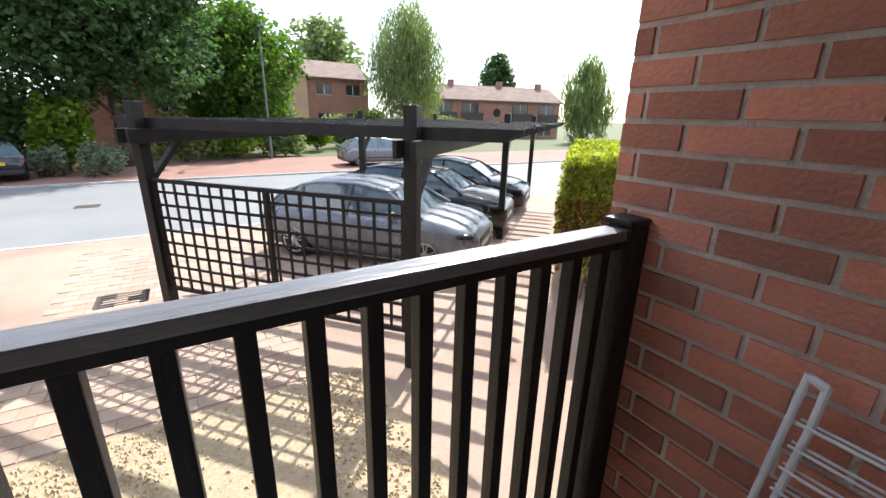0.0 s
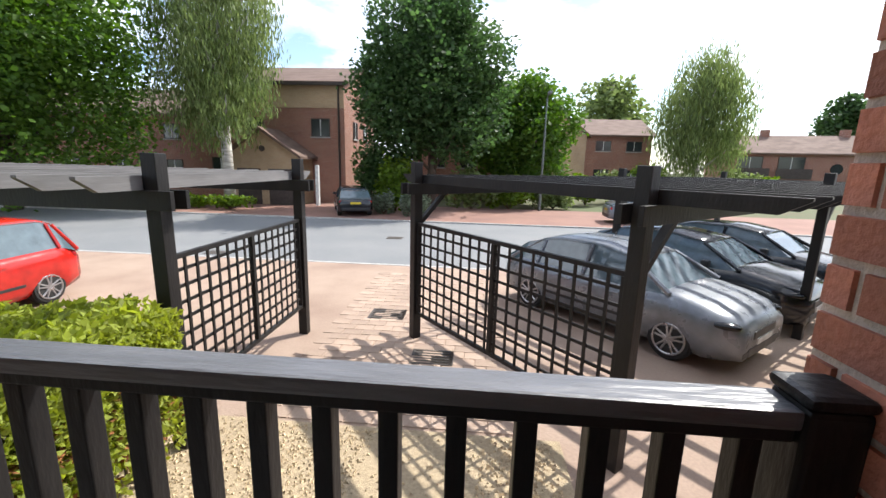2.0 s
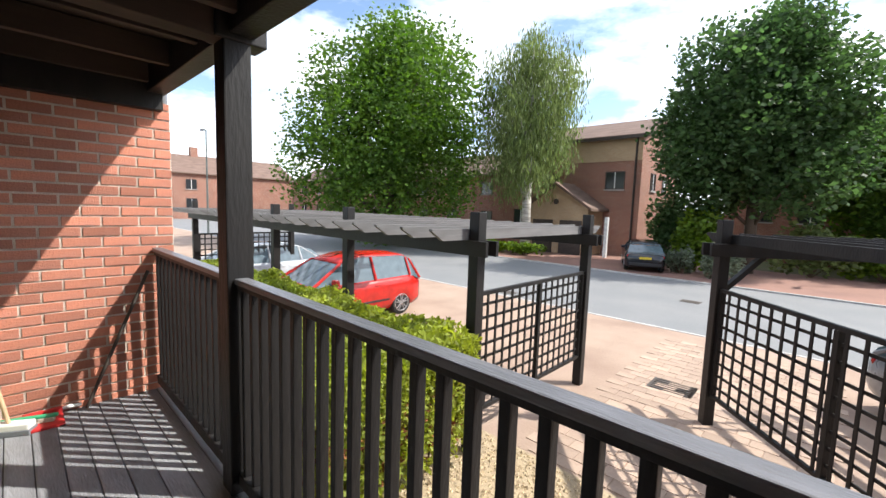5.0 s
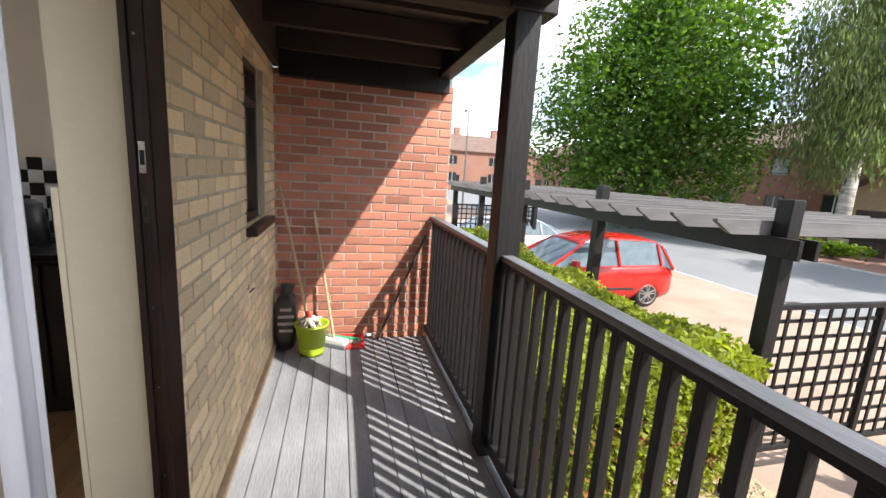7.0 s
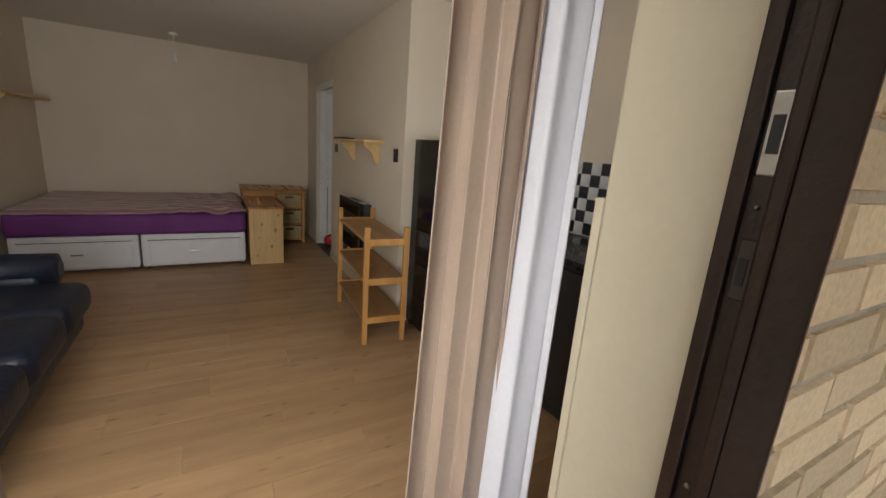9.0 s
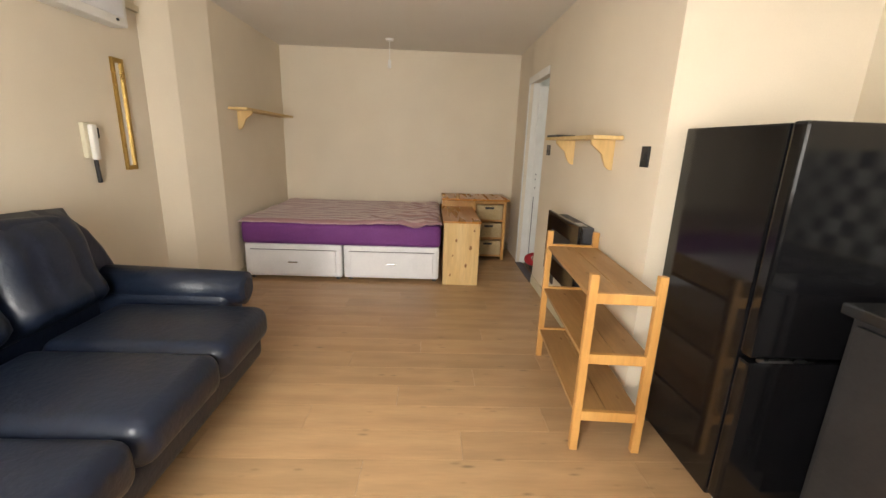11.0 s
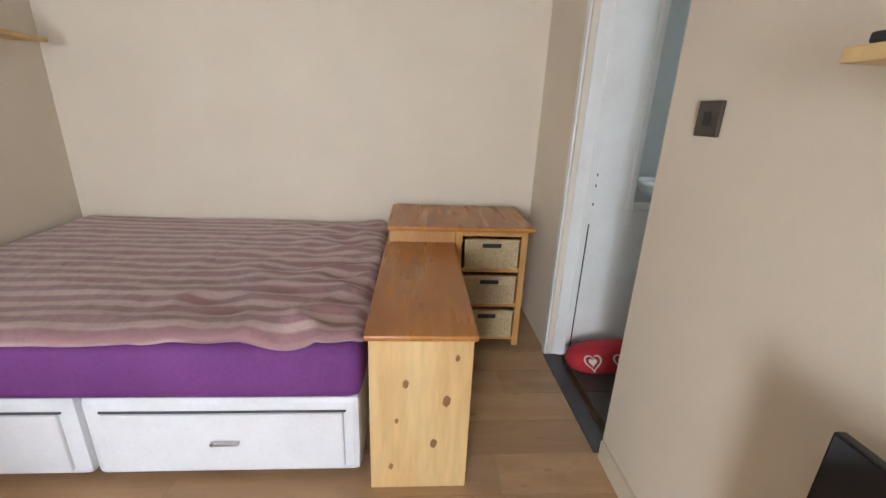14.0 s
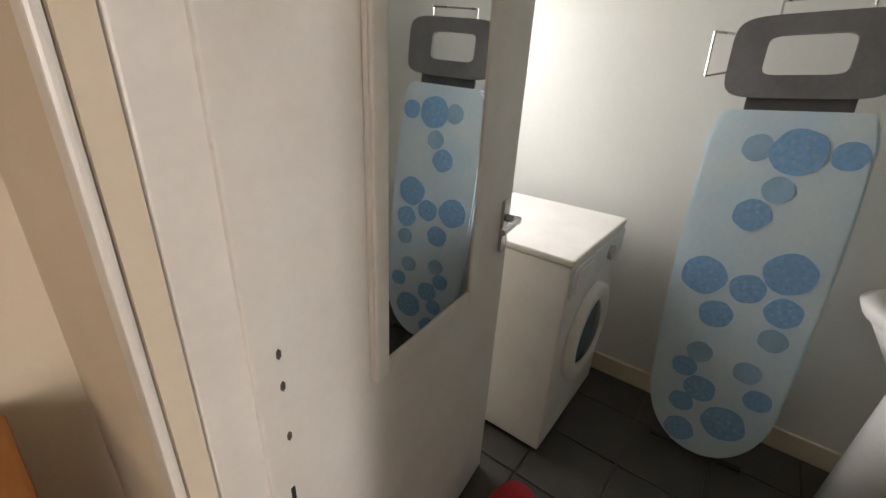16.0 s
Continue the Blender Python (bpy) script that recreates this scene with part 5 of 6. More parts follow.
part("handle", rod(nb(), (0.09, 0, 0.05), (0.11, -0.2, 0.03), 0.014), M_WHITE, g)
g = thing("hand_brush", "green-handled hand brush beside the dustpan", "brush", 3.28, 0.98, DZ + 0.02)
part("handle", box(nb(), -0.16, -0.018, 0.03, 0.16, 0.018, 0.05, 0.008, pose(0, 0, 0, 0, 0, 70)), M_GREENPLASTIC, g)
part("bristles", box(nb(), -0.14, -0.02, 0.0, 0.02, 0.02, 0.03, 0.004, pose(0, 0, 0, 0, 0, 70)), M_MOP, g)
g = thing("charcoal_sack", "black printed charcoal sack standing in the corner", "sack", 3.25, 1.45, DZ)
sk = nb()
bmesh.ops.create_uvsphere(sk, u_segments=20, v_segments=14, radius=1.0)
for v in sk.verts:
    s = lambda q, k: math.copysign(abs(q) ** k, q)
    n1 = 1 + 0.12 * noise.noise(v.co * 3)
    pin = 1 - 0.45 * max(0, v.co.z - 0.45)
    v.co = (0.1 * s(v.co.x, 0.6) * n1 * pin, 0.09 * s(v.co.y, 0.6) * n1 * pin, 0.25 + 0.25 * s(v.co.z, 0.6))
part("bag", sk, M_SACK, g, "", True)
part("tied_neck", rod(nb(), (0, 0, 0.47), (0.01, -0.01, 0.56), 0.045, 0.06, 10), M_SACK, g)
for k, (z, w) in enumerate(((0.18, 0.06), (0.24, 0.075), (0.3, 0.07), (0.36, 0.05))):
    part("print_bar", box(nb(), -0.108, -w, z, -0.098, w * 0.8, z + 0.025, 0.004), M_PRINT, g, "pale printed band")
g = thing("wall_hook", "small rusty metal hook fixed to the buff wall", "hook", 2.33, HY - 0.002, 0.68)
part("plate", box(nb(), -0.01, -0.006, -0.035, 0.01, 0.0, 0.035, 0.002), M_IRON, g)
part("hook", rod(nb(), (0, -0.006, -0.02), (0, -0.035, 0.01), 0.005), M_IRON, g)

# folded clothes airer against the red wall
g = thing("clothes_airer", "folded white wire clothes airer leaning on the bricks", "clothes airer", HX0 + 0.06, 0.64, DZ)
for dy, top in ((0.0, 0.97), (0.028, 0.88)):
    part("side_tube", rod(nb(), (0.05 + dy, dy - 0.06, 0), (0.012, dy, top), 0.0075), M_RADWHITE, g)
    part("side_tube", rod(nb(), (0.05 + dy, dy + 0.66, 0), (0.012, dy + 0.56, top - 0.05), 0.0075), M_RADWHITE, g)
part("hook_loop", rod(nb(), (0.012, 0.0, 0.965), (0.012, 0.03, 0.955), 0.009), M_RADWHITE, g)
part("hook_loop", rod(nb(), (0.012, 0.03, 0.958), (0.018, 0.028, 0.87), 0.0075), M_RADWHITE, g)
for k in range(11):
    z = 0.875 - 0.055 * k
    for dx in (0.014, 0.034):
        part("wire", rod(nb(), (dx, -0.002 * k + 0.01, z), (dx, 0.57 + 0.004 * k, z - 0.012), 0.0032, None, 6), M_RADWHITE, g)

# ---- carports ----


def carport(name, m, bays, bay, depth, label, u_over, grey, v_over, rear_step=1):
    """Local x runs along the row of bays, local y from the front posts to the rear ones. m places it."""
    g = new(name)
    g.empty_display_size = 0.2
    g.matrix_basis = m
    tagged(g, label, "carport", "carports")
    post = mesh_of("post", box(nb(), -0.065, -0.065, 0, 0.065, 0.065, 2.7, 0.008), M_BLACKWOOD)
    for i in range(bays + 1):
        for y in (0, depth):
            if y == 0 and i % rear_step:
                continue
            o = new("post", post)
            o.parent = g
            o.location = (i * bay, y, 0)
            if grey is M_BLACKWOOD:
                part("brace", box(nb(), -0.03, -0.04, -0.42, 0.03, 0.04, 0.42, 0.004, Matrix.Translation((i * bay + (0.27 if i < bays else -0.27), y, 2.02)) @ Matrix.Rotation(radians(45 if i < bays else -45), 4, "Y")), M_BLACKWOOD, g)
    L = bays * bay
    for y in (-0.09, 0.09, depth - 0.09, depth + 0.09):
        part("beam", box(nb(), -0.2, y - 0.022, 2.24, L + 0.2, y + 0.022, 2.4, 0.004), M_BLACKWOOD, g)
    n = int(L / 0.44)
    raft = nb()
    poly(raft, [(-0.022, -u_over, 2.50), (-0.022, -u_over + 0.16, 2.402), (-0.022, depth + v_over - 0.16, 2.402), (-0.022, depth + v_over, 2.50), (-0.022, depth + v_over, 2.52), (-0.022, -u_over, 2.52)], (0.044, 0, 0))
    rm = mesh_of("rafter", raft, grey)
    for i in range(n + 1):
        o = new("rafter", rm)
        o.parent = g
        o.location = (0.09 + i * (L - 0.09) / n, 0, 0)
    return g


LAT_M = {}


def screen(parent, x, y0, y1, z0, z1, cells_u, cells_v, name="lattice_screen"):
    """A trellis of battens in a frame, in the plane local x."""
    s = part(name, box(nb(), x - 0.025, y0, z1 - 0.045, x + 0.025, y1, z1, 0.004), M_BLACKWOOD, parent, "square-mesh timber trellis screen")
    part("bottom_bar", box(nb(), x - 0.025, y0, z0, x + 0.025, y1, z0 + 0.045, 0.004), M_BLACKWOOD, s)
    for y in (y0 + 0.02, (y0 + y1) / 2, y1 - 0.02):
        part("stile", box(nb(), x - 0.027, y - 0.028, z0 + 0.045, x + 0.027, y + 0.028, z1 - 0.045, 0.003), M_BLACKWOOD, s)
    for i in range(1, cells_u):
        y = y0 + (y1 - y0) * i / cells_u
        part("batten", box(nb(), x - 0.014, y - 0.016, z0 + 0.045, x, y + 0.016, z1 - 0.045), M_BLACKWOOD, s)
    for j in range(1, cells_v):
        z = z0 + (z1 - z0) * j / cells_v
        part("batten", box(nb(), x, y0, z - 0.016, x + 0.014, y1, z + 0.016), M_BLACKWOOD, s)
    return s


A = carport("carport", pose(2.25, -5.14, GZ), 4, 2.42, 2.71, "black timber pergola carport with grey weathered rafters", 0.62, M_GREYWOOD, 0.62, 4)
screen(A, 0.0, 0.065, 2.645, 0.45, 1.83, 16, 9)
screen(A, 9.68, 0.065, 2.645, 0.45, 1.83, 16, 9)
hd = math.degrees(math.atan2(-0.65, -0.76))
R = pose(0.5, -5.22, GZ, 0, 0, hd)
C = carport("carport", R @ Matrix.Diagonal((1, -1, 1, 1)), 2, 5.32, 3.42, "black timber pergola carport sheltering parked cars", 0.5, M_BLACKWOOD, 1.0)
screen(C, 0.0, 0.065, 3.355, 0.4, 1.83, 19, 9)

# ---- foliage ----


def leaves(name, lobes, count, size, material, seed, droop=0.0, flat=0.5, shell=0.55):
    """Leaf cards scattered in a set of lobes (centre, radii); outer parts fuller than the inside."""
    r = np.random.default_rng(seed)
    w = np.array([a[3] * a[4] * a[5] for a in lobes]) ** 0.67
    pick = r.choice(len(lobes), count, p=w / w.sum())
    L = np.array(lobes)[pick]
    d = r.normal(size=(count, 3))
    d /= np.linalg.norm(d, axis=1)[:, None]
    rad = (shell + (1 - shell) * r.random(count)) * (1 + 0.16 * np.sin(d[:, 0] * 7 + pick) * np.cos(d[:, 2] * 6 + pick * 1.7))
    rad += (r.random(count) ** 6) * 0.22
    c = L[:, :3] + d * L[:, 3:6] * rad[:, None]
    if droop:
        c[:, 2] -= droop * r.random(count) * (0.4 + np.abs(d[:, 0]))
    a = r.normal(size=(count, 3)) * np.array([1, 1, flat])
    a /= np.linalg.norm(a, axis=1)[:, None]
    if droop:
        a = a * 0.35 + np.array([0, 0, -1.0])
        a /= np.linalg.norm(a, axis=1)[:, None]
    b = np.cross(a, r.normal(size=(count, 3)))
    b /= np.linalg.norm(b, axis=1)[:, None]
    s = size * (0.6 + 0.8 * r.random(count))[:, None]
    wd = 0.22 if droop else 0.42
    ln = 1.1 if droop else 0.62
    V = np.stack([c - a * s * ln, c + b * s * wd, c + a * s * ln, c - b * s * wd], 1).reshape(-1, 3)
    F = np.arange(count * 4).reshape(-1, 4)
    me = bpy.data.meshes.new(name)
    me.from_pydata(V.tolist(), [], F.tolist())
    me.materials.append(material)
    return me


def tree(name, label, x, y, height, spread, first, material, bark, seed, count=9000, size=0.3, birch=False, z=GZ):
    g = thing(name, label, "tree", x, y, z)
    r = random.Random(seed)
    tk = nb()
    base = 0.02 * height + 0.06
    top = Vector((r.uniform(-0.3, 0.3), r.uniform(-0.3, 0.3), height * 0.8))
    rod(tk, (0, 0, 0), (top.x * 0.3, top.y * 0.3, height * 0.35), base, base * 0.72, 12)
    rod(tk, (top.x * 0.3, top.y * 0.3, height * 0.34), top, base * 0.72, base * 0.15, 10)
    lobes = []
    k = 16
    for i in range(k):
        t = i / (k - 1)
        a = i * 2.4 + r.uniform(-0.4, 0.4)
        zz = first + (height - first) * (0.12 + 0.80 * t)
        prof = math.sin(math.pi * min(1, 0.22 + 0.74 * t)) ** 0.7
        rr = spread * prof * r.uniform(0.45, 0.68)
        c = Vector((rr * math.cos(a), rr * math.sin(a), zz))
        s0 = Vector((top.x * zz / height * 0.6, top.y * zz / height * 0.6, max(first * 0.75, zz - spread * 0.5)))
        rod(tk, s0, c, base * 0.34, base * 0.07, 7)
        q = spread * r.uniform(0.34, 0.5) * (0.6 + 0.5 * prof)
        lobes.append((c.x, c.y, c.z, q, q, q * (0.95 if not birch else 1.25)))
    lobes.append((top.x, top.y, height * 0.86, spread * 0.36, spread * 0.36, height * 0.13))
    lobes.append((0, 0, (first + height) / 2, spread * 0.55, spread * 0.55, (height - first) * 0.33))
    part("trunk", tk, bark, g, "", True)
    o = new("crown", leaves("crown", lobes, count, size, material, seed, 1.5 if birch else 0.0, 0.5, 0.35 if birch else 0.5))
    o.parent = g
    return g


def bush(name, label, x, y, rx, ry, rz, material, seed, count=1600, size=0.14, z=GZ, cat="shrub"):
    g = thing(name, label, cat, x, y, z)
    r = random.Random(seed)
    tw = nb()
    lobes = []
    for i in range(9):
        a = i * 2.4
        t = r.uniform(0.2, 0.75)
        c = (rx * t * math.cos(a), ry * t * math.sin(a), rz * r.uniform(0.35, 0.75))
        rod(tw, (0, 0, 0), c, 0.03, 0.01, 5)
        lobes.append((*c, rx * 0.42, ry * 0.42, rz * 0.38))
    part("stems", tw, M_TWIG, g)
    o = new("leaves", leaves("leaves", lobes, count, size, material, seed))
    o.parent = g
    return g


tree("lime_tree", "broad bright green lime tree across the road", 22.3, -17.5, 14.6, 7.4, 1.4, M_LEAFA, M_BARK, 3, 62000, 0.2)
tree("birch_tree", "tall weeping silver birch in front of the house", 13.6, -21.5, 13.6, 3.9, 4.2, M_LEAFC, M_BIRCHBARK, 8, 30000, 0.14, True)
tree("dark_maple_tree", "dense dark green tree with a rounded crown", 2.4, -24.0, 12.0, 4.8, 3.0, M_LEAFB, M_BARK, 11, 46000, 0.2)
tree("field_maple_tree", "lower rounded green tree beside the path", -3.4, -30.0, 8.8, 4.2, 1.2, M_LEAFA, M_BARK, 14, 20000, 0.24)
tree("birch_tree", "feathery weeping birch beyond the carport", -19.5, -38.0, 12.6, 4.4, 3.0, M_LEAFC, M_BIRCHBARK, 17, 22000, 0.19, True)
tree("far_tree", "pale green tree behind far roofs", -18.0, -60.0, 14.5, 6.0, 3, M_LEAFC, M_BARK, 21, 5000, 0.55)
tree("birch_tree", "small pale birch near the far flats", -40.0, -33.0, 9.5, 3.4, 1.0, M_LEAFC, M_BIRCHBARK, 23, 6000, 0.32, True)
tree("far_tree", "dark rounded tree above the far flats", -50.0, -62.0, 13.5, 3.6, 5, M_LEAFB, M_BARK, 27, 3500, 0.5)
bush("shrub", "mixed bright green shrub by the parked car", 4.3, -22.6, 1.5, 1.3, 3.1, M_LEAFD, 31, 3200, 0.2)
bush("shrub", "dark leafy shrub at the house corner", 6.0, -24.2, 1.5, 1.3, 3.6, M_LEAFB, 32, 2600, 0.2)
bush("lavender_bush", "low grey-green rounded bush at the kerb", 2.9, -20.6, 0.9, 0.8, 1.25, M_SAGE, 33, 1500, 0.12)
bush("lavender_bush", "low grey-green rounded bush at the kerb", 4.6, -20.9, 0.7, 0.7, 1.2, M_SAGE, 34, 1200, 0.12)
for i, (x, y, s) in enumerate(((0.0, -25.0, 2.4), (-2.4, -26.0, 2.1), (-5.5, -27.5, 2.0), (-8.5, -31.0, 2.2), (-11.5, -33.5, 2.6), (-14.5, -35.0, 3.2), (-24.0, -38.5, 2.6), (-28.0, -40.5, 2.2))):
    bush("shrub", "sunlit leafy shrub along the far path", x, y, 1.7, 1.2, s, M_LEAFD if i % 2 else M_LEAFC, 40 + i, 1900, 0.22)
for i, (x, y) in enumerate(((13.0, -20.5), (15.5, -20.8), (18.0, -20.4))):
    bush("ground_shrub", "low green planting at the roadside", x, y, 1.4, 0.7, 0.8, M_LEAFD, 60 + i, 1100, 0.16)


def hedge(name, label, m, lx, ly, h, count, seed, brown):
    """A clipped hedge: twig core with leaves thick on its faces. Local origin at one end's foot."""
    g = new(name)
    g.empty_display_size = 0.1
    g.matrix_basis = m
    tagged(g, label, "hedge")
    r = np.random.default_rng(seed)
    tw = nb()
    for i in range(int(lx * 9)):
        x, y = r.uniform(0.1, lx - 0.05), r.uniform(0.15, ly - 0.15)
        rod(tw, (x, y, 0), (x + r.uniform(-0.25, 0.25), y + r.uniform(-0.25, 0.25), h * r.uniform(0.6, 0.9)), 0.014, 0.005, 5)
    part("stems", tw, M_TWIG, g)
    for nm, cnt, mt, lo, hi in (("leaves", count, M_LIMEHEDGE, 0.12, 1.0), ("brown_leaves", brown, M_HEDGEBROWN, 0.25, 0.75)):
        u, v, w = r.random(cnt) * lx, r.random(cnt) * ly, (lo + (hi - lo) * np.sqrt(r.random(cnt))) * h
        side = r.integers(0, 5, cnt)
        bump = 0.09 * np.sin(u * 3.1 + v * 2.3) + 0.07 * np.sin(u * 7.7 + w * 5)
        ins = r.random(cnt) ** 2 * 0.16
        if nm == "leaves":
            w = np.where(side < 2, h - ins + bump, w)
        v = np.where(side == 2, ins - bump * 0.6, np.where(side == 3, ly - ins + bump * 0.6, v))
        u = np.where(side == 4, np.where(r.random(cnt) < 0.5, ins, lx - ins), u)
        c = np.stack([u, v, w], 1)
        a = r.normal(size=(cnt, 3)) * np.array([1, 1, 0.8]) + np.array([0, 0, 0.5])
        a /= np.linalg.norm(a, axis=1)[:, None]
        b = np.cross(a, r.normal(size=(cnt, 3)))
        b /= np.linalg.norm(b, axis=1)[:, None]
        s = (0.022 + 0.03 * r.random(cnt))[:, None]
        V = np.stack([c - a * s, c + b * s * 0.5, c + a * s, c - b * s * 0.5], 1).reshape(-1, 3)
        me = bpy.data.meshes.new(nm)
        me.from_pydata(V.tolist(), [], np.arange(cnt * 4).reshape(-1, 4).tolist())
        me.materials.append(mt)
        o = new(nm, me)
        o.parent = g
    return g


hedge("hedge", "yellow-green clipped conifer hedge under the balcony", pose(2.05, -2.25, GZ), 7.5, 1.75, 1.4, 95000, 71, 9000)
hedge("hedge", "clipped hedge with brown dead patches beside the carport", pose(-4.95, -2.3, GZ, 0, 0, 180 + 40), 5.5, 1.0, 2.05, 44000, 72, 15000)

# ---- cars ----


def loft(sections, closed=True):
    bm = nb()
    rings = [[bm.verts.new(p) for p in s] for s in sections]
    for a, b in zip(rings, rings[1:]):
        n = len(a)
        for i in range(n if closed else n - 1):
            bm.faces.new((a[i], a[(i + 1) % n], b[(i + 1) % n], b[i]))
    bm.faces.new(rings[0][::-1])
    bm.faces.new(rings[-1])
    bmesh.ops.recalc_face_normals(bm, faces=bm.faces)
    return bm


def interp(keys, x):
    for (a, va), (b, vb) in zip(keys, keys[1:]):
        if a <= x <= b:
            t = (x - a) / (b - a)
            t = t * t * (3 - 2 * t) * 0.5 + t * 0.5
            return va + (vb - va) * t
    return keys[-1][1] if x > keys[-1][0] else keys[0][1]


def car(name, label, m, paint, length, width, belt, roof, wheels, wr, plate_rear=True):
    """Local x runs from tail to nose. belt and roof: heights along x; the glass sits between them."""
    g = new(name)
    g.empty_display_size = 0.3
    g.matrix_basis = m
    tagged(g, label, "car")
    hw = width / 2
    st = [length * i / 40 for i in range(41)]
    secs = []
    for x in st:
        e = min(1.0, min(x, length - x) / 0.45)
        w = hw * (0.84 + 0.16 * math.sin(e * math.pi / 2))
        zb = interp(belt, x)
        lo = 0.2 + 0.07 * (1 - e)
        for wx in wheels:
            d = abs(x - wx) / (wr + 0.05)
            if d < 1:
                lo = max(lo, 0.02 + (wr + 0.06) * math.sqrt(1 - d * d) + 0.28 * 0)
        secs.append((x, w, lo, zb))
    body = loft([[(x, -w * 0.93, lo), (x, -w, min(lo + 0.12, zb - 0.12)), (x, -w, 0.62 * zb + 0.2 if zb > 0.7 else zb - 0.1), (x, -w * 0.93, zb - 0.02), (x, -w * 0.7, zb + 0.012), (x, 0, zb + 0.025), (x, w * 0.7, zb + 0.012), (x, w * 0.93, zb - 0.02), (x, w, 0.62 * zb + 0.2 if zb > 0.7 else zb - 0.1), (x, w, min(lo + 0.12, zb - 0.12)), (x, w * 0.93, lo)] for x, w, lo, zb in secs])
    bp = part("body", body, paint, g, "glossy painted bodywork", True)
    x0, x1 = roof[0][0], roof[-1][0]
    gs, rs = [], []
    for i in range(25):
        x = x0 + (x1 - x0) * i / 24
        zr, zb = interp(roof, x), interp(belt, x) + 0.0
        wb, wt = hw * 0.93, hw * (0.93 - 0.24 * min(1, max(0, zr - zb) / 0.5))
        gs.append([(x, -wb, zb - 0.03), (x, -wt, zr - 0.04), (x, wt, zr - 0.04), (x, wb, zb - 0.03)])
        rs.append((x, wt, zr))
    gp = part("glasshouse", loft(gs), M_CARGLASS, g, "dark tinted windows")
    zt = max(z for _, _, z in rs)
    rr = [(x, w, z) for x, w, z in rs if z > zt - 0.14]
    part("roof", loft([[(x, -w - 0.012, z - 0.055), (x, -w * 0.9, z - 0.01), (x, 0, z + 0.012), (x, w * 0.9, z - 0.01), (x, w + 0.012, z - 0.055)] for x, w, z in rr]), paint, g, "painted roof panel", True)
    xr0, xr1 = rr[0][0], rr[-1][0]
    for sgn in (-1, 1):
        for xa in (xr0 + 0.1, (xr0 + xr1) / 2 + 0.15):
            za, zb = interp(roof, xa), interp(belt, xa)
            rod_b = nb()
            rod(rod_b, (xa, sgn * hw * 0.94, zb - 0.02), (xa + 0.03, sgn * hw * 0.72, za - 0.05), 0.035, 0.03, 6)
            part("pillar", rod_b, paint, g)
        for (xa, xb) in ((x0 + 0.02, xr0 + 0.02), (x1 - 0.02, xr1 - 0.02)):
            pb = nb()
            rod(pb, (xa, sgn * hw * 0.92, interp(belt, xa)), (xb, sgn * hw * 0.71, interp(roof, xb) - 0.045), 0.04, 0.035, 6)
            part("pillar", pb, paint, g)
        xm = x1 - 0.55
        part("door_mirror", box(nb(), xm - 0.06, sgn * (hw + 0.02) - 0.08, interp(belt, xm), xm + 0.07, sgn * (hw + 0.02) + 0.08, interp(belt, xm) + 0.13, 0.03), paint if name != "black_car" else M_BLACK, g)
        xd = (wheels[0] + wheels[1]) / 2
        for xx in (xd - 0.5, xd + 0.42):
            part("door_handle", box(nb(), xx - 0.09, sgn * (hw + 0.005) - 0.012, interp(belt, xx) - 0.17, xx + 0.09, sgn * (hw + 0.005) + 0.012, interp(belt, xx) - 0.14, 0.006), paint, g)
        part("side_strip", box(nb(), wheels[0] + 0.4, sgn * (hw - 0.004) - 0.012, 0.42, wheels[1] - 0.4, sgn * (hw - 0.004) + 0.012, 0.47, 0.006), M_BLACK, g)
        part("headlamp", blob(nb(), (length - 0.26, sgn * hw * 0.83, interp(belt, length - 0.22) - 0.1), 0.12, 1.9, 1.25, 0.5, 2), M_BLACKGLOSS, g, "dark smoked headlamp", True)
        part("fog_lamp_recess", box(nb(), length - 0.16, sgn * hw * 0.66 - 0.12, 0.29, length + 0.006, sgn * hw * 0.66 + 0.12, 0.38, 0.02), M_BLACK, g)
        part("tail_lamp", blob(nb(), (0.12, sgn * hw * 0.78, interp(belt, 0.2) - 0.13), 0.11, 0.7, 1.2, 0.9, 2), M_TAIL, g, "red tail lamp", True)
    part("grille", box(nb(), length - 0.075, -hw * 0.45, 0.5, length + 0.012, hw * 0.45, 0.62, 0.02), M_BLACK, g)
    part("lower_grille", box(nb(), length - 0.075, -hw * 0.6, 0.27, length + 0.012, hw * 0.6, 0.4, 0.02), M_BLACK, g)
    part("number_plate", box(nb(), length - 0.02, -0.26, 0.41, length + 0.018, 0.26, 0.49), M_PLATEW, g, "white front number plate")
    part("number_plate", box(nb(), -0.006, -0.26, 0.62, 0.05, 0.26, 0.73), M_PLATEY, g, "yellow rear number plate")
    part("rear_bumper", box(nb(), -0.01, -hw * 0.8, 0.3, 0.12, hw * 0.8, 0.46, 0.03), M_BLACK, g)
    ty = nb()
    rod(ty, (0, -0.1, 0), (0, 0.1, 0), wr, None, 32)
    bmesh.ops.bevel(ty, geom=[e for e in ty.edges if len(e.link_faces) == 2 and abs(e.verts[0].co.y - e.verts[1].co.y) < 0.01], offset=0.03, segments=2, affect="EDGES")
    tm_ = mesh_of("tyre", ty, M_TYRE, False)
    rim = nb()
    rod(rim, (0, -0.104, 0), (0, 0.104, 0), wr * 0.22, None, 14)
    for i in range(10):
        a = 2 * math.pi * i / 10
        for sy in (-0.1, 0.1):
            rod(rim, (0.03 * math.cos(a), sy, 0.03 * math.sin(a)), (wr * 0.68 * math.cos(a + 0.12 * (-1) ** i), sy, wr * 0.68 * math.sin(a + 0.12 * (-1) ** i)), 0.017, 0.014, 6)
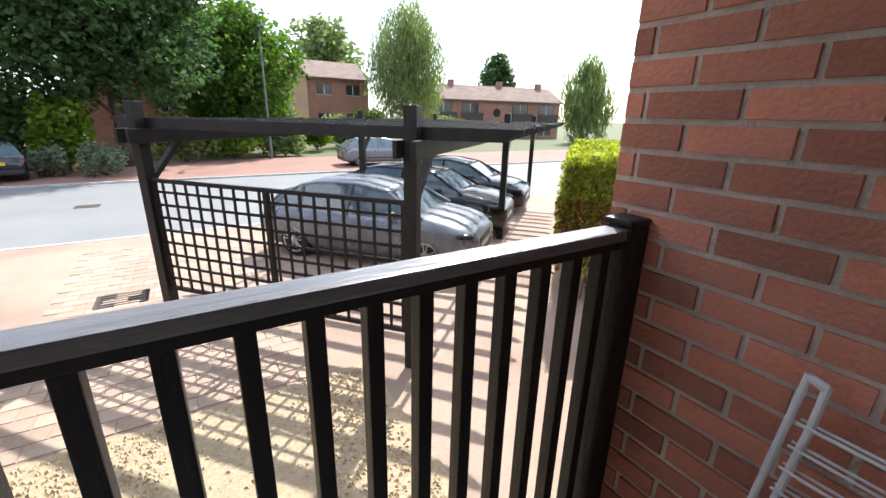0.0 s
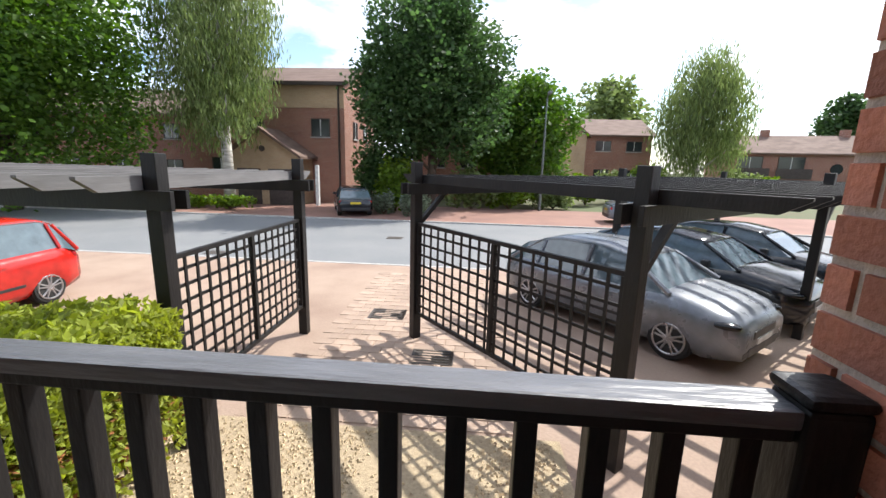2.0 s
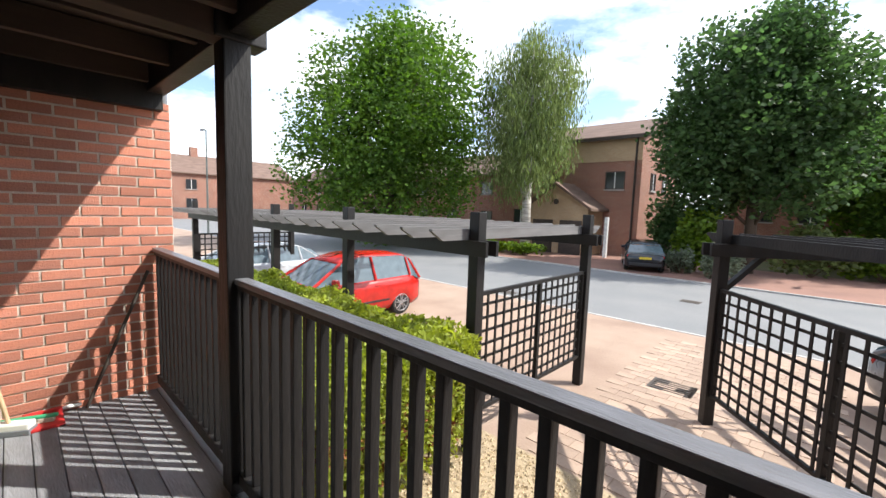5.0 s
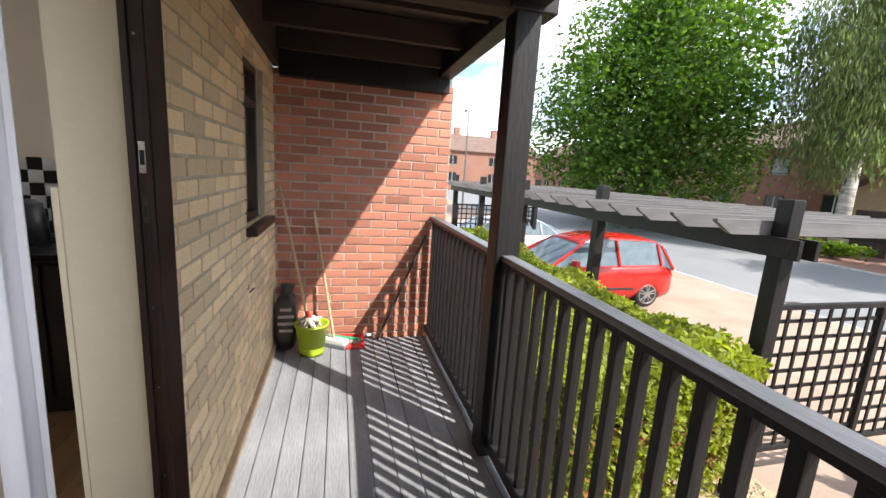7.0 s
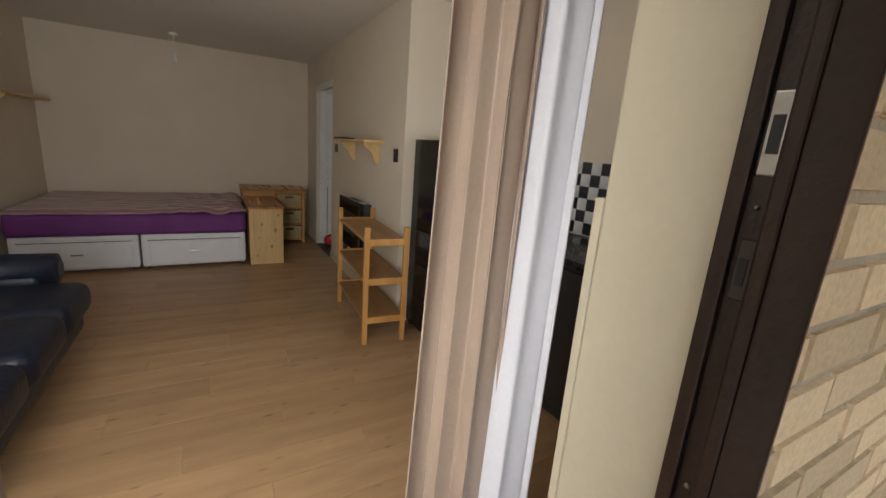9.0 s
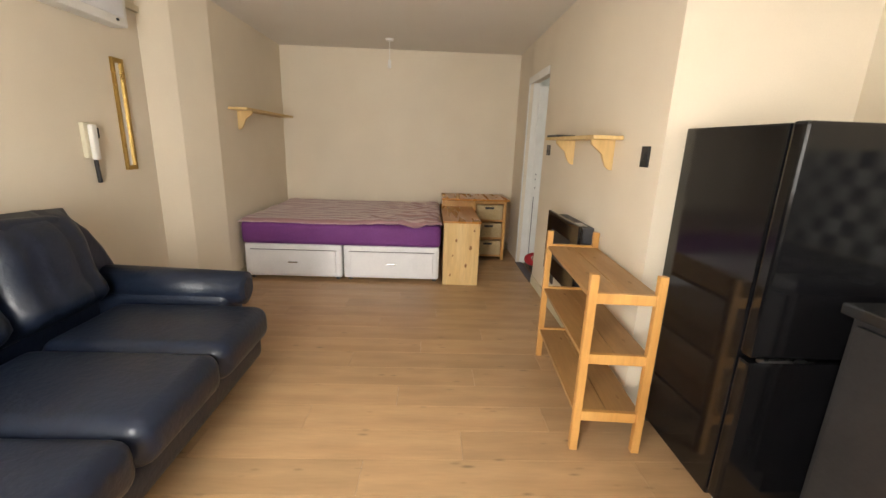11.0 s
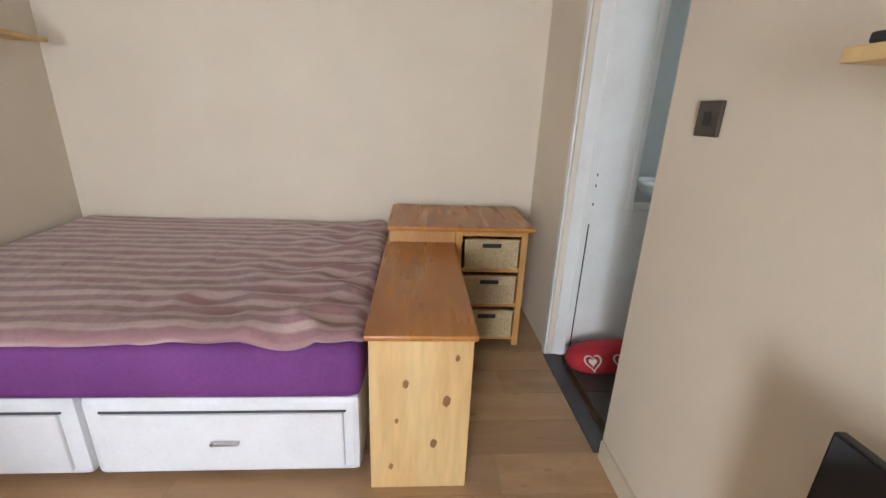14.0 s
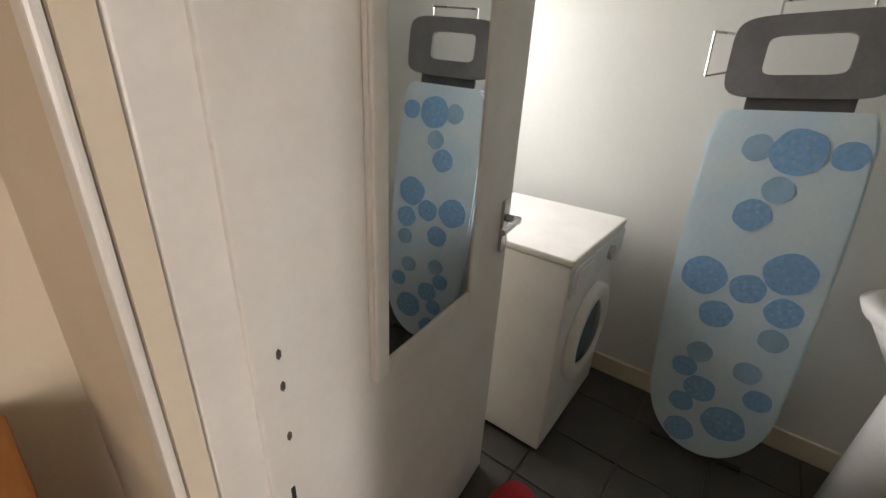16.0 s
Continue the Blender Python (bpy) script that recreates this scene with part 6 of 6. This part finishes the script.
    for i in range(28):
        a, b = 2 * math.pi * i / 28, 2 * math.pi * (i + 1) / 28
        for sy in (-0.102, 0.102):
            rod(rim, (wr * 0.7 * math.cos(a), sy, wr * 0.7 * math.sin(a)), (wr * 0.7 * math.cos(b), sy, wr * 0.7 * math.sin(b)), 0.016, None, 5)
    rm_ = mesh_of("rim", rim, M_ALLOY, False)
    for wx in wheels:
        for sy in (-1, 1):
            w = new("wheel", tm_)
            w.parent = g
            w.location = (wx, sy * (hw - 0.11), wr)
            q = new("rim", rm_)
            q.parent = w
    return g


hatch_belt = [(0, 0.82), (0.5, 0.95), (1.5, 0.93), (2.9, 0.92), (3.3, 0.95), (3.75, 0.89), (4.05, 0.81), (4.2, 0.72), (4.27, 0.64)]
hatch_roof = [(0.12, 0.98), (0.55, 1.30), (1.2, 1.44), (2.0, 1.46), (2.6, 1.38), (3.35, 0.93)]
fu = Vector((-0.65, 0.76, 0)).normalized()
fv = Vector((-0.76, -0.65, 0)).normalized()
ca = math.degrees(math.atan2(fu.y, fu.x))


def parked(u, v):
    q = Vector((0.5, -5.22, GZ)) + fu * u + fv * v
    return pose(q.x, q.y, q.z, 0, 0, ca)


car("silver_car", "silver-grey hatchback parked under the carport", parked(-0.83, 3.52), M_SILVERCAR, 4.27, 1.8, hatch_belt, hatch_roof, (0.78, 3.42), 0.32)
car("black_car", "black estate car parked under the carport", parked(-0.9, 5.95), M_BLACKCAR, 4.4, 1.8, [(a * 1.03, b + 0.03) for a, b in hatch_belt], [(a * 1.03, b + 0.03) for a, b in hatch_roof], (0.8, 3.5), 0.32)
car("black_car", "dark saloon car parked in the far bay", parked(-0.7, 8.6), M_BLACKCAR, 4.3, 1.78, hatch_belt, hatch_roof, (0.78, 3.45), 0.32)
mpv_belt = [(0, 0.86), (0.4, 1.0), (1.4, 0.98), (2.7, 0.95), (3.2, 0.92), (3.75, 0.78), (4.02, 0.62)]
mpv_roof = [(0.05, 1.02), (0.2, 1.38), (0.55, 1.52), (1.8, 1.55), (2.3, 1.46), (3.2, 0.95)]
car("red_car", "bright red compact people carrier parked under the carport", pose(8.15, -6.5, GZ, 0, 0, 90), M_REDCAR, 4.02, 1.72, mpv_belt, mpv_roof, (0.72, 3.2), 0.31)
car("white_car", "pale silver car parked in the end bay", pose(12.6, -6.3, GZ, 0, 0, 90), M_LAMPGLASS, 4.2, 1.76, hatch_belt, hatch_roof, (0.78, 3.4), 0.32)
car("dark_blue_car", "dark blue hatchback parked across the road", pose(5.68, -19.35, GZ + 0.02, 0, 0, -68), M_BLACKCAR, 4.1, 1.76, hatch_belt, hatch_roof, (0.78, 3.35), 0.31)
car("far_car", "small grey car parked far along the road", pose(-7.0, -21.0, GZ + 0.02, 0, 0, 176), M_SILVERCAR, 4.1, 1.74, hatch_belt, hatch_roof, (0.78, 3.35), 0.31)

# ---- houses across the road ----


def window(parent, x, y, z, w, h, face, bars=1):
    """A window set into the wall's face; face is the outward direction along y (-1, 1) or x (-2, 2)."""
    s = 1 if face > 0 else -1

    def bb(a0, d0, z0, a1, d1, z1):
        if abs(face) == 1:
            return box(nb(), x + a0, y + s * d0, z + z0, x + a1, y + s * d1, z + z1)
        return box(nb(), x + s * d0, y + a0, z + z0, x + s * d1, y + a1, z + z1)
    win = part("window", bb(-w / 2 + 0.04, 0.004, 0.04, w / 2 - 0.04, 0.02, h - 0.04), M_WINGLASS, parent, "dark glazed window")
    for (a0, a1, z0, z1) in ((-w / 2, -w / 2 + 0.06, 0, h), (w / 2 - 0.06, w / 2, 0, h), (-w / 2 + 0.06, w / 2 - 0.06, 0, 0.06), (-w / 2 + 0.06, w / 2 - 0.06, h - 0.06, h)):
        part("frame", bb(a0, 0.0, z0, a1, 0.05, z1), M_FASCIA, win)
    for k in range(bars):
        a = -w / 2 + w * (k + 1) / (bars + 1)
        part("frame", bb(a - 0.03, 0.0, 0.06, a + 0.03, 0.045, h - 0.06), M_WINFRAME, win)
    part("sill", bb(-w / 2 - 0.05, 0.0, -0.08, w / 2 + 0.05, 0.1, 0.0), M_KERB, win)
    return win


def gable_roof(x0, x1, y0, y1, z, rise, along, over=0.35):
    bm = nb()
    if along == "x":
        ym = (y0 + y1) / 2
        prof = [(y0 - over, z - over * 0.5), (ym, z + rise), (y1 + over, z - over * 0.5), (y1 + over, z - over * 0.5 + 0.16), (ym, z + rise + 0.18), (y0 - over, z - over * 0.5 + 0.16)]
        poly(bm, [(x0 - over, a, b) for a, b in prof], (x1 - x0 + 2 * over, 0, 0))
    else:
        xm = (x0 + x1) / 2
        prof = [(x0 - over, z - over * 0.5), (xm, z + rise), (x1 + over, z - over * 0.5), (x1 + over, z - over * 0.5 + 0.16), (xm, z + rise + 0.18), (x0 - over, z - over * 0.5 + 0.16)]
        poly(bm, [(a, y0 - over, b) for a, b in prof], (0, y1 - y0 + 2 * over, 0))
    return bm


def gable_wall(x0, x1, y0, y1, z0, z, rise, along):
    bm = nb()
    if along == "x":
        ym = (y0 + y1) / 2
        poly(bm, [(x0, y0, z0), (x0, y1, z0), (x0, y1, z), (x0, ym, z + rise), (x0, y0, z)], (x1 - x0, 0, 0))
    else:
        xm = (x0 + x1) / 2
        poly(bm, [(x0, y0, z0), (x1, y0, z0), (x1, y0, z), (xm, y0, z + rise), (x0, y0, z)], (0, y1 - y0, 0))
    return bm


H = thing("brick_house", "three-storey red brick house with a brown tiled roof", "house", 0, 0, 0)
part("wall", gable_wall(8.4, 19.0, -34.0, -26.2, GZ - 0.1, 6.4, 1.5, "x"), M_FARBRICK, H, "red brick walls")
part("band", box(nb(), 8.41, -26.2, 4.8, 19.03, -26.16, 6.4), M_FARBUFF, H, "buff brick upper storey")
part("roof", gable_roof(8.4, 19.0, -34.0, -26.2, 6.4, 1.5, "x"), M_ROOFTILE, H, "brown tiled roof")
part("downpipe", rod(nb(), (8.75, -26.1, GZ), (8.75, -26.1, 6.3), 0.06), M_FASCIA, H)
part("fascia", box(nb(), 8.1, -25.87, 6.14, 19.3, -25.8, 6.34), M_FASCIA, H)
for (x, z) in ((10.0, 3.0), (14.5, 3.0), (17.0, 3.0), (17.0, 0.4)):
    window(H, x, -26.2 , z, 1.25, 1.15, 1)
for (y, z) in ((-28.5, 3.0), (-31, 3.0)):
    window(H, 8.4, y, z, 1.0, 1.15, -2)
P = thing("garage_block", "low brick garage block with a tiled lean-to roof", "garage", 0, 0, 0)
part("wall", gable_wall(10.6, 15.0, -26.1, -23.8, GZ - 0.1, 1.7, 1.5, "y"), M_FARBUFF, P, "buff brick gable")
part("roof", gable_roof(10.6, 15.0, -26.1, -23.8, 1.7, 1.5, "y"), M_ROOFTILE, P, "tiled gable roof")
for x in (11.7, 13.7):
    part("garage_door", box(nb(), x - 0.75, -23.8, GZ, x + 0.75, -23.74, 0.9, 0.01), M_FASCIA, P, "dark brown garage door")
part("vent", rod(nb(), (12.8, -23.82, 2.1), (12.8, -23.76, 2.1), 0.18, None, 16), M_FASCIA, P)
part("porch_post", box(nb(), 9.4, -24.2, GZ, 9.6, -24.0, 1.2), M_WINFRAME, P)

L2 = thing("brick_terrace", "long red brick terrace across the road", "house", 0, 0, 0)
part("wall", gable_wall(20.5, 60.0, -38.0, -29.0, GZ - 0.1, 4.6, 2.2, "x"), M_FARBRICK, L2)
part("roof", gable_roof(20.5, 60.0, -38.0, -29.0, 4.6, 2.2, "x"), M_ROOFTILE, L2)
for i in range(9):
    for z in (0.2, 2.8):
        window(L2, 22.5 + i * 4.2, -29.0, z, 1.3, 1.1, 1)

H2 = thing("brick_house", "red brick house with a side gable behind trees", "house", 0, 0, 0)
part("wall", gable_wall(-17.5, -9.0, -52.0, -43.0, GZ - 0.1, 4.8, 1.8, "x"), M_FARBRICK, H2)
part("roof", gable_roof(-17.5, -9.0, -52.0, -43.0, 4.8, 1.8, "x"), M_ROOFTILE, H2)
part("wing", gable_wall(-10.5, -5.0, -48.0, -40.5, GZ - 0.1, 4.5, 2.2, "y"), M_FARBUFF, H2, "buff brick gabled wing")
part("wing_roof", gable_roof(-10.5, -5.0, -48.0, -40.5, 4.5, 2.2, "y"), M_ROOFTILE, H2)
for (x, z) in ((-15.8, 3.2), (-12.8, 3.2), (-15.8, 0.4), (-12.8, 0.4)):
    window(H2, x, -43.0, z, 1.5, 1.0, 1)
H4 = thing("brick_house", "brick house half hidden behind the dark trees", "house", 0, 0, 0)
part("wall", gable_wall(-4.0, 5.0, -42.0, -33.0, GZ - 0.1, 3.9, 1.8, "x"), M_FARBRICK, H4)
part("roof", gable_roof(-4.0, 5.0, -42.0, -33.0, 3.9, 1.8, "x"), M_ROOFTILE, H4)
for x in (-2.5, 0.5, 3.0):
    window(H4, x, -33.0, 1.2, 1.3, 1.1, 1)

H3 = thing("block_of_flats", "long two-storey brick flats with dark balconies", "flats", -37.0, -46.0, 0, -12)
part("wall", gable_wall(-10.5, 9.5, -8.0, 0.0, GZ - 0.1, 3.6, 1.9, "x"), M_FARBRICK, H3)
part("roof", gable_roof(-10.5, 9.5, -8.0, 0.0, 3.6, 1.9, "x"), M_ROOFTILE, H3)
for k, x in enumerate((-8.2, -4.0, 3.6, 7.4)):
    b = part("balcony", box(nb(), x - 1.6, 0, 0.9, x + 1.6, 0.9, 1.05), M_FASCIA, H3, "dark timber balcony")
    part("balustrade", box(nb(), x - 1.6, 0.84, 1.05, x + 1.6, 0.9, 1.95), M_FASCIA, b)
    window(H3, x, 0.0, 1.3, 2.4, 1.9, 1)
    window(H3, x, 0.0, -1.0, 2.2, 1.6, 1)
part("round_window", rod(nb(), (-0.4, 0.0, 2.0), (-0.4, 0.06, 2.0), 0.55, None, 24), M_WINGLASS, H3)
for x in (-9, -2.5, 5):
    part("chimney", box(nb(), x - 0.35, -4.4, 5.0, x + 0.35, -3.6, 6.3), M_FARBRICK, H3)

L3 = thing("far_terrace", "far brick terrace with chimneys along the street", "house", 66, -16, 0, 0)
part("wall", gable_wall(0, 12, -16.0, 14.0, GZ - 0.1, 5.2, 2.8, "y"), M_FARBRICK, L3)
part("roof", gable_roof(0, 12, -16.0, 14.0, 5.2, 2.8, "y"), M_ROOFTILE, L3)
for y in (-10, -3, 4, 10):
    part("chimney", box(nb(), 5.5, y - 0.5, 7.4, 6.5, y + 0.5, 9.4), M_FARBRICK, L3)
    for z in (0.2, 2.9):
        window(L3, 0.0, y + 2, z, 1.4, 1.4, -2)


def lamp_post(x, y, h, rz):
    g = thing("street_lamp", "tall thin grey street lamp with a short arm", "street lamp", x, y, GZ, rz)
    part("column", rod(nb(), (0, 0, 0), (0, 0, h), 0.09, 0.05, 10), M_LAMPPOST, g)
    part("arm", rod(nb(), (0, 0, h), (0.8, 0, h + 0.12), 0.035), M_LAMPPOST, g)
    part("lantern", box(nb(), 0.6, -0.1, h + 0.06, 1.2, 0.1, h + 0.2, 0.03), M_LEAD, g)


lamp_post(-4.3, -25.5, 6.8, 90)
lamp_post(36.0, -10.0, 8.2, 0)

# neighbouring facade past the red wall, seen edge-on
N1 = thing("neighbour_facade", "neighbouring brick house front with dark pipes", "house", 0, 0, 0)
part("wall", box(nb(), -26.0, 0.9, GZ - 0.1, -1.45, 1.4, 5.6), M_FARBRICK, N1)
part("roof", poly(nb(), [(-26.0, 0.3, 5.5), (-26.0, 5.0, 8.0), (-26.0, 5.0, 8.2), (-26.0, 0.3, 5.7)], (24.6, 0, 0)), M_ROOFTILE, N1)
for x in (-2.0, -4.2, -8.0, -12.0):
    part("downpipe", rod(nb(), (x, 0.8, GZ), (x, 0.8, 5.4), 0.05), M_LEAD, N1)
    part("bay_frame", box(nb(), x - 1.3, 0.55, -0.2, x - 0.3, 0.9, 4.8, 0.01), M_FASCIA, N1, "dark timber balcony bay")
structure("wall_house_side", box(nb(), -1.5, 1.99, GZ, -1.33, 8.0, 2.6), M_FARBRICK, "outer side wall of the house", "wall")
structure("wall_upper_storey", box(nb(), -1.45, 1.7, 2.62, 3.9, 8.4, 5.6), M_FARBRICK, "upper storey closing the house above", "wall")
structure("wall_below_deck", box(nb(), -1.2, 1.2, GZ, 3.9, 1.5, DZ - 0.26), M_FARBRICK, "brick wall below the balcony", "wall")
structure("gutter_edge", rod(nb(), (HX1 + 0.12, 0.1, GZ), (HX1 + 0.12, 0.1, 2.4), 0.035), M_LEAD, "grey downpipe at the wall end", "downpipe")

# ---- brickwork, piece by piece ----
brick_wall("wall_balcony_right", (HX0, HY, DZ - 0.3), (0, -1, 0), (1, 0, 0), HY - 0.11, 2.95, M_RED, M_MORTAR, "weathered red brick side wall in the shade", depth=0.3, near=(1.2, 1.4), phase=0.07)
brick_wall("wall_balcony_end", (HX1, 0.08, DZ - 0.02), (0, 1, 0), (-1, 0, 0), HY - 0.08, 2.3, M_RED, M_MORTAR, "red brick end wall with a diagonal sun shadow", depth=0.2, near=(0.7, 1.0))
brick_wall("wall_front", (HX1, HY, DZ - 0.02), (-1, 0, 0), (0, -1, 0), HX1 - 1.236, 2.55, M_YEL, M_YMORT, "buff brick front wall beside the door", depth=0.03, holes=((0.45, 1.09, 1.18, 2.18),), near=(1.9, 1.3))

# block pavers between the two trellis screens
pv = structure("paving_blocks", box(nb(), -0.9, -9.6, GZ - 0.01, 2.1, -2.95, GZ + 0.002), M_PAVE, "buff block pavers laid in rows", "paving")
pm = mesh_of("paver", box(nb(), -0.148, -0.098, 0, 0.148, 0.098, 0.012), M_PAVER)
for v in pm.vertices:
    if v.co.z > 0.006:
        v.co.x *= 0.97
        v.co.y *= 0.96
cnt = 0
for j in range(30):
    for i in range(10):
        x, y = -0.75 + i * 0.302 + (0.15 if j % 2 else 0), -3.06 - j * 0.2015
        if x < 1.95 and y > -9.5:
            o = new("paver", pm)
            o.parent = pv
            o.location = (x, y, GZ + 0.002 - 0.002 * ((i * 5 + j * 3) % 3))
